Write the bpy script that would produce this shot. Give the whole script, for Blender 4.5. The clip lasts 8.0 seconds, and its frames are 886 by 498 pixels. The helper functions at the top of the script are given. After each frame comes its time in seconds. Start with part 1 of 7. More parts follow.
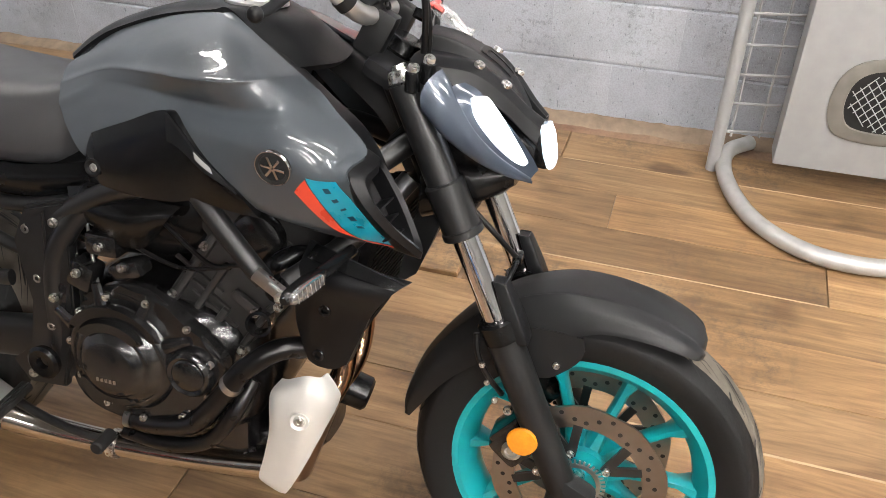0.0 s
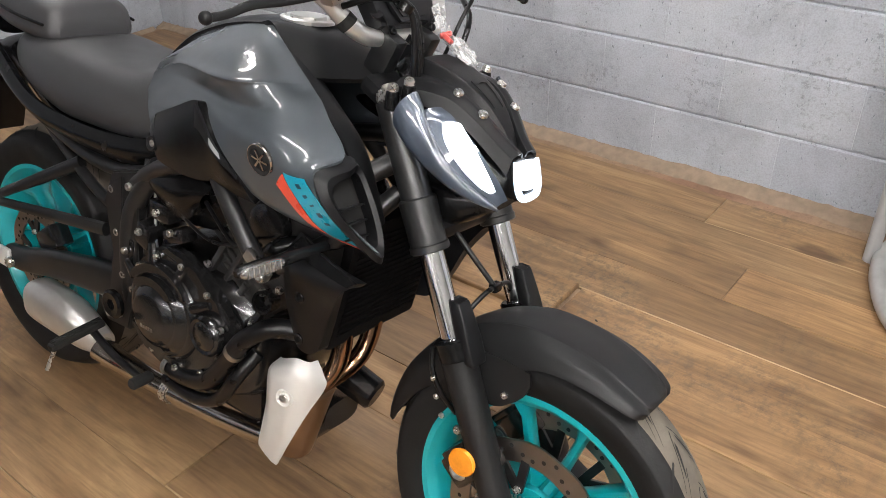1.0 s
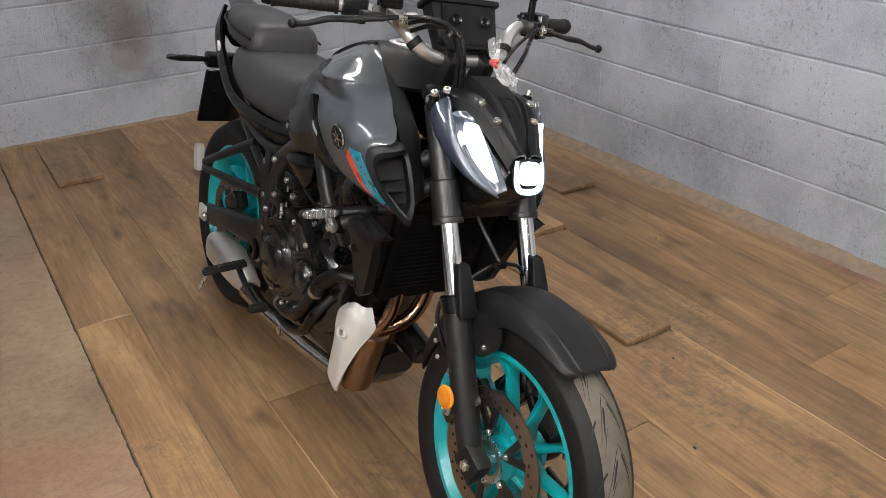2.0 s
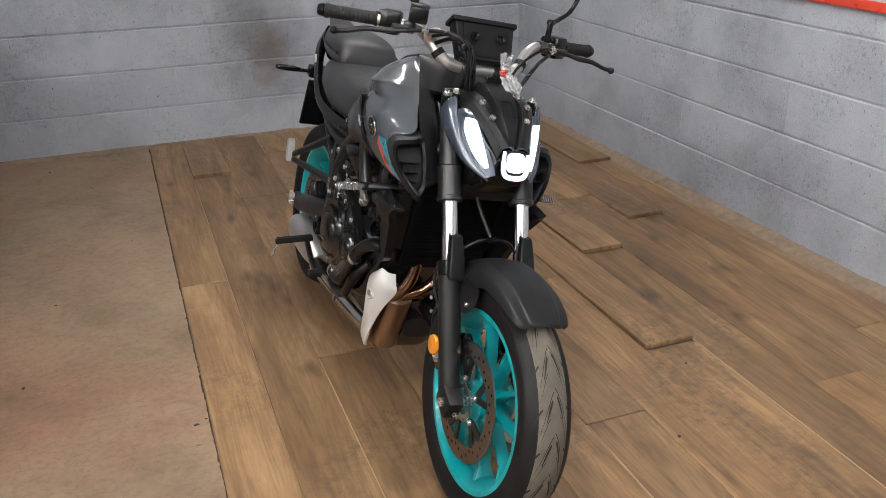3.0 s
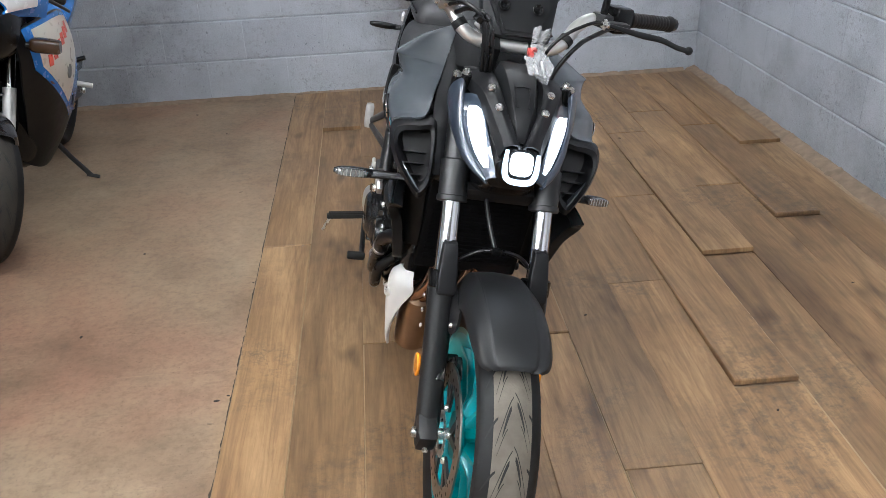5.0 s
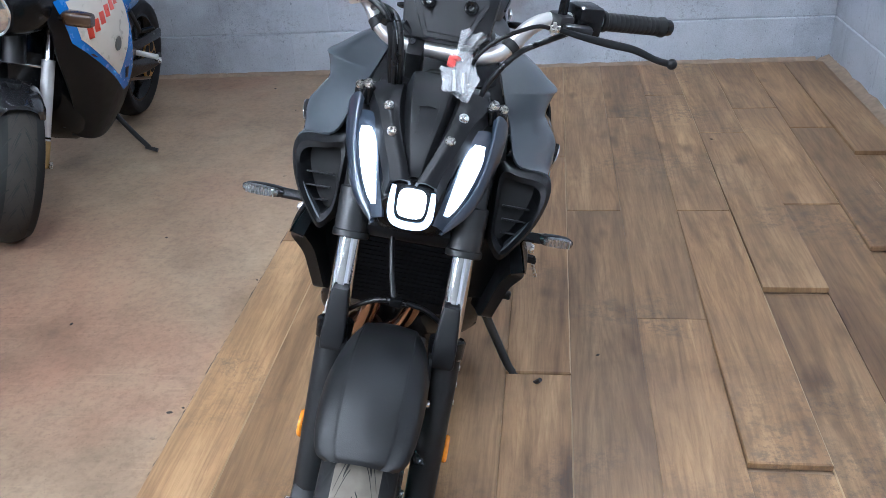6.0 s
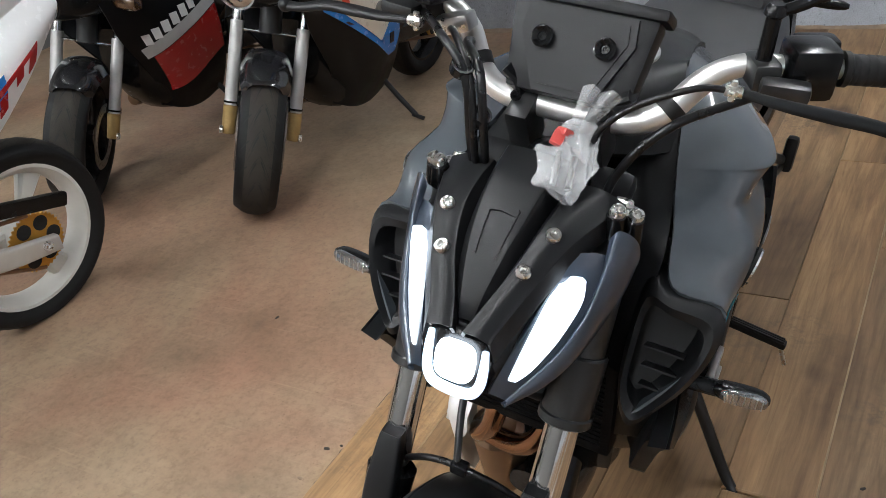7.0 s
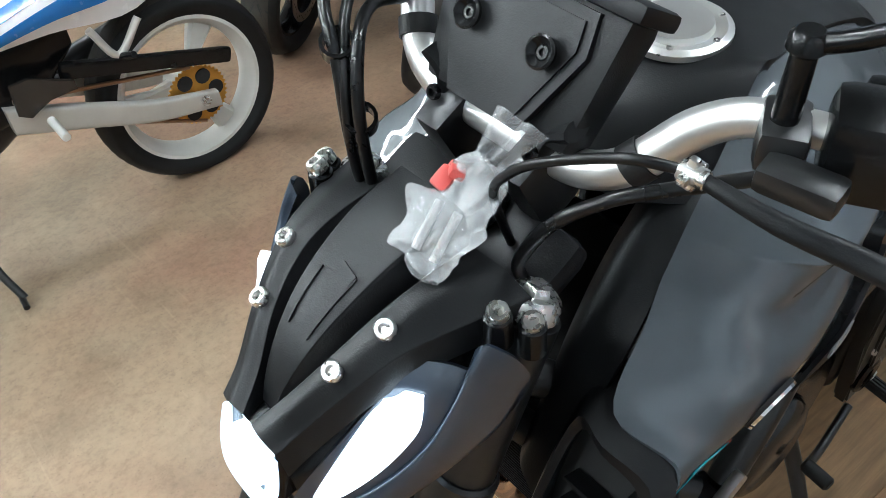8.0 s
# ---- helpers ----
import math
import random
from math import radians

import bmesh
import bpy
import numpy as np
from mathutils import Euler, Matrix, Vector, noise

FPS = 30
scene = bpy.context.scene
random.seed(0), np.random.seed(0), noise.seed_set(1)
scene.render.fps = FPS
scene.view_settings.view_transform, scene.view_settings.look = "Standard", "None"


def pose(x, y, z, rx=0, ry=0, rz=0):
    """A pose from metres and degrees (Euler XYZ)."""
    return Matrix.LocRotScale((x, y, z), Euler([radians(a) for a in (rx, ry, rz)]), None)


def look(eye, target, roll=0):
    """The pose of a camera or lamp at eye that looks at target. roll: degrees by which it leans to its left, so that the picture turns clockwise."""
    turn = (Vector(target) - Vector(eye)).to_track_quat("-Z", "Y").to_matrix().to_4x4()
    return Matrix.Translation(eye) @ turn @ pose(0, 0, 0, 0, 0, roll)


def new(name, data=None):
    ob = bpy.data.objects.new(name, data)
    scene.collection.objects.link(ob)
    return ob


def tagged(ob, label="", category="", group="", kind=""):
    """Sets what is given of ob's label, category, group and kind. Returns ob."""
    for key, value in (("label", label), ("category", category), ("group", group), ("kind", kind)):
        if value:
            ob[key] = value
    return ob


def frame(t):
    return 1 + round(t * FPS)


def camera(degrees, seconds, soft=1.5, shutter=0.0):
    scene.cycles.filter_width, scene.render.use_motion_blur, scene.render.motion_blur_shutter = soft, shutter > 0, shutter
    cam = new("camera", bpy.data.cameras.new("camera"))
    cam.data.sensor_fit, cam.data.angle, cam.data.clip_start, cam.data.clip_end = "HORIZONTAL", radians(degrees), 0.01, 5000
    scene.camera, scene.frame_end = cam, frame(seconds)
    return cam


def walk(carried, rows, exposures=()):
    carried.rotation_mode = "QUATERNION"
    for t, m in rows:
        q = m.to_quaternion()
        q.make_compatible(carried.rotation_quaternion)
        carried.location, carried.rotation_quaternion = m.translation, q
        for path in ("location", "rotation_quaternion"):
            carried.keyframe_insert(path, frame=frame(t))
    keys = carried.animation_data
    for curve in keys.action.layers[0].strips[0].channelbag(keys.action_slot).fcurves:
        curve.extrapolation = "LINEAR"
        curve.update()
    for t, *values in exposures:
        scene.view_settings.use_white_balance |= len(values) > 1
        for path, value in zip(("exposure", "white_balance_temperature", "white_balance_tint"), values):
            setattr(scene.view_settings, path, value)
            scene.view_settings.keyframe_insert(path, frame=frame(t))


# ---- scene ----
cam = camera(55.2, 8.0, soft=0.75)
PATH = [
    (0, (-0.885, -0.564, 1.473), (0.665, -0.112, 0.292), 0.5),
    (0.5, (-0.862, -0.775, 1.472), (0.592, -0.003, 0.336), -2.5),
    (1, (-0.764, -1.003, 1.468), (0.576, 0.014, 0.385), -1.1),
    (1.5, (-0.733, -1.325, 1.474), (0.311, 0.084, 0.513), -3.1),
    (2, (-0.728, -1.597, 1.479), (0.24, -0.107, 0.561), -1.1),
    (2.2, (-0.74, -1.714, 1.48), (0.175, -0.176, 0.587), -1.4),
    (3.3, (-0.562, -2.187, 1.48), (0.051, -0.467, 0.665), -0.1),
    (3.5, (-0.535, -2.217, 1.483), (0.039, -0.485, 0.665), -0.1),
    (4, (-0.442, -2.205, 1.471), (0.054, -0.454, 0.643), -0.1),
    (4.5, (-0.299, -2.091, 1.468), (0.026, -0.32, 0.599), -1.8),
    (4.7, (-0.211, -2.004, 1.468), (0.07, -0.237, 0.576), -1.7),
    (5.8, (0.387, -1.689, 1.438), (0.206, 0.053, 0.472), -4.3),
    (6, (0.449, -1.58, 1.429), (0.232, 0.152, 0.453), -3.8),
    (6.5, (0.56, -1.27, 1.425), (-0.117, 0.3, 0.388), -9.7),
    (7, (0.662, -0.966, 1.397), (-0.314, 0.446, 0.371), -11.7),
    (7.5, (0.683, -0.739, 1.34), (-0.457, 0.464, 0.22), -10.8),
    (8, (0.736, -0.487, 1.324), (-0.628, 0.373, 0.141), -13.2),
]
walk(cam, [(t, look(eye, target, roll)) for t, eye, target, roll in PATH], exposures=[(0.0, 0.65, 6550, 12), (1.0, 0.4, 6450, 12), (1.5, 0.26, 6480, 12), (2.0, 0.06, 6450, 12), (3.5, 0.05, 6300, 12), (4.0, 0.2, 6250, 9), (4.5, 0.25, 6200, 9), (6.0, 0.58, 5200, 9), (6.5, 0.36, 5550, 9), (7.0, 0.28, 6000, 8), (7.5, 0.38, 5950, 5), (8.0, 0.51, 5650, 1)])

# ---- light: a closed workshop lit by ceiling battens ----
world = bpy.data.worlds.new("world")
scene.world = world
world.use_nodes = True
world.node_tree.nodes["Background"].inputs[0].default_value = (0.75, 0.85, 1.0, 1)
world.node_tree.nodes["Background"].inputs[1].default_value = 0.05

BATTENS = [(0.4, -3.6), (0.4, -1.9), (-0.3, -0.55), (1.0, 1.5), (-1.1, -3.6), (-1.1, -1.9), (-3.9, -0.2), (-2.5, -3.6), (-2.5, -1.9), (-3.2, -2.8), (-3.9, -3.6), (-3.9, -1.9)]
CEILING = 2.92


# ---- mesh tools ----
def part(name, bm, material, parent=None, label="", flat=False, m=None):
    """Link a bmesh as one mesh object under a thing or a part."""
    bmesh.ops.recalc_face_normals(bm, faces=bm.faces)
    me = bpy.data.meshes.new(name)
    bm.to_mesh(me)
    bm.free()
    if not flat:
        for p in me.polygons:
            p.use_smooth = True
        me.set_sharp_from_angle(angle=radians(38))
    me.materials.append(material)
    ob = new(name, me)
    if parent is not None:
        ob.parent = parent
    if m is not None:
        ob.matrix_basis = m
    if label:
        tagged(ob, label)
    return ob


def thing(name, label, category, m=None, group="", kind=""):
    ob = new(name)
    ob.empty_display_size = 0.1
    if m is not None:
        ob.matrix_basis = m
    return tagged(ob, label, category, group, kind)


def V(*a):
    return Vector(a)


def box(bm, c, s, m=None, bevel=0.003, taper=None):
    """A bevelled box centred at c with size s; taper scales its top face."""
    vs = bmesh.ops.create_cube(bm, size=1.0)["verts"]
    for v in vs:
        top = v.co.z > 0
        v.co = V(v.co.x * s[0], v.co.y * s[1], v.co.z * s[2])
        if taper and top:
            v.co.x *= taper[0]
            v.co.y *= taper[1]
    if bevel:
        es = list({e for v in vs for e in v.link_edges})
        vs = bmesh.ops.bevel(bm, geom=es, offset=min(bevel, 0.45 * min(s)), segments=2, affect="EDGES", profile=0.6)["verts"]
    mm = Matrix.Translation(c) @ (m if m is not None else Matrix())
    for v in vs:
        v.co = mm @ v.co
    return vs


def catmull(ps, n, closed=False):
    """Points on a smooth curve through ps, n to a span."""
    ps = [Vector(p) for p in ps]
    out, k = [], len(ps)
    for i in range(k if closed else k - 1):
        if closed:
            a, b, c, d = ps[i - 1], ps[i], ps[(i + 1) % k], ps[(i + 2) % k]
        else:
            b, c = ps[i], ps[i + 1]
            a = ps[i - 1] if i else 2 * b - c
            d = ps[i + 2] if i + 2 < k else 2 * c - b
        for j in range(n):
            t = j / n
            out.append(0.5 * (2 * b + (c - a) * t + (2 * a - 5 * b + 4 * c - d) * t * t + (3 * b - a - 3 * c + d) * t ** 3))
    if not closed:
        out.append(ps[-1])
    return out


def rings(bm, rows, closed=True, caps=True):
    """Skin a list of rings of points."""
    vr = [[bm.verts.new(p) for p in r] for r in rows]
    n = len(vr[0])
    for a, b in zip(vr, vr[1:]):
        for i in range(n if closed else n - 1):
            bm.faces.new((a[i], a[(i + 1) % n], b[(i + 1) % n], b[i]))
    if caps and closed:
        bm.faces.new(vr[0][::-1])
        bm.faces.new(vr[-1])
    return vr


def tube(bm, pts, r, seg=12, smooth=6, caps=True, flat=1.0):
    """A pipe along pts; r one radius or one for each point."""
    rs = r if isinstance(r, (list, tuple)) else [r] * len(pts)
    ps = [Vector(p) for p in pts]
    if smooth > 1 and len(ps) > 2:
        q = catmull([V(*p) for p in ps], smooth)
        rr = []
        for i in range(len(ps) - 1):
            for j in range(smooth):
                rr.append(rs[i] + (rs[i + 1] - rs[i]) * j / smooth)
        rr.append(rs[-1])
        ps, rs = q, rr
    rows, up = [], None
    for i, p in enumerate(ps):
        d = (ps[min(i + 1, len(ps) - 1)] - ps[max(i - 1, 0)]).normalized()
        if up is None:
            up = d.orthogonal().normalized() if abs(d.x) > 0.9 else d.cross(V(1, 0, 0)).normalized()
        up = (up - d * up.dot(d)).normalized()
        side = d.cross(up)
        rows.append([p + rs[i] * (math.cos(2 * math.pi * k / seg) * up + flat * math.sin(2 * math.pi * k / seg) * side) for k in range(seg)])
    rings(bm, rows, True, caps)


def lathe(bm, prof, m=None, seg=32, closed=False):
    """Turn a profile of (radius, height) round the z axis of m."""
    m = m if m is not None else Matrix()
    rows = []
    for k in range(seg):
        a = 2 * math.pi * k / seg
        rows.append([bm.verts.new(m @ V(r * math.cos(a), r * math.sin(a), h)) for r, h in prof])
    n = len(prof)
    for k in range(seg):
        a, b = rows[k], rows[(k + 1) % seg]
        for i in range(n if closed else n - 1):
            j = (i + 1) % n
            if prof[i][0] < 1e-6 and prof[j][0] < 1e-6:
                continue
            bm.faces.new((a[i], a[j], b[j], b[i]))
    bmesh.ops.remove_doubles(bm, verts=bm.verts, dist=1e-6)


def along(a, b):
    """A pose at a whose z axis points to b."""
    a, b = Vector(a), Vector(b)
    return Matrix.Translation(a) @ (b - a).to_track_quat("Z", "Y").to_matrix().to_4x4()


def rod(bm, a, b, r, seg=14, r2=None, bevel=0.0):
    d = (Vector(b) - Vector(a)).length
    r2 = r if r2 is None else r2
    e = bevel
    lathe(bm, [(0, 0), (max(r - e, 1e-4), 0), (r, e), (r2, d - e), (max(r2 - e, 1e-4), d), (0, d)], along(a, b), seg)


def prism(bm, outline, depth, m=None, bevel=0.002):
    """A flat plate: an outline in x, y, raised along z by depth, placed by m."""
    m = m if m is not None else Matrix()
    n = len(outline)
    lo = [bm.verts.new(V(x, y, 0)) for x, y in outline]
    hi = [bm.verts.new(V(x, y, depth)) for x, y in outline]
    fs = [bm.faces.new(lo[::-1]), bm.faces.new(hi)]
    for i in range(n):
        fs.append(bm.faces.new((lo[i], lo[(i + 1) % n], hi[(i + 1) % n], hi[i])))
    vs = lo + hi
    if bevel:
        es = list(fs[1].edges) + list(fs[0].edges)
        vs = list({v for v in bmesh.ops.bevel(bm, geom=es, offset=bevel, segments=2, affect="EDGES")["verts"]} | {v for v in vs if v.is_valid})
    for v in vs:
        v.co = m @ v.co


def smooth_loop(pts, n=5):
    return [(p.x, p.y) for p in catmull([V(x, y, 0) for x, y in pts], n, True)]


class Skin:
    """A smooth sheet through a small cage of rows of points."""

    def __init__(self, cage, sx=1):
        self.c = [[V(p[0] * sx, p[1], p[2]) for p in r] for r in cage]
        self.nu, self.nv = len(self.c) - 1, len(self.c[0]) - 1

    def line(self, ps, t):
        k = len(ps)
        i = min(max(int(math.floor(t)), 0), k - 2)
        t -= i
        b, c = ps[i], ps[i + 1]
        a = ps[i - 1] if i else 2 * b - c
        d = ps[i + 2] if i + 2 < k else 2 * c - b
        return 0.5 * (2 * b + (c - a) * t + (2 * a - 5 * b + 4 * c - d) * t * t + (3 * b - a - 3 * c + d) * t ** 3)

    def at(self, u, v):
        return self.line([self.line(r, v) for r in self.c], u)

    def normal(self, u, v):
        e = 0.02
        a = self.at(min(u + e, self.nu), v) - self.at(max(u - e, 0), v)
        b = self.at(u, min(v + e, self.nv)) - self.at(u, max(v - e, 0))
        return a.cross(b).normalized()

    def sheet(self, bm, thick, steps=6, area=None, lift=0.0, side=1):
        """Mesh the sheet, or the area (u0, u1, v0, v1) of it, with thickness inward."""
        u0, u1, v0, v1 = area or (0, self.nu, 0, self.nv)
        nu, nv = max(2, int(round((u1 - u0) * steps))), max(2, int(round((v1 - v0) * steps)))
        pts = [[(u0 + (u1 - u0) * i / nu, v0 + (v1 - v0) * j / nv) for j in range(nv + 1)] for i in range(nu + 1)]
        self.strip(bm, pts, thick, lift, side)

    def strip(self, bm, pts, thick, lift=0.0, side=1):
        P = [[self.at(*q) for q in r] for r in pts]
        N = [[self.normal(*q) * side for q in r] for r in pts]
        nu, nv = len(P) - 1, len(P[0]) - 1
        A = [[bm.verts.new(P[i][j] + N[i][j] * lift) for j in range(nv + 1)] for i in range(nu + 1)]
        B = [[bm.verts.new(P[i][j] + N[i][j] * (lift - thick)) for j in range(nv + 1)] for i in range(nu + 1)]
        for i in range(nu):
            for j in range(nv):
                bm.faces.new((A[i][j], A[i + 1][j], A[i + 1][j + 1], A[i][j + 1]))
                bm.faces.new((B[i][j], B[i][j + 1], B[i + 1][j + 1], B[i + 1][j]))
        for i in range(nu):
            bm.faces.new((A[i][0], B[i][0], B[i + 1][0], A[i + 1][0]))
            bm.faces.new((A[i][nv], A[i + 1][nv], B[i + 1][nv], B[i][nv]))
        for j in range(nv):
            bm.faces.new((A[0][j], A[0][j + 1], B[0][j + 1], B[0][j]))
            bm.faces.new((A[nu][j], B[nu][j], B[nu][j + 1], A[nu][j + 1]))


def loft(bm, sections, n=8, steps=3, power=2.6):
    """A closed body through sections (centre, half width, half height, axis u, axis v)."""
    rows = []
    for c, a, b, u, v in sections:
        c, u, v = Vector(c), Vector(u), Vector(v)
        ring = []
        for k in range(4 * n):
            t = 2 * math.pi * k / (4 * n)
            cu, su = math.cos(t), math.sin(t)
            ring.append(c + u * a * math.copysign(abs(cu) ** (2 / power), cu) + v * b * math.copysign(abs(su) ** (2 / power), su))
        rows.append(ring)
    cols = [catmull([r[k] for r in rows], steps) for k in range(4 * n)]
    rings(bm, [[cols[k][i] for k in range(4 * n)] for i in range(len(cols[0]))])


# ---- materials ----
def mat(name, col, rough=0.5, metal=0.0, var=0.12, scale=30.0, bump=0.1, grain=300.0, coat=0.0, rvar=0.1, emit=None, spec=0.5):
    """Colour and gloss varied at two scales, with fine relief."""
    m = bpy.data.materials.new(name)
    m.use_nodes = True
    nt = m.node_tree
    b = nt.nodes["Principled BSDF"]
    b.inputs["Metallic"].default_value = metal
    b.inputs["Coat Weight"].default_value = coat
    b.inputs["Coat Roughness"].default_value = 0.02
    b.inputs["Specular IOR Level"].default_value = spec
    tc = nt.nodes.new("ShaderNodeTexCoord")
    n1 = nt.nodes.new("ShaderNodeTexNoise")
    n1.inputs["Scale"].default_value, n1.inputs["Detail"].default_value = scale, 5
    nt.links.new(tc.outputs["Object"], n1.inputs["Vector"])
    mix = nt.nodes.new("ShaderNodeMix")
    mix.data_type = "RGBA"
    mix.inputs[6].default_value = (*[c * (1 - var) for c in col], 1)
    mix.inputs[7].default_value = (*[min(1, c * (1 + var)) for c in col], 1)
    nt.links.new(n1.outputs["Fac"], mix.inputs[0])
    nt.links.new(mix.outputs[2], b.inputs["Base Color"])
    rr = nt.nodes.new("ShaderNodeMapRange")
    rr.inputs["To Min"].default_value, rr.inputs["To Max"].default_value = max(0.02, rough - rvar), min(1, rough + rvar)
    nt.links.new(n1.outputs["Fac"], rr.inputs["Value"])
    nt.links.new(rr.outputs[0], b.inputs["Roughness"])
    if bump:
        n2 = nt.nodes.new("ShaderNodeTexNoise")
        n2.inputs["Scale"].default_value = grain
        nt.links.new(tc.outputs["Object"], n2.inputs["Vector"])
        bp = nt.nodes.new("ShaderNodeBump")
        bp.inputs["Strength"].default_value, bp.inputs["Distance"].default_value = bump, 0.001
        nt.links.new(n2.outputs["Fac"], bp.inputs["Height"])
        nt.links.new(bp.outputs[0], b.inputs["Normal"])
    if emit:
        b.inputs["Emission Color"].default_value = (*emit[0], 1)
        b.inputs["Emission Strength"].default_value = emit[1]
    return m


def nodes_of(m):
    return m.node_tree, m.node_tree.nodes["Principled BSDF"]


def ramp(nt, src, stops):
    r = nt.nodes.new("ShaderNodeValToRGB")
    e = r.color_ramp.elements
    while len(e) < len(stops):
        e.new(0.5)
    for k, (p, c) in enumerate(stops):
        e[k].position, e[k].color = p, (*c, 1)
    nt.links.new(src, r.inputs[0])
    return r.outputs[0]


def tex(nt, kind, vec, **inp):
    n = nt.nodes.new(kind)
    for k, v in inp.items():
        n.inputs[k].default_value = v
    if vec is not None:
        nt.links.new(vec, n.inputs["Vector"])
    return n


def mixc(nt, fac, a, b, mode="MIX"):
    n = nt.nodes.new("ShaderNodeMix")
    n.data_type, n.blend_type = "RGBA", mode
    for i, s in ((0, fac), (6, a), (7, b)):
        if isinstance(s, (int, float)):
            n.inputs[i].default_value = s
        elif isinstance(s, tuple):
            n.inputs[i].default_value = (*s, 1)
        else:
            nt.links.new(s, n.inputs[i])
    return n.outputs[2]


def math_node(nt, op, a, b=0.0):
    n = nt.nodes.new("ShaderNodeMath")
    n.operation = op
    for i, s in ((0, a), (1, b)):
        if isinstance(s, (int, float)):
            n.inputs[i].default_value = s
        else:
            nt.links.new(s, n.inputs[i])
    return n.outputs[0]


def wood_material():
    m = bpy.data.materials.new("oak_plank")
    m.use_nodes = True
    nt, b = nodes_of(m)
    tc = nt.nodes.new("ShaderNodeTexCoord")
    oi = nt.nodes.new("ShaderNodeObjectInfo")
    add = nt.nodes.new("ShaderNodeVectorMath")
    add.operation = "MULTIPLY_ADD"
    comb = nt.nodes.new("ShaderNodeCombineXYZ")
    for i in range(3):
        nt.links.new(oi.outputs["Random"], comb.inputs[i])
    add.inputs[1].default_value = (37.0, 61.0, 13.0)
    nt.links.new(comb.outputs[0], add.inputs[0])
    nt.links.new(tc.outputs["Object"], add.inputs[2])
    mp = nt.nodes.new("ShaderNodeMapping")
    mp.inputs["Scale"].default_value = (5.0, 0.55, 1.0)
    nt.links.new(add.outputs[0], mp.inputs["Vector"])
    n1 = tex(nt, "ShaderNodeTexNoise", mp.outputs[0], Scale=2.0, Detail=6, Roughness=0.62, Distortion=1.1)
    # growth rings: contour lines of a stretched noise, which close into arches along the board
    mpr = nt.nodes.new("ShaderNodeMapping")
    mpr.inputs["Scale"].default_value = (3.6, 0.32, 1.0)
    nt.links.new(add.outputs[0], mpr.inputs["Vector"])
    nr = tex(nt, "ShaderNodeTexNoise", mpr.outputs[0], Scale=1.6, Detail=2.5, Roughness=0.45, Distortion=0.5)
    ring = math_node(nt, "SINE", math_node(nt, "MULTIPLY", nr.outputs["Fac"], 95.0))
    mp2 = nt.nodes.new("ShaderNodeMapping")
    mp2.inputs["Scale"].default_value = (95.0, 5.5, 1.0)
    nt.links.new(add.outputs[0], mp2.inputs["Vector"])
    n2 = tex(nt, "ShaderNodeTexNoise", mp2.outputs[0], Scale=1.0, Detail=6, Roughness=0.66, Distortion=0.9)
    n3 = tex(nt, "ShaderNodeTexNoise", add.outputs[0], Scale=1.3, Detail=3)
    mp4 = nt.nodes.new("ShaderNodeMapping")
    mp4.inputs["Scale"].default_value = (3.2, 1.4, 1.0)
    nt.links.new(add.outputs[0], mp4.inputs["Vector"])
    n4 = tex(nt, "ShaderNodeTexNoise", mp4.outputs[0], Scale=2.2, Detail=2)
    base = ramp(nt, n1.outputs["Fac"], [(0.28, (0.155, 0.089, 0.043)), (0.42, (0.245, 0.148, 0.072)), (0.56, (0.325, 0.202, 0.1)), (0.72, (0.45, 0.298, 0.155))])
    c = mixc(nt, 0.3, base, ramp(nt, math_node(nt, "MULTIPLY", math_node(nt, "ADD", ring, 1.0), 0.5), [(0.0, (0.62, 0.58, 0.55)), (0.35, (0.98, 0.97, 0.96)), (1.0, (1.1, 1.1, 1.1))]), "MULTIPLY")
    grain = ramp(nt, n2.outputs["Fac"], [(0.32, (0.58, 0.55, 0.53)), (0.58, (1.07, 1.07, 1.07))])
    c = mixc(nt, 0.55, c, grain, "MULTIPLY")
    knots = ramp(nt, n4.outputs["Fac"], [(0.26, (0.35, 0.3, 0.27)), (0.37, (1.0, 1.0, 1.0))])
    c = mixc(nt, 0.85, c, knots, "MULTIPLY")
    tone = ramp(nt, oi.outputs["Random"], [(0.0, (0.8, 0.79, 0.79)), (0.5, (0.98, 0.97, 0.96)), (1.0, (1.16, 1.12, 1.07))])
    c = mixc(nt, 1.0, c, tone, "MULTIPLY")
    geo = nt.nodes.new("ShaderNodeNewGeometry")
    n5 = tex(nt, "ShaderNodeTexNoise", geo.outputs["Position"], Scale=2.3, Detail=7, Roughness=0.68)
    smudge = ramp(nt, n5.outputs["Fac"], [(0.3, (0.68, 0.67, 0.67)), (0.46, (0.95, 0.95, 0.95)), (0.62, (1.06, 1.05, 1.03))])
    c = mixc(nt, 0.85, c, smudge, "MULTIPLY")
    m1 = tex(nt, "ShaderNodeTexNoise", geo.outputs["Position"], Scale=1.4, Detail=3, Roughness=0.6)
    m2 = tex(nt, "ShaderNodeTexNoise", geo.outputs["Position"], Scale=28.0, Detail=8, Roughness=0.8)
    spot = math_node(nt, "MULTIPLY", ramp(nt, m1.outputs["Fac"], [(0.5, (0, 0, 0)), (0.62, (1, 1, 1))]), ramp(nt, m2.outputs["Fac"], [(0.46, (0, 0, 0)), (0.6, (1, 1, 1))]))
    c = mixc(nt, math_node(nt, "MULTIPLY", spot, 0.6), c, (0.07, 0.055, 0.042))
    dust = ramp(nt, n3.outputs["Fac"], [(0.35, (0.8, 0.79, 0.78)), (0.7, (1.08, 1.08, 1.08))])
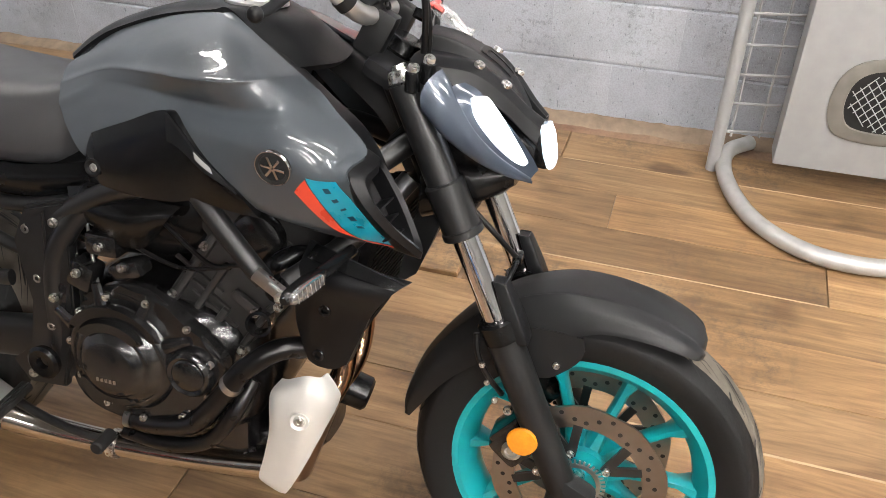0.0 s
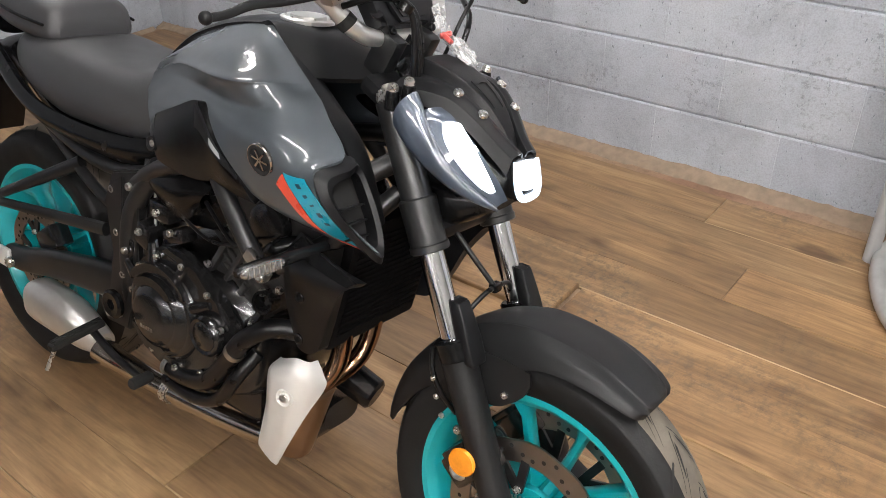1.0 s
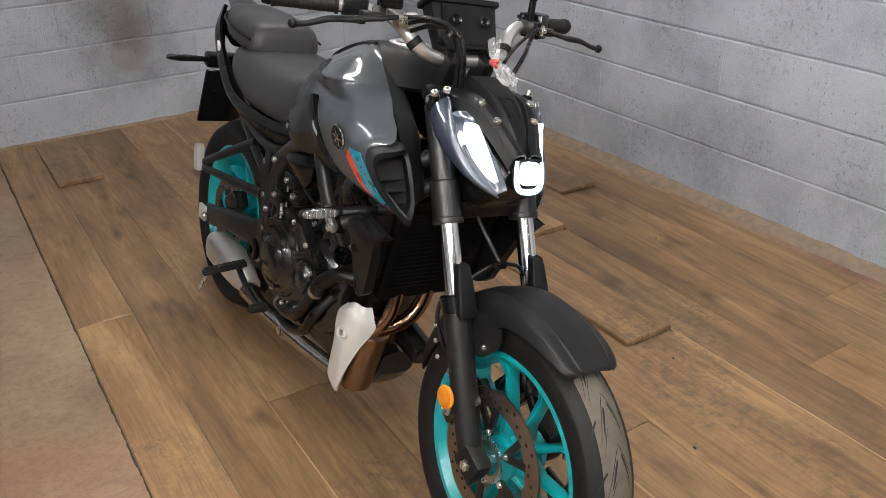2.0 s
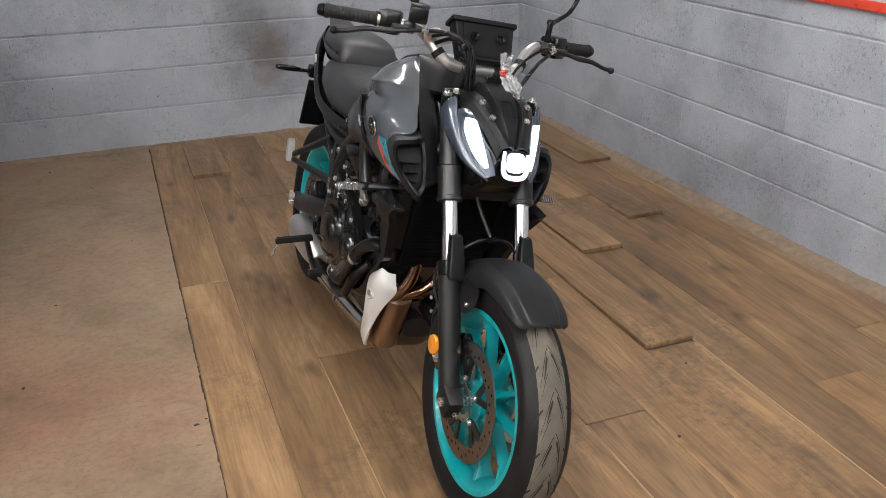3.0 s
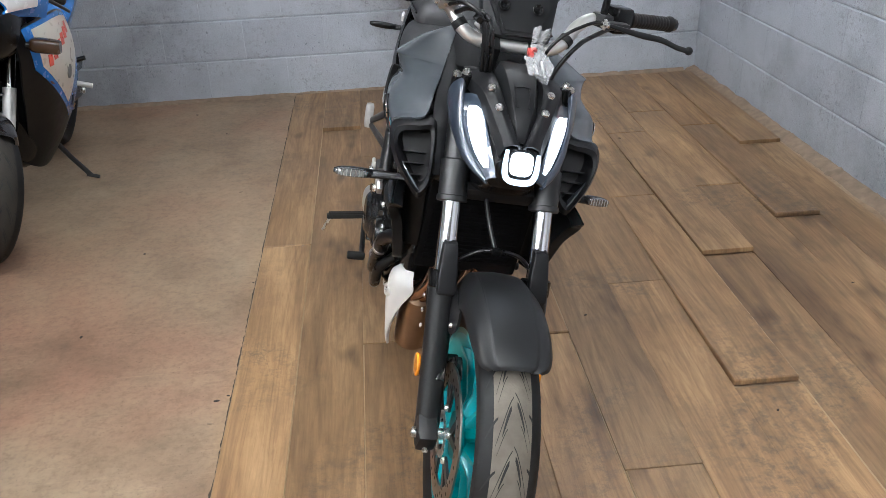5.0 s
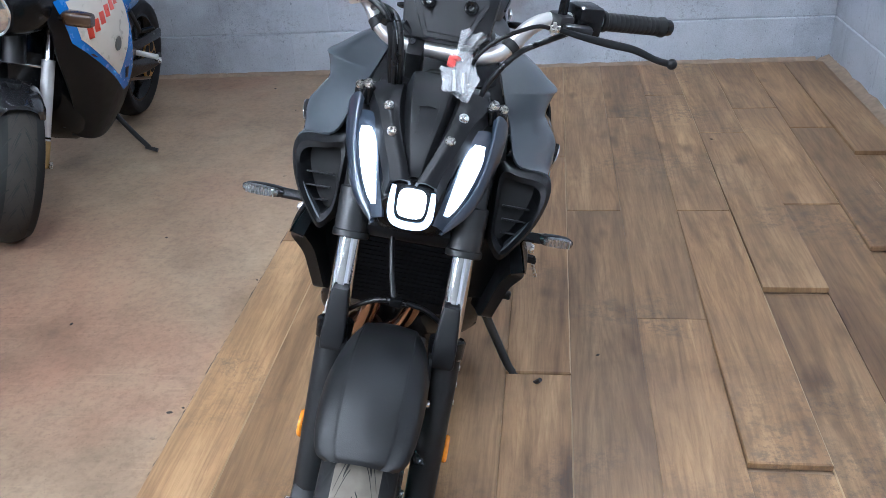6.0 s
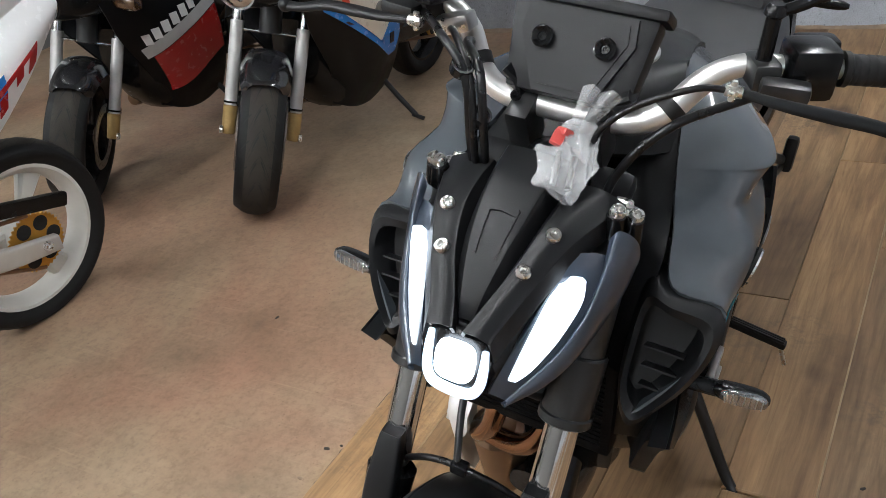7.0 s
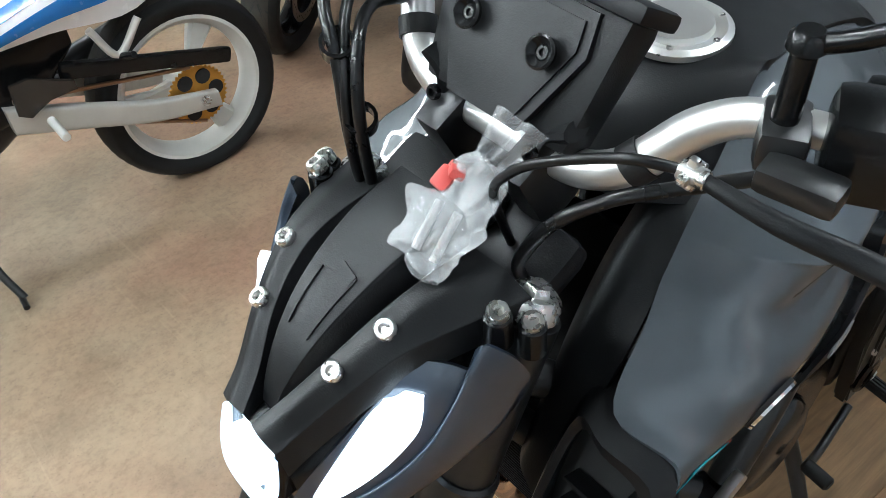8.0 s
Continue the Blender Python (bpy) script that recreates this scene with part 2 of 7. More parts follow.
    c = mixc(nt, 1.0, c, dust, "MULTIPLY")
    nt.links.new(c, b.inputs["Base Color"])
    rr = nt.nodes.new("ShaderNodeMapRange")
    rr.inputs["To Min"].default_value, rr.inputs["To Max"].default_value = 0.38, 0.62
    nt.links.new(n3.outputs["Fac"], rr.inputs["Value"])
    nt.links.new(rr.outputs[0], b.inputs["Roughness"])
    bp = nt.nodes.new("ShaderNodeBump")
    bp.inputs["Strength"].default_value, bp.inputs["Distance"].default_value = 0.25, 0.0008
    nt.links.new(n2.outputs["Fac"], bp.inputs["Height"])
    nt.links.new(bp.outputs[0], b.inputs["Normal"])
    return m


def concrete_material():
    m = bpy.data.materials.new("worn_red_concrete")
    m.use_nodes = True
    nt, b = nodes_of(m)
    tc = nt.nodes.new("ShaderNodeTexCoord")
    o = tc.outputs["Object"]
    n1 = tex(nt, "ShaderNodeTexNoise", o, Scale=0.8, Detail=9, Roughness=0.62, Distortion=0.3)
    n2 = tex(nt, "ShaderNodeTexNoise", o, Scale=9.0, Detail=8, Roughness=0.7)
    n3 = tex(nt, "ShaderNodeTexNoise", o, Scale=140.0, Detail=3)
    n4 = tex(nt, "ShaderNodeTexNoise", o, Scale=2.4, Detail=5)
    worn = ramp(nt, n1.outputs["Fac"], [(0.34, (0.355, 0.272, 0.182)), (0.5, (0.33, 0.228, 0.147)), (0.66, (0.315, 0.176, 0.113))])
    fine = ramp(nt, n2.outputs["Fac"], [(0.3, (0.78, 0.77, 0.76)), (0.55, (1.0, 1.0, 1.0)), (0.75, (1.1, 1.1, 1.09))])
    c = mixc(nt, 0.9, worn, fine, "MULTIPLY")
    dirt = ramp(nt, n4.outputs["Fac"], [(0.32, (0.6, 0.58, 0.56)), (0.48, (0.96, 0.96, 0.96)), (0.66, (1.1, 1.1, 1.1))])
    c = mixc(nt, 0.8, c, dirt, "MULTIPLY")
    speck = ramp(nt, n3.outputs["Fac"], [(0.26, (0.5, 0.48, 0.46)), (0.34, (1.0, 1.0, 1.0))])
    c = mixc(nt, 0.8, c, speck, "MULTIPLY")
    for turn, sc in ((35, 1.0), (-52, 1.35), (80, 0.8)):
        mp = nt.nodes.new("ShaderNodeMapping")
        mp.inputs["Rotation"].default_value = (0, 0, radians(turn))
        mp.inputs["Scale"].default_value = (2.2 * sc, 75.0 * sc, 1.0)
        nt.links.new(o, mp.inputs["Vector"])
        n5 = tex(nt, "ShaderNodeTexNoise", mp.outputs[0], Scale=1.0, Detail=2, Distortion=0.2)
        scuff = ramp(nt, n5.outputs["Fac"], [(0.66, (1.0, 1.0, 1.0)), (0.72, (1.3, 1.32, 1.34))])
        c = mixc(nt, 0.3, c, scuff, "MULTIPLY")
    grit = tex(nt, "ShaderNodeTexNoise", o, Scale=45.0, Detail=6, Roughness=0.75)
    c = mixc(nt, 0.8, c, ramp(nt, grit.outputs["Fac"], [(0.32, (0.72, 0.7, 0.68)), (0.52, (1.0, 1.0, 1.0)), (0.7, (1.12, 1.11, 1.1))]), "MULTIPLY")
    nt.links.new(c, b.inputs["Base Color"])
    rr = nt.nodes.new("ShaderNodeMapRange")
    rr.inputs["To Min"].default_value, rr.inputs["To Max"].default_value = 0.4, 0.75
    nt.links.new(n2.outputs["Fac"], rr.inputs["Value"])
    nt.links.new(rr.outputs[0], b.inputs["Roughness"])
    bp = nt.nodes.new("ShaderNodeBump")
    bp.inputs["Strength"].default_value, bp.inputs["Distance"].default_value = 0.4, 0.002
    nt.links.new(n2.outputs["Fac"], bp.inputs["Height"])
    nt.links.new(bp.outputs[0], b.inputs["Normal"])
    return m


def block_material(name, patches=None, tint=(0.43, 0.46, 0.51)):
    """Blue-grey painted blockwork, pitted, scuffed; a smoke stain and other tinted patches stand at world places."""
    m = bpy.data.materials.new(name)
    m.use_nodes = True
    nt, b = nodes_of(m)
    geo = nt.nodes.new("ShaderNodeNewGeometry")
    o = geo.outputs["Position"]
    oi = nt.nodes.new("ShaderNodeObjectInfo")
    n1 = tex(nt, "ShaderNodeTexNoise", o, Scale=2.2, Detail=7, Roughness=0.65)
    mp = nt.nodes.new("ShaderNodeMapping")
    mp.inputs["Scale"].default_value = (1.0, 1.0, 0.45)
    nt.links.new(o, mp.inputs["Vector"])
    n2 = tex(nt, "ShaderNodeTexNoise", mp.outputs[0], Scale=95.0, Detail=3, Roughness=0.5)
    n3 = tex(nt, "ShaderNodeTexNoise", o, Scale=170.0, Detail=5)
    t = tint
    c = ramp(nt, n1.outputs["Fac"], [(0.3, tuple(x * 0.7 for x in t)), (0.5, t), (0.72, tuple(x * 1.16 for x in t))])
    tone = ramp(nt, oi.outputs["Random"], [(0.0, (0.94, 0.94, 0.95)), (1.0, (1.05, 1.05, 1.04))])
    c = mixc(nt, 1.0, c, tone, "MULTIPLY")
    pits = ramp(nt, n2.outputs["Fac"], [(0.28, (0.42, 0.43, 0.45)), (0.34, (1.0, 1.0, 1.0))])
    c = mixc(nt, 0.85, c, pits, "MULTIPLY")
    grit = ramp(nt, n3.outputs["Fac"], [(0.3, (0.84, 0.84, 0.84)), (0.6, (1.02, 1.02, 1.02))])
    c = mixc(nt, 1.0, c, grit, "MULTIPLY")
    n6 = tex(nt, "ShaderNodeTexNoise", o, Scale=3.1, Detail=4, Roughness=0.6)
    n7 = tex(nt, "ShaderNodeTexNoise", o, Scale=42.0, Detail=6, Roughness=0.8)
    scab = math_node(nt, "MULTIPLY", ramp(nt, n6.outputs["Fac"], [(0.46, (0, 0, 0)), (0.62, (1, 1, 1))]), ramp(nt, n7.outputs["Fac"], [(0.52, (0, 0, 0)), (0.6, (1, 1, 1))]))
    c = mixc(nt, math_node(nt, "MULTIPLY", scab, 0.55), c, (0.17, 0.17, 0.175))
    if patches:
        for (px, pz, rx, rz, col, hard) in patches:
            sx = nt.nodes.new("ShaderNodeSeparateXYZ")
            nt.links.new(o, sx.inputs[0])
            dx = math_node(nt, "DIVIDE", math_node(nt, "SUBTRACT", sx.outputs[0], px), rx)
            dz = math_node(nt, "DIVIDE", math_node(nt, "SUBTRACT", sx.outputs[2], pz), rz)
            d = math_node(nt, "SQRT", math_node(nt, "ADD", math_node(nt, "MULTIPLY", dx, dx), math_node(nt, "MULTIPLY", dz, dz)))
            w = tex(nt, "ShaderNodeTexNoise", o, Scale=7.0, Detail=6, Roughness=0.6)
            d = math_node(nt, "ADD", d, math_node(nt, "MULTIPLY", math_node(nt, "SUBTRACT", w.outputs["Fac"], 0.5), 1.1))
            f = ramp(nt, d, [(hard, (1, 1, 1)), (1.0, (0, 0, 0))])
            c = mixc(nt, f, c, mixc(nt, 1.0, c, col, "MULTIPLY"))
    nt.links.new(c, b.inputs["Base Color"])
    b.inputs["Roughness"].default_value = 0.55
    h = math_node(nt, "ADD", math_node(nt, "MULTIPLY", n3.outputs["Fac"], 0.35), math_node(nt, "MULTIPLY", math_node(nt, "MINIMUM", n2.outputs["Fac"], 0.38), 4.0))
    bp = nt.nodes.new("ShaderNodeBump")
    bp.inputs["Strength"].default_value, bp.inputs["Distance"].default_value = 0.8, 0.004
    nt.links.new(h, bp.inputs["Height"])
    nt.links.new(bp.outputs[0], b.inputs["Normal"])
    return m


WOOD = wood_material()
CONCRETE = concrete_material()
BLOCK = block_material("painted_block")
# first two entries: sooty stain; the third darkens the wall low on the left
BLOCK_SOOT = block_material("painted_block_sooted", [(0.28, 0.58, 0.34, 0.5, (0.5, 0.48, 0.46), 0.2), (0.33, 0.47, 0.13, 0.24, (1.0, 0.9, 0.83), 0.5), (-1.6, 0.2, 0.7, 0.7, (0.7, 0.68, 0.66), 0.2)])
MORTAR = block_material("painted_mortar", None, (0.4, 0.43, 0.475))
MORTAR_BED = mat("tan_mortar", (0.25, 0.185, 0.13), 0.9, var=0.5, scale=26, bump=1.0, grain=90)
PLASTER = mat("dull_grey_unseen_shell", (0.13, 0.13, 0.125), 0.7, scale=3)
PAINT = mat("dark_grey_gloss_paint", (0.05, 0.059, 0.068), 0.45, 0.08, var=0.06, bump=0.04, grain=900, coat=1.0, rvar=0.03, spec=0.35)
PETROL = mat("petrol_blue_gloss_paint", (0.028, 0.04, 0.06), 0.3, 0.35, var=0.06, bump=0.04, grain=900, coat=1.0, rvar=0.03)
TEAL = mat("cyan_wheel_paint", (0.0, 0.31, 0.34), 0.32, 0.0, var=0.06, scale=12, bump=0.05, coat=0.35)
TYRE = mat("tyre_rubber", (0.0065, 0.0065, 0.0068), 0.6, spec=0.3, var=0.25, scale=25, bump=0.25, grain=180)
TREAD = mat("dusty_tyre_tread", (0.12, 0.104, 0.082), 0.85, var=0.5, scale=30, bump=0.4, grain=240)
OLD_TREAD = mat("old_tyre_tread", (0.032, 0.028, 0.023), 0.8, spec=0.3, var=0.45, scale=18, bump=0.4, grain=200)
BLACK = mat("satin_black_plastic", (0.0045, 0.0047, 0.005), 0.24, spec=0.28, var=0.2, scale=18, bump=0.05, grain=500)
MATTE = mat("grained_black_plastic", (0.006, 0.0063, 0.007), 0.42, spec=0.25, var=0.15, scale=22, bump=0.16, grain=700)
FENDER = mat("matte_charcoal_plastic", (0.0075, 0.0077, 0.0082), 0.45, spec=0.35, var=0.12, scale=9, bump=0.15, grain=650)
SEATM = mat("black_vinyl_seat", (0.034, 0.034, 0.036), 0.46, var=0.15, scale=12, bump=0.25, grain=420)
CASTING = mat("black_engine_casting", (0.009, 0.009, 0.0092), 0.18, 0.0, spec=0.7, var=0.25, scale=35, bump=0.15, grain=260)
FRAME = mat("black_powder_coat", (0.0085, 0.0088, 0.0092), 0.36, 0.0, spec=0.55, var=0.15, scale=25, bump=0.08, grain=500)
CHROME = mat("chrome", (0.75, 0.75, 0.76), 0.1, 1.0, var=0.04, bump=0.03, rvar=0.03)
CLEAR = mat("clear_ribbed_lens", (0.3, 0.3, 0.3), 0.14, 0.75, var=0.2, scale=90, bump=0.4, grain=300, coat=1.0)
CYLGREY = mat("charcoal_cylinder_paint", (0.026, 0.025, 0.024), 0.42, spec=0.5, var=0.2, scale=30, bump=0.4, grain=240)
STEEL = mat("brushed_steel", (0.55, 0.54, 0.53), 0.3, 1.0, var=0.15, scale=60, bump=0.15)
ALU = mat("silver_anodised_bar", (0.72, 0.71, 0.69), 0.32, 0.85, var=0.06, bump=0.1)
BRIGHT = mat("zinc_bolt", (0.7, 0.69, 0.67), 0.28, 1.0, var=0.15, scale=150, bump=0.1)
SHIELD = mat("silver_painted_shield", (0.66, 0.65, 0.62), 0.42, 0.2, var=0.06, bump=0.1)
COPPER = mat("heat_tinted_steel", (0.27, 0.155, 0.095), 0.14, 1.0, var=0.35, scale=14, bump=0.06)
BRONZE = mat("browned_exhaust_steel", (0.3, 0.2, 0.13), 0.34, 1.0, var=0.35, scale=12, bump=0.1)
DISC = mat("brake_disc_steel", (0.3, 0.265, 0.24), 0.34, 1.0, var=0.18, scale=50, bump=0.15)
# near-black colour: stands for shade in holes and sipes, also for black parts
DARK_FILL = mat("near_black_fill", (0.008, 0.008, 0.008), 0.8, bump=0)
def ripple(m, scale, depth):
    """Long shallow waves over the fine relief, in the lacquer too."""
    nt, b = nodes_of(m)
    fine = b.inputs["Normal"].links[0].from_node
    tc = nt.nodes.new("ShaderNodeTexCoord")
    n = tex(nt, "ShaderNodeTexNoise", tc.outputs["Object"], Scale=scale, Detail=2, Roughness=0.4)
    bp = nt.nodes.new("ShaderNodeBump")
    bp.inputs["Strength"].default_value, bp.inputs["Distance"].default_value = 1.0, depth
    nt.links.new(n.outputs["Fac"], bp.inputs["Height"])
    nt.links.new(bp.outputs[0], fine.inputs["Normal"])
    nt.links.new(bp.outputs[0], b.inputs["Coat Normal"])


ripple(PAINT, 14.0, 0.0016)
RED = mat("red_decal", (0.72, 0.065, 0.03), 0.3, coat=0.6, bump=0)
CYAN = mat("cyan_decal", (0.0, 0.33, 0.47), 0.3, coat=0.6, bump=0)
NAVY_DECAL = mat("dark_blue_decal", (0.0, 0.035, 0.07), 0.35, bump=0)
AMBER = mat("amber_reflector", (0.75, 0.26, 0.015), 0.22, var=0.2, scale=120, bump=0.5, grain=350, coat=0.6)
LED = mat("white_led", (0.9, 0.93, 1.0), 0.3, bump=0, emit=((0.86, 0.93, 1.0), 4.0))
LEDDIM = mat("blue_white_led_diffuser", (0.35, 0.4, 0.45), 0.2, bump=0, coat=0.5, emit=((0.7, 0.85, 1.0), 1.5))
LEDHOT = mat("white_led_beam", (0.9, 0.93, 1.0), 0.3, bump=0, emit=((0.88, 0.94, 1.0), 14.0))
RUBBER = mat("black_rubber_grip", (0.009, 0.009, 0.009), 0.6, spec=0.3, var=0.15, bump=0.3, grain=300)
CABLE = mat("black_cable_sleeve", (0.004, 0.004, 0.0043), 0.3, spec=0.35, bump=0.04)
TUBE_GLOW = mat("fluorescent_tube", (0.9, 0.9, 0.9), 0.4, bump=0, emit=((1.0, 0.97, 0.93), 90.0))
GREY = mat("grey_painted_steel", (0.33, 0.335, 0.335), 0.42, var=0.12, scale=20, bump=0.2, grain=120)
GALV = mat("galvanised_tube", (0.47, 0.47, 0.46), 0.42, 0.4, var=0.3, scale=22, bump=0.4, grain=120)
WHITE = mat("white_gloss_paint", (0.78, 0.78, 0.78), 0.25, coat=0.6, var=0.05, bump=0.03)
BLUE = mat("blue_gloss_paint", (0.012, 0.17, 0.55), 0.25, coat=0.6, var=0.08, bump=0.03)
REDP = mat("red_gloss_paint", (0.34, 0.013, 0.014), 0.25, coat=0.6, var=0.08, bump=0.03)
CREAM = mat("cream_gloss_paint", (0.68, 0.64, 0.55), 0.3, coat=0.4, var=0.06, bump=0.03)
ALLOY = mat("aged_pale_alloy", (0.5, 0.48, 0.44), 0.45, 0.3, var=0.18, scale=14, bump=0.12)
YELLOWED = mat("yellowed_alloy", (0.36, 0.24, 0.09), 0.5, 0.3, var=0.4, scale=40, bump=0.2)
GOLD = mat("gold_anodised", (0.55, 0.29, 0.05), 0.4, 0.7, var=0.2, bump=0.1)
FADED = mat("faded_white_wheel_paint", (0.62, 0.61, 0.57), 0.4, var=0.12, scale=14, bump=0.15)


# ---- the room ----
WALL_X, WALL_Y, LEFT_X, FRONT_Y = 2.0, 3.0, -4.9, -4.6
COURSE, LENGTH = 0.225, 0.45


def slab(name, c, s, material, label, category):
    bm = bmesh.new()
    box(bm, c, s, bevel=0)
    return tagged(part(name, bm, material, flat=True), label, category, kind="structure")


concrete = slab("floor", ((LEFT_X + WALL_X) / 2, (FRONT_Y + WALL_Y) / 2, -0.058), (WALL_X - LEFT_X, WALL_Y - FRONT_Y, 0.1), CONCRETE, "worn red-painted concrete workshop floor, dusty and stained", "floor")
wall_east = slab("wall_east", (WALL_X + 0.106, (FRONT_Y + WALL_Y) / 2, CEILING / 2 - 0.02), (0.2, WALL_Y - FRONT_Y + 0.4, CEILING + 0.04), MORTAR, "blue-grey painted concrete block wall beside the wood floor", "wall")
wall_north = slab("wall_north", ((LEFT_X + WALL_X) / 2, WALL_Y + 0.106, CEILING / 2 - 0.02), (WALL_X - LEFT_X + 0.02, 0.2, CEILING + 0.04), MORTAR, "blue-grey painted concrete block wall with a sooty patch", "wall")
# unseen walls and ceiling, added to close the room; dark to limit bounced light
wall_west = slab("wall_west", (LEFT_X - 0.1, (FRONT_Y + WALL_Y) / 2, CEILING / 2 - 0.02), (0.2, WALL_Y - FRONT_Y + 0.4, CEILING + 0.04), PLASTER, "plain dull grey wall, unseen, added to close the room", "wall")
wall_south = slab("wall_south", ((LEFT_X + WALL_X) / 2, FRONT_Y - 0.1, CEILING / 2 - 0.02), (WALL_X - LEFT_X, 0.2, CEILING + 0.04), PLASTER, "plain dull grey wall, unseen, added to close the room", "wall")
ceiling = slab("ceiling", ((LEFT_X + WALL_X) / 2, (FRONT_Y + WALL_Y) / 2, CEILING + 0.05), (WALL_X - LEFT_X, WALL_Y - FRONT_Y, 0.1), PLASTER, "dull grey ceiling, unseen, added to close the room", "ceiling")

for bx, by in BATTENS:
    fixture = thing("ceiling_light", "white twin-tube fluorescent batten on the ceiling", "ceiling light", group="ceiling battens")
    bm = bmesh.new()
    box(bm, (bx, by, CEILING - 0.03), (0.1, 1.26, 0.055), bevel=0.008)
    part("batten", bm, WHITE, fixture)
    for dx in (-0.045, 0.045):
        bm = bmesh.new()
        rod(bm, (bx + dx, by - 0.6, CEILING - 0.085), (bx + dx, by + 0.6, CEILING - 0.085), 0.014, 10)
        part("fluorescent_tube", bm, TUBE_GLOW, fixture, "lit fluorescent tube")

# mortar fillet between the boards and the block wall
bm = bmesh.new()
n = 360
rows = []
for i in range(n + 1):
    y = FRONT_Y + (WALL_Y - FRONT_Y) * i / n
    w = 0.05 + 0.016 * noise.noise(V(0, y * 7, 0)) + 0.012 * noise.noise(V(3, y * 31, 0))
    h = 0.012 + 0.008 * noise.noise(V(9, y * 9, 0)) + 0.006 * noise.noise(V(5, y * 43, 0))
    rows.append([V(WALL_X + 0.01, y, -0.02), V(WALL_X + 0.004, y, h + 0.012), V(WALL_X - w * 0.45, y, h), V(WALL_X - w * 0.9, y, 0.004), V(WALL_X - w - 0.02, y, -0.02)])
rings(bm, rows)
tagged(part("mortar_fillet", bm, MORTAR_BED), "crumbling tan mortar strip along the foot of the wall", "trim", kind="structure")

# the same, thinner, along the back wall
bm = bmesh.new()
rows = []
for i in range(n + 1):
    x = LEFT_X + (WALL_X - 0.07 - LEFT_X) * i / n
    w = 0.012 + 0.012 * noise.noise(V(x * 6, 1, 0)) + 0.01 * noise.noise(V(x * 29, 2, 0))
    rows.append([V(x, WALL_Y + 0.01, -0.03), V(x, WALL_Y + 0.003, 0.014 + 0.006 * noise.noise(V(x * 11, 7, 0))), V(x, WALL_Y - max(w, 0.004), 0.004), V(x, WALL_Y - w - 0.02, -0.03)])
rings(bm, rows)
tagged(part("mortar_fillet", bm, MORTAR_BED), "thin dirty mortar strip along the back wall", "trim", kind="structure")

# boards: columns run along the wall, butted end to end
COLUMNS = [-0.48, -0.298, -0.104, 0.13, 0.36, 0.537, 0.734, 0.931, 1.12, 1.311, 1.509, 1.69, 1.89]
ENDS = [[-3.0, -1.1, 1.012], [-2.4, -0.7, 2.295], [-3.2, -1.5, 0.3, 1.9], [-2.6, -0.9, 0.95, 2.6], [-3.3, -1.9, 0.275, 1.75],
        [-2.2, -0.35, 1.25], [-3.0, -1.2, 0.55, 2.2], [-1.7, -0.067, 1.25, 2.5], [-2.9, -1.05, 0.692, 2.0], [-2.3, -0.42, 1.3, 2.3], [-3.1, -1.35, 0.952, 2.05], [-2.0, -0.2, 1.742]]
RAISED = {(1, 3): 0.016, (7, 2): 0.017, (8, 3): 0.017, (10, 3): 0.016, (11, 3): 0.014, (4, 3): 0.005, (9, 3): 0.004}


def plank_mesh(w, length, z0, z1, worn):
    """One board with chamfered edges; z0 and z1 lift its front and back end; worn: its long edges show pale wood."""
    bm = bmesh.new()
    vs = box(bm, (0, 0, -0.009), (w - 0.0003, length - 0.0018, 0.018), bevel=0)
    es = list({e for v in vs for e in v.link_edges if all(p.co.z > -0.005 for p in e.verts)})
    bmesh.ops.bevel(bm, geom=es, offset=0.0034 if worn else 0.0007, segments=1, affect="EDGES")
    bmesh.ops.recalc_face_normals(bm, faces=bm.faces)
    for f in bm.faces:
        if 0.3 < abs(f.normal.x) < 0.95 and worn and f.normal.x * worn > 0:
            f.material_index = 1
    for v in bm.verts:
        k = v.co.y / length + 0.5
        v.co.z += z0 * max(0, 1 - k * 2.5) + z1 * max(0, 1 - (1 - k) * 2.5)
    return bm


planks = []
rnd = random.Random(4)
for ci in range(len(COLUMNS) - 1):
    x0, x1 = COLUMNS[ci], COLUMNS[ci + 1]
    cuts = [FRONT_Y] + ENDS[ci] + [WALL_Y - 0.012]
    for k in range(len(cuts) - 1):
        gap = 0.011 if RAISED.get((ci, k), 0) > 0.01 else 0.0
        planks.append((x0, x1, cuts[k] + gap, cuts[k + 1], RAISED.get((ci, k), rnd.uniform(0, 0.0012)), rnd.uniform(0, 0.0015)))

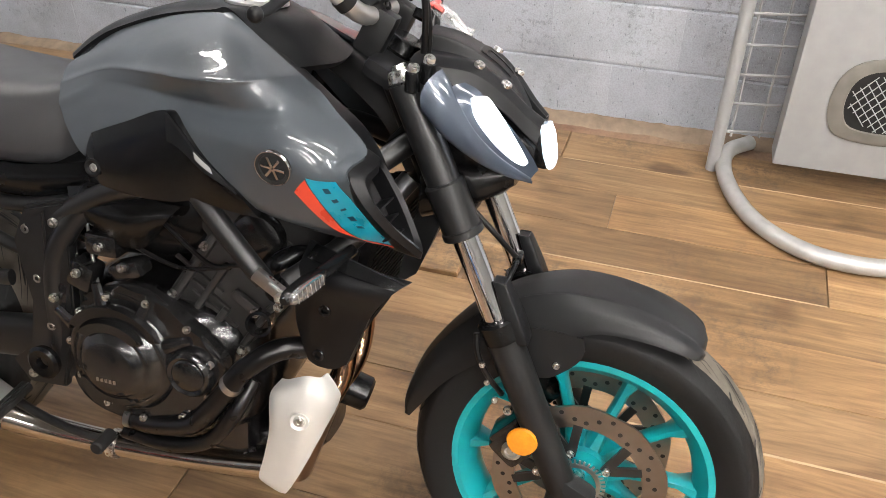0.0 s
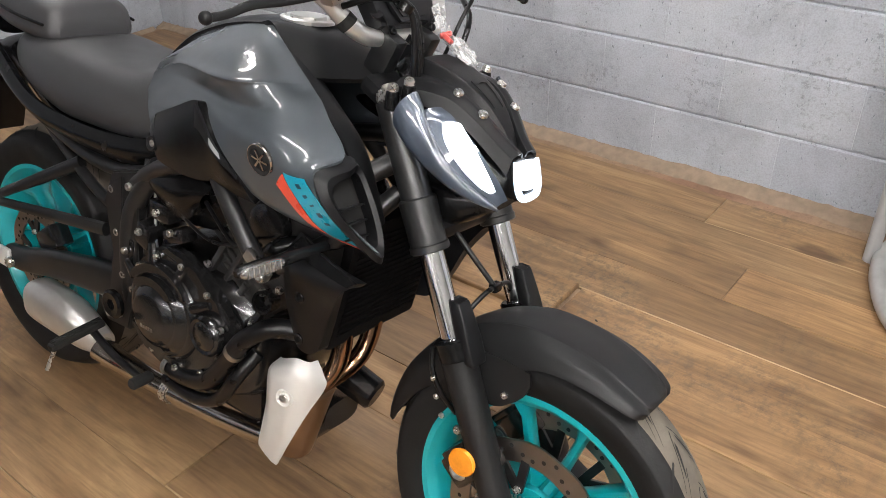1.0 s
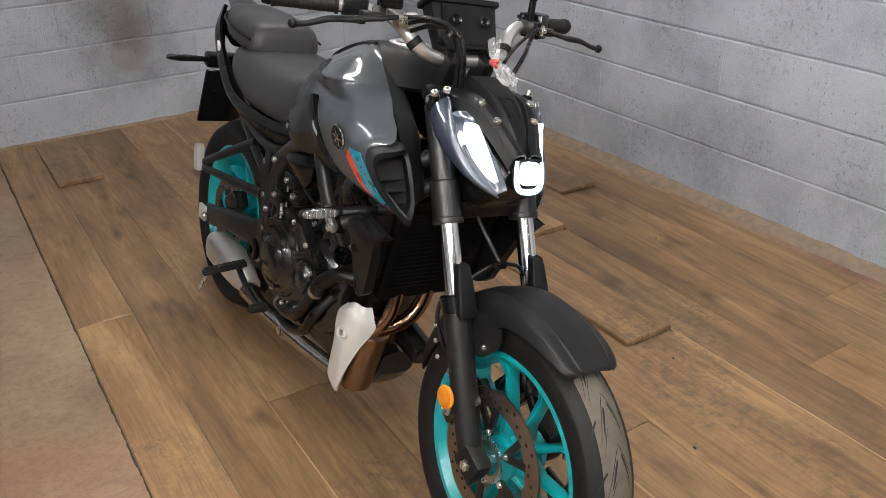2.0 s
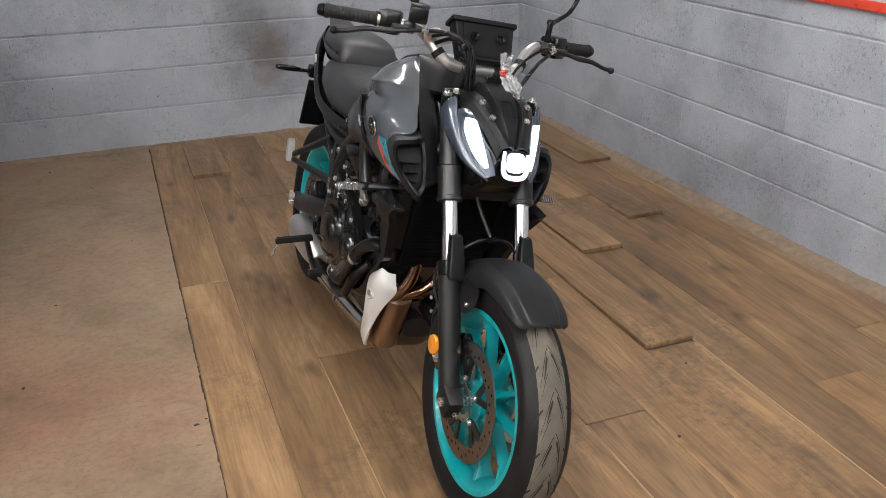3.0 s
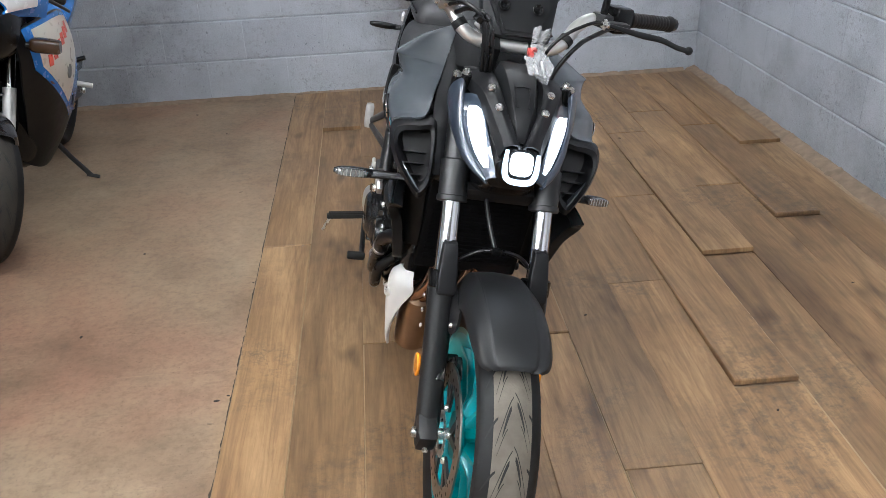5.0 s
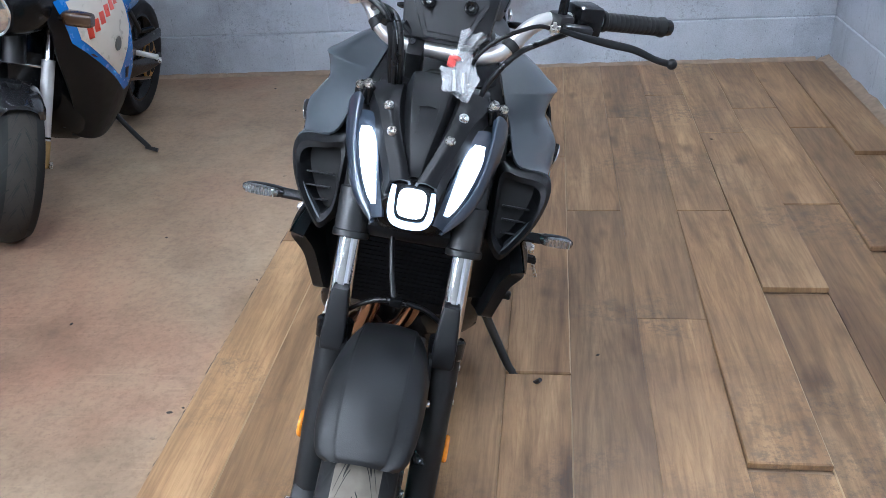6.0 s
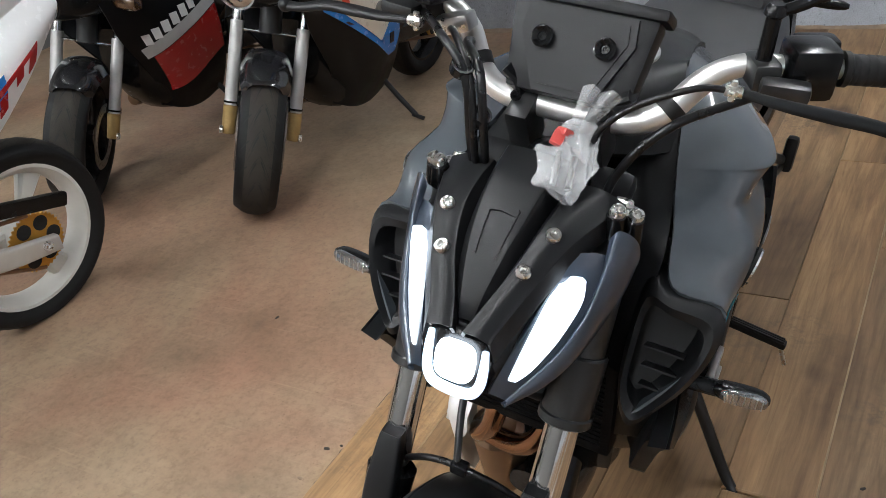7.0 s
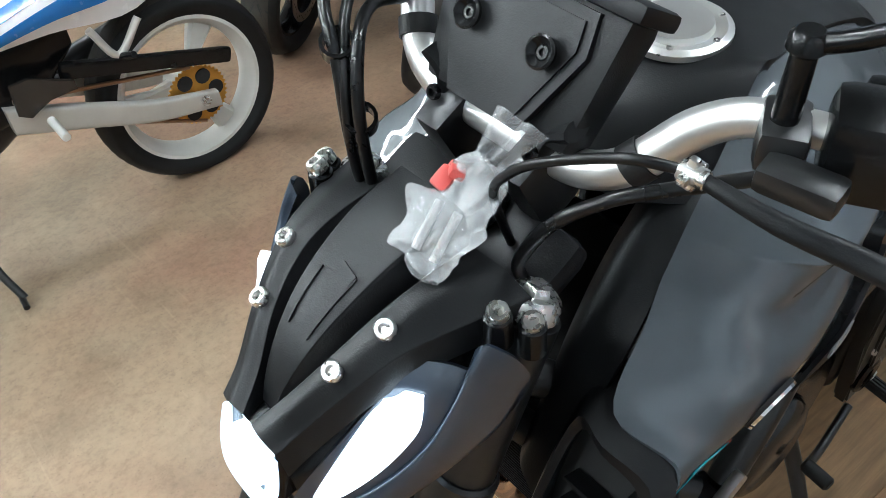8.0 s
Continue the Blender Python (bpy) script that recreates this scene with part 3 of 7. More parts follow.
# wire-sided stand with a bent tube foot
def tube_stand():
    t = thing("display_stand", "grey steel tube stand with wire mesh and a bent floor loop", "stand")
    bm = bmesh.new()
    tube(bm, [(1.76, -0.74, 0.0), (1.765, -0.742, 0.8), (1.77, -0.745, 1.8)], 0.021, 14, 1)
    part("post", bm, GREY, t)
    bm = bmesh.new()
    tube(bm, [(1.93, -0.86, 0.03), (1.85, -0.79, 0.03), (1.72, -0.775, 0.03), (1.56, -0.81, 0.03), (1.42, -0.88, 0.03), (1.32, -0.99, 0.03), (1.28, -1.12, 0.03), (1.30, -1.28, 0.03), (1.40, -1.45, 0.03), (1.58, -1.54, 0.03), (1.82, -1.55, 0.03)], 0.026, 14, 6)
    part("floor_loop", bm, GALV, t, "scuffed galvanised tube bent into a loop")
    for i in range(16):
        bm = bmesh.new()
        z = 0.14 + i * 0.1
        rod(bm, (1.775, -0.755, z), (1.9, -1.45, z), 0.0045, 6)
        part("wire", bm, GREY, t)
    for i in range(8):
        bm = bmesh.new()
        k = 0.02 + i * 0.13
        rod(bm, (1.78 + 0.12 * k, -0.765 - 0.69 * k, 0.12), (1.78 + 0.12 * k, -0.765 - 0.69 * k, 1.75), 0.0045, 6)
        part("wire", bm, GREY, t)
    return t


tube_stand()


def heater_panel():
    """Grey sheet-metal cabinet hung on the stand, with a rounded black grille."""
    t = thing("metal_cabinet", "pale grey sheet-metal cabinet with a rounded black mesh grille", "cabinet", pose(1.65, -1.24, 0.11))
    bm = bmesh.new()
    box(bm, (0.055, 0, 0.5), (0.11, 0.66, 1.0), None, 0.006)
    part("body", bm, GREY, t)
    gy, gz = 0.06, 0.25
    shape = smooth_loop([(-0.16, -0.03), (-0.13, -0.11), (-0.05, -0.135), (0.07, -0.13), (0.145, -0.08), (0.155, 0.02), (0.125, 0.11), (0.04, 0.135), (-0.08, 0.125), (-0.145, 0.07)], 4)
    M = Matrix(((0, 0, -1, 0), (-1, 0, 0, gy), (0, 1, 0, gz), (0, 0, 0, 1)))
    bm = bmesh.new()
    rows = []
    for s, d in ((1.0, -0.002), (1.0, 0.006), (0.93, 0.011), (0.74, 0.009), (0.72, 0.001)):
        rows.append([M @ V(x * s, y * s, d) for x, y in shape])
    rings(bm, rows, True, False)
    g = part("grille_frame", bm, mat("dirty_grey_plastic", (0.16, 0.15, 0.13), 0.6, var=0.3, scale=25, bump=0.3), t, "dirty grey plastic grille surround")
    bm = bmesh.new()
    bm.faces.new([bm.verts.new(M @ V(x * 0.74, y * 0.74, 0.002)) for x, y in shape])
    part("grille_back", bm, DARK_FILL, g)
    for k in range(-7, 8):
        for s in (-1, 1):
            pts = []
            for i in range(25):
                q = -0.16 + 0.32 * i / 24
                a, b = k * 0.028 + q * 0.8, s * q
                if (a / 0.112) ** 2 + (b / 0.096) ** 2 < 1:
                    pts.append(M @ V(a, b, 0.006 + 0.0012 * s))
            if len(pts) > 2:
                bm = bmesh.new()
                tube(bm, [pts[0], pts[-1]], 0.0016, 5, 1)
                part("grille_wire", bm, GREY, g)
    for y, z in ((0.11, 0.06), (0.12, 0.02)):
        bolt_bm = bmesh.new()
        lathe(bolt_bm, [(0, 0.01), (0.006, 0.01), (0.007, 0.006), (0.007, 0.002)], M @ Matrix.Translation((y - 0.06, z, 0)), 10)
        part("screw", bolt_bm, BRIGHT, g)
    return t


heater_panel()


def wall_sign():
    t = thing("wall_sign", "white board with a red border fixed to the wall", "sign", pose(WALL_X - 0.012, -0.02, 1.3))
    bm = bmesh.new()
    box(bm, (0, 0, 0), (0.016, 1.33, 0.53), None, 0.002)
    part("board", bm, WHITE, t)
    for c, s in (((0, 0, 0.2825), (0.024, 1.4, 0.035)), ((0, 0, -0.2825), (0.024, 1.4, 0.035)), ((0, 0.6825, 0), (0.024, 0.035, 0.53)), ((0, -0.6825, 0), (0.024, 0.035, 0.53))):
        bm = bmesh.new()
        box(bm, c, s, None, 0.003)
        part("border", bm, RED, t)
    return t


wall_sign()

# ragged dark strip drawn for the gap where the boards end on the concrete
bm = bmesh.new()
rows = []
for i in range(501):
    y = FRONT_Y + (WALL_Y - FRONT_Y) * i / 500
    w = max(0.002, 0.0055 + 0.006 * noise.noise(V(2, y * 8, 0)) + 0.005 * noise.noise(V(4, y * 47, 0)))
    x = -0.4795 + 0.0218 * y
    rows.append([V(x + 0.004, y, -0.0066), V(x - w * 0.5, y, -0.0062), V(x - w, y, -0.0085)])
rings(bm, rows, False)
tagged(part("edge_gap", bm, mat("dark_gap_brown", (0.05, 0.038, 0.028), 0.9, var=0.4, scale=60, bump=0.6, grain=150)), "ragged dark strip for the gap along the edge of the boards", "trim", kind="structure")

# small dirt and chips on the floor
rnd = random.Random(21)
CHIPS = [(-0.488, 0.109), (-0.527, -0.011), (-0.91, 1.064), (-0.52, 0.09), (-0.307, 1.01), (0.742, -0.515), (0.62, 0.35), (1.2, 1.9), (-0.75, 2.4), (-0.6, 1.6), (-1.0, 0.5), (-0.47, 0.75), (1.0, -0.2), (1.55, 0.4), (-0.95, 2.75)]
for i, (cx, cy) in enumerate(CHIPS):
    bm = bmesh.new()
    r = rnd.uniform(0.003, 0.006)
    vs = bmesh.ops.create_icosphere(bm, subdivisions=2, radius=r)["verts"]
    for v in vs:
        v.co = V(v.co.x * 1.6, v.co.y * rnd.uniform(0.8, 1.1), v.co.z * 0.25) * (1 + 0.5 * noise.noise(v.co * 150 + V(i, 0, 0)))
    z = -0.006 if cx < -0.47 else 0.002
    ob = part("debris_flake", bm, MORTAR_BED if i in (1, 4, 9) else mat("dark_dirt", (0.03, 0.025, 0.02), 0.9), None, m=pose(cx, cy, z, 0, 0, rnd.uniform(0, 180)))
    tagged(ob, "small flake of grit lying on the floor", "debris", "grit on the floor")


# ---- the motorcycle: x to its left, y to its rear, z up; it leans on its side stand ----
LEAN_DEG, BIKE_X = 12.1, 0.072
FAX, RAX = V(0, -0.525, 0.3), V(0, 0.88, 0.315)
SIDE = pose(0, 0, 0, 0, 90, 0)  # turns z axis into x
bike = thing("motorcycle", "dark grey motorcycle with cyan wheels, headlight lit, on side stand", "motorcycle", pose(BIKE_X, 0, 0, 0, LEAN_DEG, 0))


def bolt(parent, p, n, r=0.006, h=0.005, material=None, hole=True, name="bolt"):
    """A socket-head bolt at p facing n."""
    bm = bmesh.new()
    m = along(p, Vector(p) + Vector(n))
    prof = [(0, 0), (r, 0), (r, h * 0.75), (r * 0.85, h)]
    prof += [(r * 0.5, h), (r * 0.42, h * 0.35), (0, h * 0.35)] if hole else [(r * 0.4, h * 1.1), (0, h * 1.12)]
    lathe(bm, prof, m, 14)
    return part(name, bm, material or BRIGHT, parent)


def wheel(parent, name, axle, R, tyre_w, rim_r, rim_w, spoke_fn, rim_mat, tread=None, seg=72, label=""):
    """Rim with its tyre, on an axle along x."""
    M = Matrix.Translation(axle) @ SIDE
    bm = bmesh.new()
    w = rim_w / 2
    lathe(bm, [(rim_r + 0.006, -w), (rim_r + 0.006, -w + 0.006), (rim_r - 0.004, -w + 0.012), (rim_r - 0.02, -w * 0.45), (rim_r - 0.02, w * 0.45), (rim_r - 0.004, w - 0.012), (rim_r + 0.006, w - 0.006), (rim_r + 0.006, w),
               (rim_r - 0.008, w), (rim_r - 0.017, w - 0.01), (rim_r - 0.032, w * 0.42), (rim_r - 0.036, 0), (rim_r - 0.032, -w * 0.42), (rim_r - 0.017, -w + 0.01), (rim_r - 0.008, -w)], M, seg, True)
    rim = part(name, bm, rim_mat, parent, label)
    t = tyre_w / 2
    bm = bmesh.new()
    depth = R - rim_r
    prof = [(rim_r - 0.006, -w + 0.004), (rim_r + 0.01, -w - 0.003), (rim_r + depth * 0.3, -t * 0.93), (rim_r + depth * 0.52, -t), (rim_r + depth * 0.66, -t * 0.97)]
    crown = []
    for k in range(-8, 9):
        a = k / 8
        crown.append((R - depth * 0.3 * abs(a) ** 2.1, t * 0.95 * a))
    prof += crown[0:] + [(r, -h) for r, h in prof[::-1]]
    lathe(bm, prof + [(rim_r - 0.012, 0)], M, seg, True)
    part("tyre", bm, TYRE, rim)
    if tread is not None:
        bm = bmesh.new()
        rows = [[] for _ in range(seg)]
        for k in range(seg):
            a = 2 * math.pi * k / seg
            for j in range(-6, 7):
                b = j / 6 * 0.62
                r = R + 0.0012 - depth * 0.3 * abs(b) ** 2.1
                rows[k].append(M @ V(r * math.cos(a), r * math.sin(a), t * 0.95 * b))
        vr = [[bm.verts.new(p) for p in r] for r in rows]
        for k in range(seg):
            for j in range(12):
                bm.faces.new((vr[k][j], vr[k][j + 1], vr[(k + 1) % seg][j + 1], vr[(k + 1) % seg][j]))
        part("tread", bm, tread, rim, "dusty worn tread band")
        groove_strips(rim, M, R, depth, t)
    spoke_fn(rim, M)
    return rim


def groove_strips(rim, M, R, depth, t):
    """Sipes that sweep back from the tread's middle, as narrow dark strips laid over the tread; their shade is only
    colour.
    """
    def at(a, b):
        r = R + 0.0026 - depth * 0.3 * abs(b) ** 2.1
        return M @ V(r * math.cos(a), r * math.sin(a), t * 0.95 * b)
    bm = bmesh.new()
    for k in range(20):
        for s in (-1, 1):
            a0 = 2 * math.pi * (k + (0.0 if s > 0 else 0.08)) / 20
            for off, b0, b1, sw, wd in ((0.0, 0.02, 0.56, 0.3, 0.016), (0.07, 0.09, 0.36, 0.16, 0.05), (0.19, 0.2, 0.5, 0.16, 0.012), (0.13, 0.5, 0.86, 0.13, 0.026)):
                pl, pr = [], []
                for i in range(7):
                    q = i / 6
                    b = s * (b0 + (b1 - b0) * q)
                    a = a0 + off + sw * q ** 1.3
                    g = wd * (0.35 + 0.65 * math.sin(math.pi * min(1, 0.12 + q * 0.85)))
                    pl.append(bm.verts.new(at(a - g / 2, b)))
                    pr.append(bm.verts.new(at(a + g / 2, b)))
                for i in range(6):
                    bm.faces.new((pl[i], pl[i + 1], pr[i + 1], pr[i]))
    tagged(part("tread_pattern", bm, DARK_FILL, rim), kind="stuff")


def twin_spokes(hub_r, out_r, n, w_hub, w_rim, thick):
    """n pairs of slim spokes that fork from the hub to the rim."""
    def build(rim, M):
        bm = bmesh.new()
        lathe(bm, [(0.012, -w_hub), (hub_r, -w_hub), (hub_r, -w_hub * 0.7), (hub_r * 0.8, -w_hub * 0.5), (hub_r * 0.8, w_hub * 0.5), (hub_r, w_hub * 0.7), (hub_r, w_hub), (0.012, w_hub)], M, 28, True)
        part("hub", bm, TEAL, rim)
        for k in range(n):
            for s in (-1, 1):
                a0 = 2 * math.pi * k / n + s * 0.22
                a1 = 2 * math.pi * k / n + s * 0.31
                bm = bmesh.new()
                p0 = V((hub_r * 0.8) * math.cos(a0), (hub_r * 0.8) * math.sin(a0), 0)
                p1 = V(out_r * math.cos(a1), out_r * math.sin(a1), 0)
                d = (p1 - p0).normalized()
                side = V(-d.y, d.x, 0)
                rows = []
                for q, wd, th in ((0, 0.015, w_hub * 0.75), (0.3, 0.0085, thick), (0.78, 0.008, thick * 0.95), (1, 0.016, w_rim)):
                    c = p0.lerp(p1, q)
                    rows.append([M @ (c + side * x * wd + V(0, 0, z * th)) for x, z in ((-1, -0.7), (-0.55, -1), (0.55, -1), (1, -0.7), (1, 0.7), (0.55, 1), (-0.55, 1), (-1, 0.7))])
                rings(bm, rows)
                part("spoke", bm, TEAL, rim)
    return build


def disc(parent, centre, r_out, r_in, sx, name="brake_disc", carrier=True):
    """A disc with dark dots for its drilled holes, their shade put in as colour, and its carrier arms."""
    M = Matrix.Translation(centre) @ SIDE
    bm = bmesh.new()
    seg = 60
    # the band is meshed as closed rings; the holes are dark dots laid on its faces
    def ring(r, h, wob=0.0):
        return [M @ V((r + wob * math.cos(10 * 2 * math.pi * k / seg)) * math.cos(2 * math.pi * k / seg), (r + wob * math.cos(10 * 2 * math.pi * k / seg)) * math.sin(2 * math.pi * k / seg), h) for k in range(seg)]
    rows = [ring(r_in, -0.0022), ring(r_out, -0.0022, 0.0015), ring(r_out, 0.0022, 0.0015), ring(r_in, 0.0022)]
    vr = [[bm.verts.new(p) for p in r] for r in rows]
    for a in range(4):
        b = (a + 1) % 4
        for k in range(seg):
            bm.faces.new((vr[a][k], vr[a][(k + 1) % seg], vr[b][(k + 1) % seg], vr[b][k]))
    d = part(name, bm, DISC, parent)
    bm = bmesh.new()
    for k in range(40):
        a = 2 * math.pi * k / 40
        q = (0.28, 0.5, 0.72, 0.4)[k % 4]
        r = r_in + (r_out - r_in) * q
        for h in (-0.0026, 0.0026):
            vs = [bm.verts.new(M @ V(r * math.cos(a) + 0.0042 * math.cos(j * math.pi / 4), r * math.sin(a) + 0.0042 * math.sin(j * math.pi / 4), h)) for j in range(8)]
            bm.faces.new(vs)
    part("drilling_dots", bm, DARK_FILL, d)
    if carrier:
        for k in range(5):
            a = 2 * math.pi * k / 5 + 0.3
            bm = bmesh.new()
            for s in (-0.22, 0.22):
                p0 = V(0.052 * math.cos(a), 0.052 * math.sin(a), 0)
                p1 = V((r_in + 0.004) * math.cos(a + s), (r_in + 0.004) * math.sin(a + s), 0)
                e = (p1 - p0).normalized()
                n2 = V(-e.y, e.x, 0) * 0.008
                rings(bm, [[M @ (p + n2 * x + V(0, 0, z * 0.003)) for x, z in ((-1, -1), (1, -1), (1, 1), (-1, 1))] for p in (p0, p1)])
            part("carrier_arm", bm, FRAME, d)
        for k in range(5):
            a = 2 * math.pi * k / 5 + 0.3
            c = M @ V(0.056 * math.cos(a), 0.056 * math.sin(a), sx * 0.003)
            bolt(d, c, (sx, 0, 0), 0.007, 0.006)
    return d


# -- front wheel --
fw = wheel(bike, "front_wheel", FAX, 0.3, 0.12, 0.222, 0.096, twin_spokes(0.05, 0.2, 5, 0.046, 0.03, 0.016), TEAL, TREAD, label="cyan cast wheel with twin spokes")
for sx in (-1, 1):
    disc(fw, FAX + V(sx * 0.062, 0, 0), 0.149, 0.108, sx)
bm = bmesh.new()
rod(bm, FAX - V(0.125, 0, 0), FAX + V(0.125, 0, 0), 0.012)
part("axle", bm, BRIGHT, fw)
bm = bmesh.new()
for k in range(36):
    a = 2 * math.pi * k / 36
    box(bm, FAX + V(-0.071, 0.045 * math.cos(a), 0.045 * math.sin(a)), (0.002, 0.0035, 0.008), pose(0, 0, 0, math.degrees(a) - 90, 0, 0), 0)
lathe(bm, [(0.033, -0.001), (0.041, -0.001), (0.041, 0.001), (0.033, 0.001)], Matrix.Translation(FAX + V(-0.071, 0, 0)) @ SIDE, 30, True)
part("sensor_ring", bm, STEEL, fw)

# -- fork --
F_TOP, F_LOW = V(0.1, -0.185, 0.975), V(0.1, -0.508, 0.3)
def fork_at(z, sx):
    k = (z - F_TOP.z) / (F_LOW.z - F_TOP.z)
    p = F_TOP.lerp(F_LOW, k)
    return V(p.x * sx, p.y, p.z)


for sx in (-1, 1):
    f = lambda z: fork_at(z, sx)
    bm = bmesh.new()
    rod(bm, f(0.57), f(0.28), 0.029, 22, 0.026, 0.004)
    leg = part("fork_leg", bm, FENDER, bike, "matte black fork slider")
    bm = bmesh.new()
    rod(bm, f(0.80), f(0.56), 0.0205, 24)
    part("stanchion", bm, CHROME, leg, "polished chrome fork tube")
    bm = bmesh.new()
    rod(bm, f(0.95), f(0.80), 0.026, 22)
    rod(bm, f(0.81), f(0.735), 0.031, 22, 0.030, 0.003)
    rod(bm, f(0.742), f(0.73), 0.0325, 22, None, 0.002)
    part("upper_tube", bm, FRAME, leg)
    bm = bmesh.new()
    rod(bm, f(0.95), f(0.968), 0.0235, 20, 0.021, 0.004)
    rod(bm, f(0.966), f(0.974), 0.012, 6, 0.011, 0.001)
    part("fork_cap", bm, BRIGHT, leg, "bright anodised fork cap")
    bm = bmesh.new()
    rod(bm, f(0.60), f(0.565), 0.033, 22, 0.031, 0.004)
    part("dust_seal", bm, BLACK, leg)
    bm = bmesh.new()
    box(bm, FAX + V(sx * 0.103, 0.006, 0.0), (0.044, 0.07, 0.062), pose(0, 0, 0, 26, 0, 0), 0.014)
    part("axle_clamp", bm, FENDER, leg)
    bolt(leg, FAX + V(sx * 0.126, 0.0, 0.0), (sx, 0, 0), 0.011, 0.008)
    bolt(leg, FAX + V(sx * 0.108, -0.04, -0.012), (0, -1, 0.2), 0.006, 0.006)
    # slab-sided guard in front of the seal
    bm = bmesh.new()
    c = f(0.612) + V(-sx * 0.003, -0.033, 0)
    loft(bm, [(c + V(0, 0.028, 0.052), 0.012, 0.008, (1, 0, 0), (0, 1, 0)), (c + V(0, 0.025, 0.05), 0.015, 0.011, (1, 0, 0), (0, 1, 0)), (c + V(0, 0.002, 0.0), 0.02, 0.014, (1, 0, 0), (0, 1, 0)), (c + V(0, -0.012, -0.035), 0.021, 0.015, (1, 0, 0), (0, 1, 0)), (c + V(0, -0.014, -0.042), 0.019, 0.014, (1, 0, 0), (0, 1, 0))], 5, 3, 7.0)
    part("fork_guard", bm, MATTE, leg)
    # caliper behind the leg
    cc = FAX + V(sx * 0.073, 0.095, 0.085)
    bm = bmesh.new()
    R0 = pose(0, 0, 0, 40, 0, 0)
    box(bm, cc + V(sx * 0.018, 0, 0), (0.03, 0.062, 0.115), R0, 0.012)
    box(bm, cc - V(sx * 0.022, 0, 0), (0.026, 0.055, 0.105), R0, 0.01)
    box(bm, cc + V(0, 0.028, 0.012), (0.06, 0.018, 0.075), R0, 0.006)
    cal = part("brake_caliper", bm, CASTING, bike)
    for dy, dz in ((-0.012, 0.03), (0.016, -0.02)):
        bm = bmesh.new()
        lathe(bm, [(0, 0.0), (0.017, 0.0), (0.017, 0.006), (0.011, 0.009), (0.008, 0.005), (0, 0.005)], Matrix.Translation(cc + V(sx * 0.032, dy, dz)) @ pose(0, 0, 0, 0, 90 * sx, 0), 20)
        part("piston_cover", bm, STEEL, cal)
    for dy, dz in ((0.03, 0.055), (-0.03, -0.05), (0.02, 0.075)):
        bolt(cal, cc + V(sx * 0.03, dy, dz), (sx, 0, 0), 0.008, 0.007)
    bm = bmesh.new()
    lathe(bm, [(0, 0), (0.0245, 0), (0.0255, 0.004), (0.0235, 0.008), (0.012, 0.0095), (0, 0.0098)], Matrix.Translation((sx * 0.128, -0.432, 0.405)) @ pose(0, 0, 0, 0, 90 * sx, 0), 32)
    refl = part("reflector", bm, AMBER, leg, "round amber reflector")
    bm = bmesh.new()
    box(bm, (sx * 0.118, -0.425, 0.402), (0.016, 0.02, 0.03), None, 0.003)
    part("bracket", bm, BLACK, refl)
    # hose
    bm = bmesh.new()
    tube(bm, [cc + V(sx * 0.02, 0.045, 0.075), V(sx * 0.115, -0.365, 0.5), V(sx * 0.12, -0.345, 0.54), V(sx * 0.114, -0.338, 0.575)], 0.0048, 10)
    part("brake_hose", bm, CABLE, bike)
    for z, y in ((0.47, -0.395), (0.5, -0.38), (0.53, -0.37)):
        bolt(cal, (sx * 0.128, y + 0.015, z), (sx, 0, 0), 0.005, 0.004)

bm = bmesh.new()
tube(bm, [(-0.112, -0.345, 0.57), (-0.085, -0.36, 0.615), (-0.04, -0.37, 0.652), (0, -0.372, 0.66), (0.05, -0.368, 0.65), (0.09, -0.352, 0.61), (0.112, -0.34, 0.57)], 0.0045, 10)
cross_hose = part("brake_hose", bm, CABLE, bike)
bm = bmesh.new()
tube(bm, [(-0.005, -0.37, 0.665), (-0.02, -0.33, 0.71), (-0.03, -0.28, 0.76)], 0.0048, 10)
part("brake_hose", bm, CABLE, bike)
bm = bmesh.new()
box(bm, (0.0, -0.372, 0.66), (0.022, 0.016, 0.016), None, 0.004)
part("hose_joint", bm, BLACK, cross_hose)

# -- front mudguard --
def arc(a, r):
    t = radians(a)
    return FAX.y - r * math.cos(t), FAX.z + r * math.sin(t)


cage = []
for a, hw, r, drop in ((60, 0.05, 0.325, 0.012), (62, 0.066, 0.33, 0.018), (68, 0.076, 0.335, 0.026), (78, 0.081, 0.34, 0.036), (90, 0.082, 0.345, 0.048), (102, 0.08, 0.349, 0.07), (116, 0.076, 0.346, 0.078), (132, 0.071, 0.339, 0.07), (150, 0.062, 0.335, 0.055), (166, 0.05, 0.333, 0.036), (174, 0.034, 0.331, 0.018)):
    row = []
    for q in (-1.0, -0.97, -0.86, -0.62, -0.56, -0.5, -0.25, 0, 0.25, 0.5, 0.56, 0.62, 0.86, 0.97, 1.0):
        dr = {0: 0.0, 0.25: -0.0012, 0.5: -0.0036, 0.56: -0.0048, 0.62: -0.0068, 0.86: -drop * 0.42, 0.97: -drop * 0.8, 1.0: -drop}[abs(q)]
        y, z = arc(a, r + dr)
        row.append((hw * q, y, z))
    cage.append(row)
fender_skin = Skin(cage)
bm = bmesh.new()
fender_skin.sheet(bm, 0.004, 5, side=1 if fender_skin.normal(4, 7).z > 0 else -1)
mud = part("front_mudguard", bm, FENDER, bike, "matte charcoal plastic mudguard")
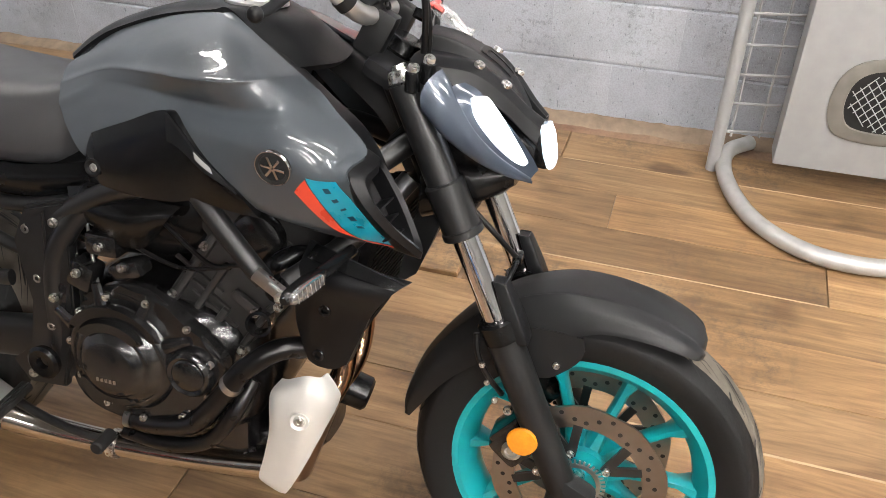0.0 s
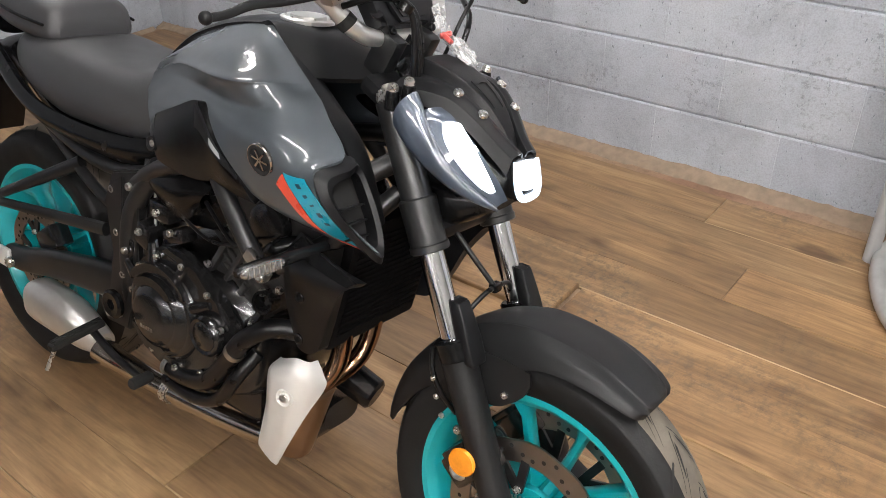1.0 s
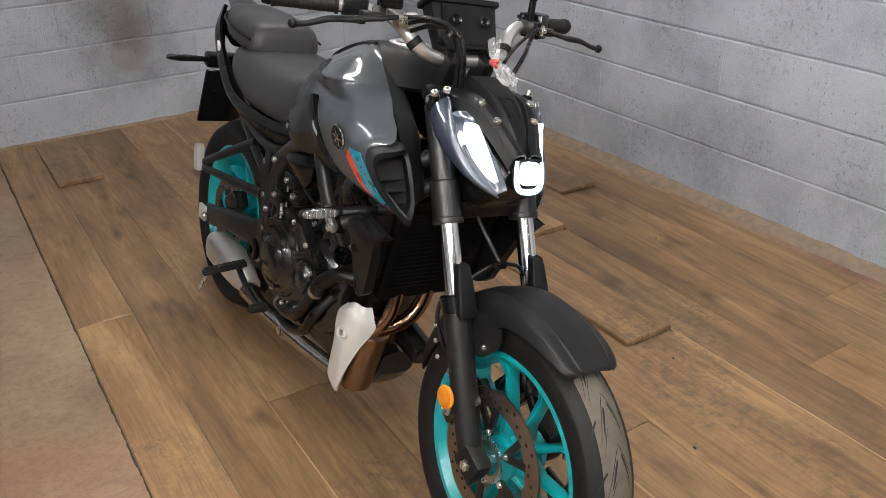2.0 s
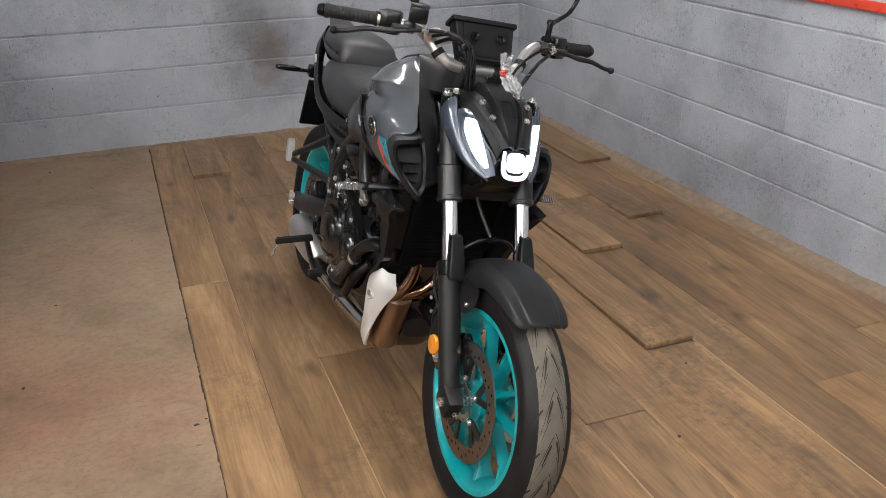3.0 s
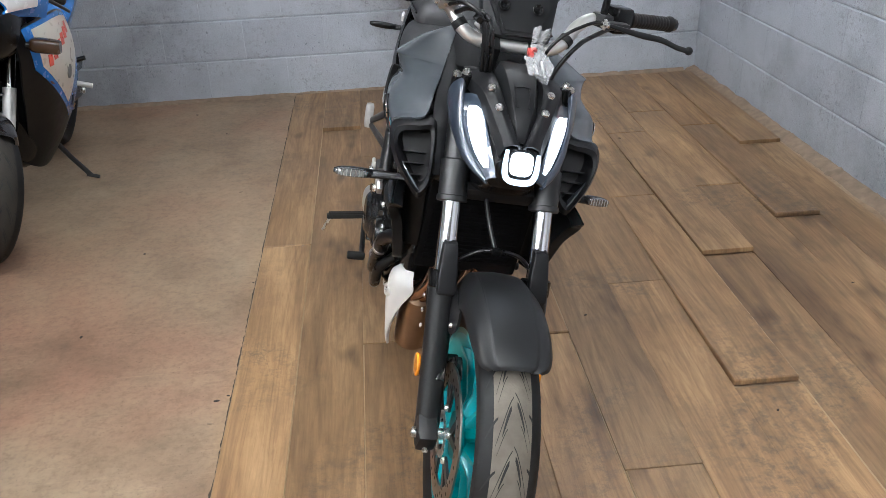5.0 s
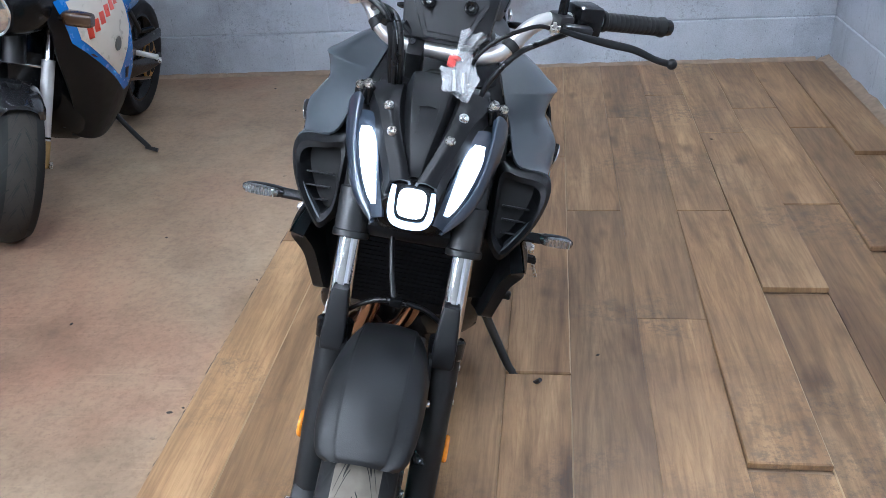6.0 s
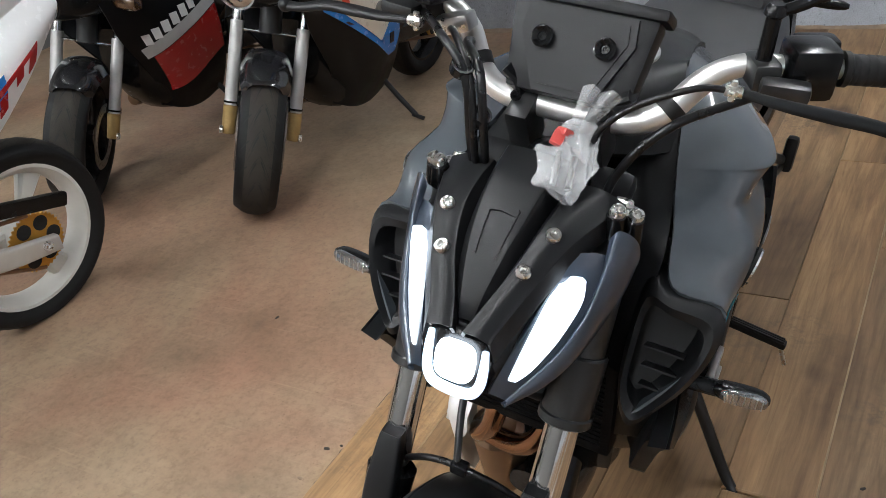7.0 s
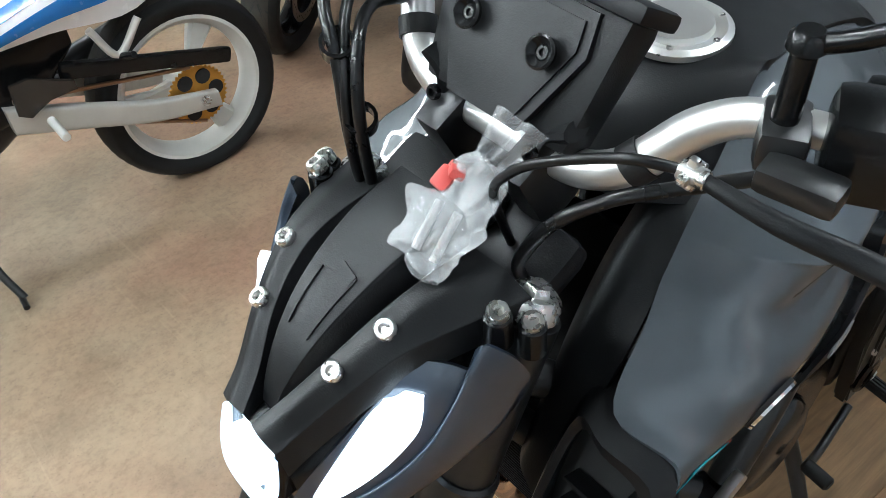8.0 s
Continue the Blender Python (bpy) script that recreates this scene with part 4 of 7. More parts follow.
for sx in (-1, 1):
    bm = bmesh.new()
    sk = Skin([[(0.0805, -0.5, 0.582), (0.0805, -0.47, 0.585), (0.0795, -0.43, 0.585), (0.077, -0.385, 0.58)],
               [(0.0815, -0.505, 0.56), (0.082, -0.47, 0.553), (0.082, -0.435, 0.55), (0.08, -0.39, 0.548)],
               [(0.0815, -0.498, 0.54), (0.0825, -0.468, 0.522), (0.0825, -0.44, 0.515), (0.081, -0.405, 0.515)],
               [(0.081, -0.485, 0.524), (0.0815, -0.462, 0.505), (0.0815, -0.442, 0.498), (0.08, -0.415, 0.5)]], sx)
    sk.sheet(bm, 0.005, 4, side=1 if sk.normal(1, 1).x * sx > 0 else -1)
    stay = part("side_stay", bm, FENDER, mud)
    bolt(stay, (sx * 0.083, -0.465, 0.528), (sx, 0, 0), 0.006, 0.005)

# -- headlight unit --
head = new("headlight_unit")
head.parent = bike
tagged(head, "angular black headlight cowl with glowing white lamps")
# middle spine: a flat-topped ridge from the meter down to the lamp
SPINE = []
for y, z, w, d in ((-0.2, 1.012, 0.036, 0.026), (-0.25, 1.004, 0.032, 0.026), (-0.3, 0.981, 0.0265, 0.024), (-0.335, 0.953, 0.0195, 0.022), (-0.36, 0.92, 0.012, 0.018), (-0.37, 0.897, 0.009, 0.014)):
    SPINE.append([(-w - 0.009, y - 0.002, z - d), (-w - 0.003, y, z - 0.008), (-w, y, z - 0.002), (-w * 0.86, y, z), (0, y, z + 0.0008), (w * 0.86, y, z), (w, y, z - 0.002), (w + 0.003, y, z - 0.008), (w + 0.009, y - 0.002, z - d)])
sk = Skin(SPINE)
sg = 1 if sk.normal(1, 4).z > 0 else -1
bm = bmesh.new()
sk.sheet(bm, 0.005, 6, side=sg)
part("spine", bm, MATTE, head)
# raised arch pressed into the ridge: a bar across and two legs
bm = bmesh.new()
sk.strip(bm, [[(1.62 + 0.012 * abs(j - 5), 3.36 + 0.128 * j) for j in range(11)], [(1.8 + 0.012 * abs(j - 5), 3.36 + 0.128 * j) for j in range(11)]], 0.003, 0.0022, sg)
for v0, v1 in ((3.3, 3.5), (4.5, 4.7)):
    sk.strip(bm, [[(1.7 + 0.15 * i, v0), (1.7 + 0.15 * i, v1)] for i in range(9)], 0.003, 0.0021 - 0.0004, sg)
part("raised_arch", bm, MATTE, head)
for sx in (-1, 1):
    # shoulder plate that carries the bolts, with a crisp inner and outer edge
    PLATE = []
    for ib, it, mi, ou, dr in (((0.041, -0.205, 0.978), (0.05, -0.205, 0.99), (0.082, -0.203, 0.988), (0.106, -0.2, 0.976), (0.110, -0.203, 0.955)),
                               ((0.038, -0.246, 0.974), (0.049, -0.247, 0.989), (0.070, -0.25, 0.987), (0.094, -0.247, 0.977), (0.099, -0.252, 0.955)),
                               ((0.032, -0.289, 0.958), (0.045, -0.29, 0.979), (0.061, -0.295, 0.978), (0.078, -0.293, 0.969), (0.083, -0.297, 0.945)),
                               ((0.023, -0.329, 0.932), (0.034, -0.33, 0.952), (0.0465, -0.334, 0.951), (0.061, -0.333, 0.942), (0.066, -0.336, 0.918)),
                               ((0.012, -0.36, 0.9), (0.017, -0.363, 0.919), (0.029, -0.368, 0.919), (0.044, -0.367, 0.910), (0.05, -0.368, 0.886)),
                               ((0.0, -0.386, 0.885), (0.006, -0.389, 0.899), (0.02, -0.391, 0.900), (0.037, -0.389, 0.893), (0.043, -0.387, 0.868))):
        a, b, c, d, e = V(*ib), V(*it), V(*mi), V(*ou), V(*dr)
        PLATE.append([tuple(p) for p in (a, b.lerp(a, 0.16), b, b.lerp(c, 0.2), c, d.lerp(c, 0.2), d, d.lerp(e, 0.16), e)])
    sk = Skin(PLATE, sx)
    sgn = 1 if sk.normal(2, 4).z > 0 else -1
    bm = bmesh.new()
    sk.sheet(bm, 0.004, 6, side=sgn)
    part("shoulder_plate", bm, MATTE, head)
    for q in ((0.061, -0.294, 0.9775), (0.0465, -0.333, 0.951)):
        n = Vector((sx * 0.15, -0.42, 0.88)).normalized()
        bolt(head, Vector((sx * q[0] - 0.0015, q[1], q[2])), n, 0.0082, 0.0062)
    # gloss black bezel round the running lamp
    bez = Skin([[(0.084, -0.284, 0.958), (0.098, -0.272, 0.956), (0.111, -0.262, 0.95)],
                [(0.079, -0.303, 0.946), (0.096, -0.291, 0.941), (0.113, -0.275, 0.932)],
                [(0.068, -0.331, 0.917), (0.088, -0.317, 0.908), (0.107, -0.302, 0.895)],
                [(0.057, -0.36, 0.882), (0.074, -0.348, 0.872), (0.09, -0.336, 0.86)],
                [(0.047, -0.381, 0.853), (0.06, -0.374, 0.845), (0.072, -0.366, 0.836)],
                [(0.041, -0.394, 0.83), (0.05, -0.39, 0.826), (0.058, -0.386, 0.82)]], sx)
    bm = bmesh.new()
    bez.sheet(bm, 0.006, 6, side=1 if bez.normal(2, 1).y < 0 else -1)
    bezel = part("lamp_bezel", bm, PETROL, head, "gloss dark lamp surround")
    # running lamp, a slanted blade
    lens = Skin([[(0.0785, -0.314, 0.936), (0.089, -0.3085, 0.9415), (0.1, -0.2985, 0.939)],
                 [(0.073, -0.3285, 0.92), (0.0865, -0.317, 0.916), (0.1, -0.305, 0.912)],
                 [(0.0645, -0.350, 0.888), (0.0765, -0.340, 0.882), (0.088, -0.330, 0.876)],
                 [(0.0575, -0.368, 0.859), (0.065, -0.3625, 0.854), (0.072, -0.357, 0.849)],
                 [(0.054, -0.377, 0.843), (0.0572, -0.3745, 0.841), (0.0605, -0.372, 0.839)]], sx)
    s2 = 1 if lens.normal(1.5, 0.5).y < 0 else -1
    bm = bmesh.new()
    lens.sheet(bm, 0.012, 6, lift=0.0035, side=s2)
    part("running_lamp", bm, LED, bezel, "slanted white daytime running lamp, lit")
    # gloss side panel with a turned-in rim
    pan = Skin([[(0.108, -0.256, 0.968), (0.117, -0.254, 0.979), (0.131, -0.24, 0.965), (0.137, -0.232, 0.945), (0.136, -0.233, 0.925), (0.126, -0.236, 0.915)],
                [(0.109, -0.264, 0.955), (0.116, -0.266, 0.963), (0.129, -0.257, 0.942), (0.134, -0.255, 0.918), (0.131, -0.26, 0.895), (0.121, -0.264, 0.885)],
                [(0.11, -0.279, 0.931), (0.1145, -0.281, 0.935), (0.122, -0.283, 0.912), (0.123, -0.287, 0.888), (0.119, -0.293, 0.867), (0.109, -0.296, 0.86)],
                [(0.104, -0.305, 0.893), (0.108, -0.308, 0.894), (0.111, -0.314, 0.879), (0.111, -0.32, 0.862), (0.106, -0.327, 0.845), (0.097, -0.329, 0.84)],
                [(0.087, -0.339, 0.857), (0.09, -0.343, 0.857), (0.092, -0.348, 0.848), (0.091, -0.353, 0.838), (0.087, -0.358, 0.828), (0.079, -0.358, 0.825)],
                [(0.056, -0.384, 0.822), (0.058, -0.387, 0.821), (0.06, -0.388, 0.819), (0.06, -0.389, 0.816), (0.058, -0.389, 0.813), (0.054, -0.387, 0.812)]], sx)
    bm = bmesh.new()
    pan.sheet(bm, 0.004, 6, side=1 if pan.normal(2, 2).x * sx > 0 else -1)
    part("side_panel", bm, PETROL, head, "glossy petrol-blue headlight side panel")
    for q in ((0.105, -0.232, 0.983), (0.121, -0.214, 0.972)):
        bolt(head, V(sx * q[0], q[1], q[2]), V(sx * 0.3, -0.25, 0.9), 0.0085, 0.01)
        bm = bmesh.new()
        rod(bm, V(sx * q[0], q[1], q[2] - 0.03), V(sx * q[0], q[1], q[2]), 0.0115, 16, 0.0105, 0.002)
        part("bolt_sleeve", bm, BLACK, head)
# projector at the chin: dark bowl, bright lens, U-shaped light guide
LV = V(0, 0.25, 0.97).normalized()
LN = V(0, -0.97, 0.25).normalized()
LC = V(0.003, -0.399, 0.859)
bm = bmesh.new()
loft(bm, [(V(0.003, -0.36, 0.862), 0.034, 0.033, (1, 0, 0), (0, 0.1, 1)), (V(0.003, -0.388, 0.86), 0.0365, 0.036, (1, 0, 0), (0, 0.25, 0.97)), (V(0.003, -0.396, 0.859), 0.035, 0.034, (1, 0, 0), (0, 0.25, 0.97))], 6, 3, 5)
lamp_body = part("main_lamp", bm, BLACK, head, "square projector headlamp with a U-shaped light guide, lit")
bm = bmesh.new()
tube(bm, [LC + V(a, 0, 0) + LV * b for a, b in ((-0.0315, 0.031), (-0.0325, 0.01), (-0.031, -0.014), (-0.022, -0.0275), (0, -0.031), (0.022, -0.0275), (0.031, -0.014), (0.0325, 0.008), (0.0315, 0.027))], [0.0038, 0.005, 0.0058, 0.0062, 0.0064, 0.0062, 0.0058, 0.005, 0.0038], 10, 6)
part("light_guide", bm, LEDDIM, lamp_body, "blue-white U-shaped light guide")
bm = bmesh.new()
c = LC + LV * 0.0055 - LN * 0.002
loft(bm, [(c, 0.0225, 0.0232, (1, 0, 0), LV), (c + LN * 0.008, 0.0218, 0.0224, (1, 0, 0), LV), (c + LN * 0.011, 0.017, 0.016, (1, 0, 0), LV)], 5, 2, 3.4)
part("projector_lens", bm, LEDHOT, lamp_body)
bm = bmesh.new()
loft(bm, [(V(0, -0.23, 0.89), 0.085, 0.075, (1, 0, 0), (0, 0, 1)), (V(0, -0.3, 0.87), 0.085, 0.06, (1, 0, 0), (0, 0, 1)), (V(0, -0.36, 0.85), 0.06, 0.04, (1, 0, 0), (0, 0, 1)), (V(0, -0.385, 0.842), 0.045, 0.026, (1, 0, 0), (0, 0, 1))], 6, 3, 3)
part("housing", bm, BLACK, head)
bm = bmesh.new()
loft(bm, [(V(0, -0.22, 0.78), 0.075, 0.06, (1, 0, 0), (0, 0, 1)), (V(0, -0.3, 0.795), 0.07, 0.04, (1, 0, 0), (0, 0, 1)), (V(0, -0.36, 0.815), 0.05, 0.02, (1, 0, 0), (0, 0, 1))], 6, 3, 3)
part("chin", bm, BLACK, head)

# -- steering: clamps, bar, controls --
bm = bmesh.new()
box(bm, (0, -0.165, 0.95), (0.2, 0.08, 0.032), pose(0, 0, 0, 26, 0, 0), 0.015)
box(bm, (0, -0.27, 0.765), (0.15, 0.075, 0.036), pose(0, 0, 0, 26, 0, 0), 0.012)
tube(bm, [(0, -0.15, 0.95), (0, -0.245, 0.75)], 0.033, 16, 1)
part("fork_clamp", bm, MATTE, bike)
bm = bmesh.new()
HALF_BAR = [(0.39, 0.008, 1.106), (0.27, -0.046, 1.11), (0.2, -0.07, 1.108), (0.168, -0.078, 1.102), (0.14, -0.09, 1.083), (0.114, -0.112, 1.052), (0.085, -0.123, 1.035), (0.045, -0.126, 1.03)]
tube(bm, [(-x, y, z) for x, y, z in HALF_BAR] + HALF_BAR[::-1], [0.0112, 0.0112, 0.0118, 0.0128, 0.0142, 0.0145, 0.0145, 0.0145, 0.0145, 0.0145, 0.0145, 0.0142, 0.0128, 0.0118, 0.0112, 0.0112], 16, 6)
bar = part("handlebar", bm, ALU, bike, "silver tapered handlebar")
for sx in (-1, 1):
    bm = bmesh.new()
    box(bm, (sx * 0.045, -0.132, 1.005), (0.03, 0.045, 0.075), pose(0, 0, 0, 26, 0, 0), 0.008)
    part("bar_clamp", bm, FRAME, bar)
    g0, g1 = V(sx * 0.268, -0.047, 1.11), V(sx * 0.388, 0.007, 1.106)
    bm = bmesh.new()
    d = (g1 - g0).normalized()
    L = (g1 - g0).length
    prof = [(0, 0), (0.019, 0), (0.019, 0.006), (0.0165, 0.008)]
    for i in range(12):
        z = 0.012 + i * (L - 0.02) / 12
        prof += [(0.0165, z), (0.0158, z + 0.002), (0.0165, z + 0.004)]
    prof += [(0.0185, L - 0.004), (0.0185, L), (0, L)]
    lathe(bm, prof, along(g0, g1), 20)
    part("grip", bm, RUBBER, bar)
    bm = bmesh.new()
    rod(bm, g1, g1 + d * 0.018, 0.016, 18, 0.014, 0.003)
    part("bar_end", bm, BLACK, bar)
    # switch box
    bm = bmesh.new()
    c = V(sx * 0.237, -0.06, 1.109)
    rot = pose(0, 0, 0, 0, 0, sx * 29)
    box(bm, c, (0.052, 0.05, 0.058), rot, 0.01)
    box(bm, c + V(0, 0.03, 0.004), (0.045, 0.03, 0.04), rot, 0.006)
    sw = part("switch_box", bm, BLACK, bar)
    for i in range(3):
        bm = bmesh.new()
        box(bm, c + V(sx * (-0.012 + 0.012 * i), 0.048, 0.012 - 0.012 * (i % 2)), (0.01, 0.008, 0.008), rot, 0.002)
        part("button", bm, GREY if i == 1 else MATTE, sw)
    # lever perch and lever
    bm = bmesh.new()
    p = V(sx * 0.195, -0.075, 1.106)
    box(bm, p + V(0, -0.008, 0.0), (0.03, 0.045, 0.03), rot, 0.007)
    box(bm, p + V(sx * 0.03, -0.034, -0.004), (0.05, 0.026, 0.018), pose(0, 0, 0, 0, 0, sx * 10), 0.006)
    perch = part("lever_perch", bm, FRAME, bar)
    bm = bmesh.new()
    lev = [p + V(-sx * 0.006, -0.077, 0.003), p + V(sx * 0.04, -0.07, -0.004), p + V(sx * 0.085, -0.056, -0.011), p + V(sx * 0.13, -0.05, -0.015), p + V(sx * 0.17, -0.047, -0.026), p + V(sx * 0.197, -0.044, -0.03)]
    tube(bm, lev, [0.0048, 0.0065, 0.0078, 0.0072, 0.0065, 0.0065], 12, 5, True, 0.68)
    bmesh.ops.create_uvsphere(bm, u_segments=14, v_segments=10, radius=0.0095, matrix=Matrix.Translation(lev[-1] + V(sx * 0.004, 0.001, 0)))
    part("lever", bm, MATTE, perch)
    bm = bmesh.new()
    rod(bm, p + V(-sx * 0.022, -0.078, 0.003), p + V(-sx * 0.004, -0.076, 0.003), 0.0065, 12, None, 0.001)
    for i in range(4):
        a = i * math.pi / 2
        box(bm, p + V(-sx * 0.014, -0.077 + 0.0085 * math.cos(a), 0.003 + 0.0085 * math.sin(a)), (0.007, 0.006, 0.006), None, 0.002)
    part("adjuster", bm, BRIGHT, perch)
    bm = bmesh.new()
    rod(bm, p + V(0, -0.012, 0.01), p + V(0, -0.012, 0.062), 0.0085, 16, 0.0078, 0.002)
    rod(bm, p + V(0, -0.012, 0.06), p + V(0, -0.012, 0.074), 0.0115, 16, 0.0105, 0.003)
    mir = part("mirror_mount", bm, BLACK, bar)
    bm = bmesh.new()
    tube(bm, [p + V(0, -0.012, 0.064), p + V(sx * 0.03, 0.0, 0.078), p + V(sx * 0.07, 0.012, 0.11), p + V(sx * 0.1, 0.02, 0.19)], 0.0062, 10)
    part("stem", bm, BLACK, mir)
    bm = bmesh.new()
    loft(bm, [(p + V(sx * 0.1, 0.03, 0.2), 0.05, 0.025, (1, 0, 0), (0, 0, 1)), (p + V(sx * 0.1, 0.022, 0.2), 0.072, 0.042, (1, 0, 0), (0, 0, 1)), (p + V(sx * 0.1, 0.012, 0.2), 0.05, 0.026, (1, 0, 0), (0, 0, 1))], 5, 3, 3)
    part("mirror_head", bm, BLACK, mir)
# front master cylinder on the throttle side
bm = bmesh.new()
box(bm, (-0.185, -0.105, 1.14), (0.045, 0.05, 0.04), pose(0, 0, 0, 0, 0, -20), 0.007)
res = part("fluid_reservoir", bm, BLACK, bar)
bm = bmesh.new()
box(bm, (-0.185, -0.105, 1.163), (0.048, 0.053, 0.008), pose(0, 0, 0, 0, 0, -20), 0.003)
part("lid", bm, FRAME, res)
bm = bmesh.new()
box(bm, (-0.15, -0.115, 1.10), (0.05, 0.028, 0.022), pose(0, 0, 0, 0, -20, 0), 0.006)
part("banjo_block", bm, STEEL, res)

# -- meter --
meter = new("meter")
meter.parent = bike
MT = pose(0.002, -0.105, 1.089, -32, 0, 0)
bm = bmesh.new()
vs = box(bm, (0, 0, 0), (0.172, 0.04, 0.105), None, 0.01)
for v in vs:
    v.co.x *= 0.86 + 0.14 * (v.co.z + 0.05) / 0.1
    if v.co.y < 0 and v.co.z < 0:
        v.co.y += 0.006
for v in vs:
    v.co = MT @ v.co
part("meter_case", bm, MATTE, meter)
bm = bmesh.new()
box(bm, (0, 0.0, 0.056), (0.185, 0.05, 0.014), None, 0.005)
prism(bm, [(-0.062, 0.046), (-0.066, 0.016), (-0.036, -0.05), (0.036, -0.05), (0.066, 0.016), (0.062, 0.046)], 0.010, Matrix(((1, 0, 0, 0), (0, 0, -1, -0.016), (0, 1, 0, 0), (0, 0, 0, 1))), 0.008)
for v in bm.verts:
    v.co = MT @ v.co
part("hood", bm, MATTE, meter)
for sx in (-1, 1):
    bm = bmesh.new()
    lathe(bm, [(0.006, 0.0), (0.0115, 0.0), (0.0125, 0.004), (0.0105, 0.005), (0.006, 0.001)], MT @ Matrix.Translation((sx * 0.0365, -0.03, 0.008)) @ pose(0, 0, 0, 90, 0, 0), 20, True)
    part("screw_boss", bm, BLACK, meter)
    bolt(meter, MT @ V(sx * 0.0365, -0.028, 0.008), MT.to_3x3() @ V(0, -1, 0), 0.0055, 0.003, BLACK)
    bm = bmesh.new()
    tube(bm, [MT @ V(sx * 0.075, -0.012, -0.03), V(sx * 0.055, -0.13, 1.05), V(sx * 0.045, -0.14, 0.995)], [0.012, 0.0125, 0.014], 10, 5, True, 0.6)
    leg2 = part("meter_bracket", bm, MATTE, meter)
    bolt(leg2, V(sx * 0.052, -0.148, 1.045), (0, -0.9, 0.3), 0.0065, 0.005, BLACK)
bm = bmesh.new()
box(bm, (0, 0.021, 0.0), (0.13, 0.004, 0.075), None, 0.002)
for v in bm.verts:
    v.co = MT @ v.co
part("display", bm, DARK_FILL, meter, "dark meter display")
bm = bmesh.new()
lathe(bm, [(0, 0), (0.03, 0), (0.032, 0.012), (0.028, 0.018), (0.026, 0.03), (0.012, 0.033), (0, 0.03)], pose(0.0, -0.155, 0.965, 26, 0, 0), 26)
part("key_switch", bm, BLACK, bike)

# -- cables and hoses round the head --
for pts, r in (([(-0.13, -0.11, 1.08), (-0.11, -0.16, 1.1), (-0.075, -0.2, 1.09), (-0.06, -0.215, 1.02), (-0.055, -0.2, 0.9), (-0.05, -0.16, 0.84)], 0.0052),
               ([(-0.16, -0.11, 1.09), (-0.12, -0.17, 1.11), (-0.082, -0.208, 1.08), (-0.068, -0.22, 1.0), (-0.06, -0.2, 0.9)], 0.0045),
               ([(-0.2, -0.1, 1.1), (-0.13, -0.185, 1.115), (-0.088, -0.21, 1.085), (-0.075, -0.215, 1.0), (-0.06, -0.2, 0.88)], 0.005),
               ([(0.178, -0.152, 1.109), (0.155, -0.168, 1.113), (0.13, -0.178, 1.105), (0.1, -0.189, 1.09), (0.075, -0.193, 1.068), (0.057, -0.19, 1.034), (0.05, -0.16, 0.95)], 0.0036),
               ([(0.215, -0.085, 1.09), (0.15, -0.15, 1.072), (0.13, -0.17, 1.062), (0.11, -0.182, 1.042), (0.09, -0.185, 1.008), (0.078, -0.185, 0.97), (0.07, -0.14, 0.9)], 0.0052)):
    bm = bmesh.new()
    tube(bm, pts, r, 10)
    part("cable", bm, CABLE, bike)
for p, q in (((-0.07, -0.208, 1.04), 0.0105), ((-0.095, -0.203, 1.092), 0.0105)):
    bm = bmesh.new()
    lathe(bm, [(q, -0.006), (q + 0.003, -0.006), (q + 0.003, 0.006), (q, 0.006)], Matrix.Translation(p) @ pose(0, 0, 0, 15, 25, 0), 16, True)
    part("cable_tie", bm, BLACK, bike)
bm = bmesh.new()
lathe(bm, [(0.0148, -0.008), (0.0165, -0.008), (0.0165, 0.008), (0.0148, 0.008)], along((-0.118, -0.109, 1.056), (-0.14, -0.09, 1.083)), 18, True)
part("bar_band", bm, RUBBER, bar)
bm = bmesh.new()
lathe(bm, [(0.0148, -0.008), (0.0165, -0.008), (0.0165, 0.008), (0.0148, 0.008)], along((0.116, -0.111, 1.054), (0.14, -0.09, 1.083)), 18, True)
part("bar_band", bm, RUBBER, bar)

# -- tank --
tank = new("fuel_tank")
tank.parent = bike
bm = bmesh.new()
mid = Skin([[(-0.116, -0.015, 0.95), (-0.07, -0.05, 0.95), (0, -0.06, 0.945), (0.07, -0.05, 0.95), (0.116, -0.015, 0.95)],
            [(-0.089, 0.078, 1.017), (-0.05, 0.03, 1.01), (0, 0.012, 1.006), (0.05, 0.03, 1.01), (0.089, 0.078, 1.017)],
            [(-0.084, 0.12, 1.015), (-0.045, 0.11, 1.02), (0, 0.105, 1.02), (0.045, 0.11, 1.02), (0.084, 0.12, 1.015)],
            [(-0.072, 0.215, 0.996), (-0.04, 0.215, 1.005), (0, 0.215, 1.008), (0.04, 0.215, 1.005), (0.072, 0.215, 0.996)],
            [(-0.064, 0.31, 0.961), (-0.035, 0.313, 0.972), (0, 0.315, 0.975), (0.035, 0.313, 0.972), (0.064, 0.31, 0.961)],
            [(-0.059, 0.36, 0.932), (-0.035, 0.37, 0.94), (0, 0.372, 0.942), (0.035, 0.37, 0.94), (0.059, 0.36, 0.932)],
            [(-0.057, 0.395, 0.905), (-0.035, 0.41, 0.908), (0, 0.415, 0.908), (0.035, 0.41, 0.908), (0.057, 0.395, 0.905)]])
mid.sheet(bm, 0.01, 6, side=1 if mid.normal(3, 2).z > 0 else -1)
part("centre_cover", bm, MATTE, tank, "matte black centre panel of the tank")
bm = bmesh.new()
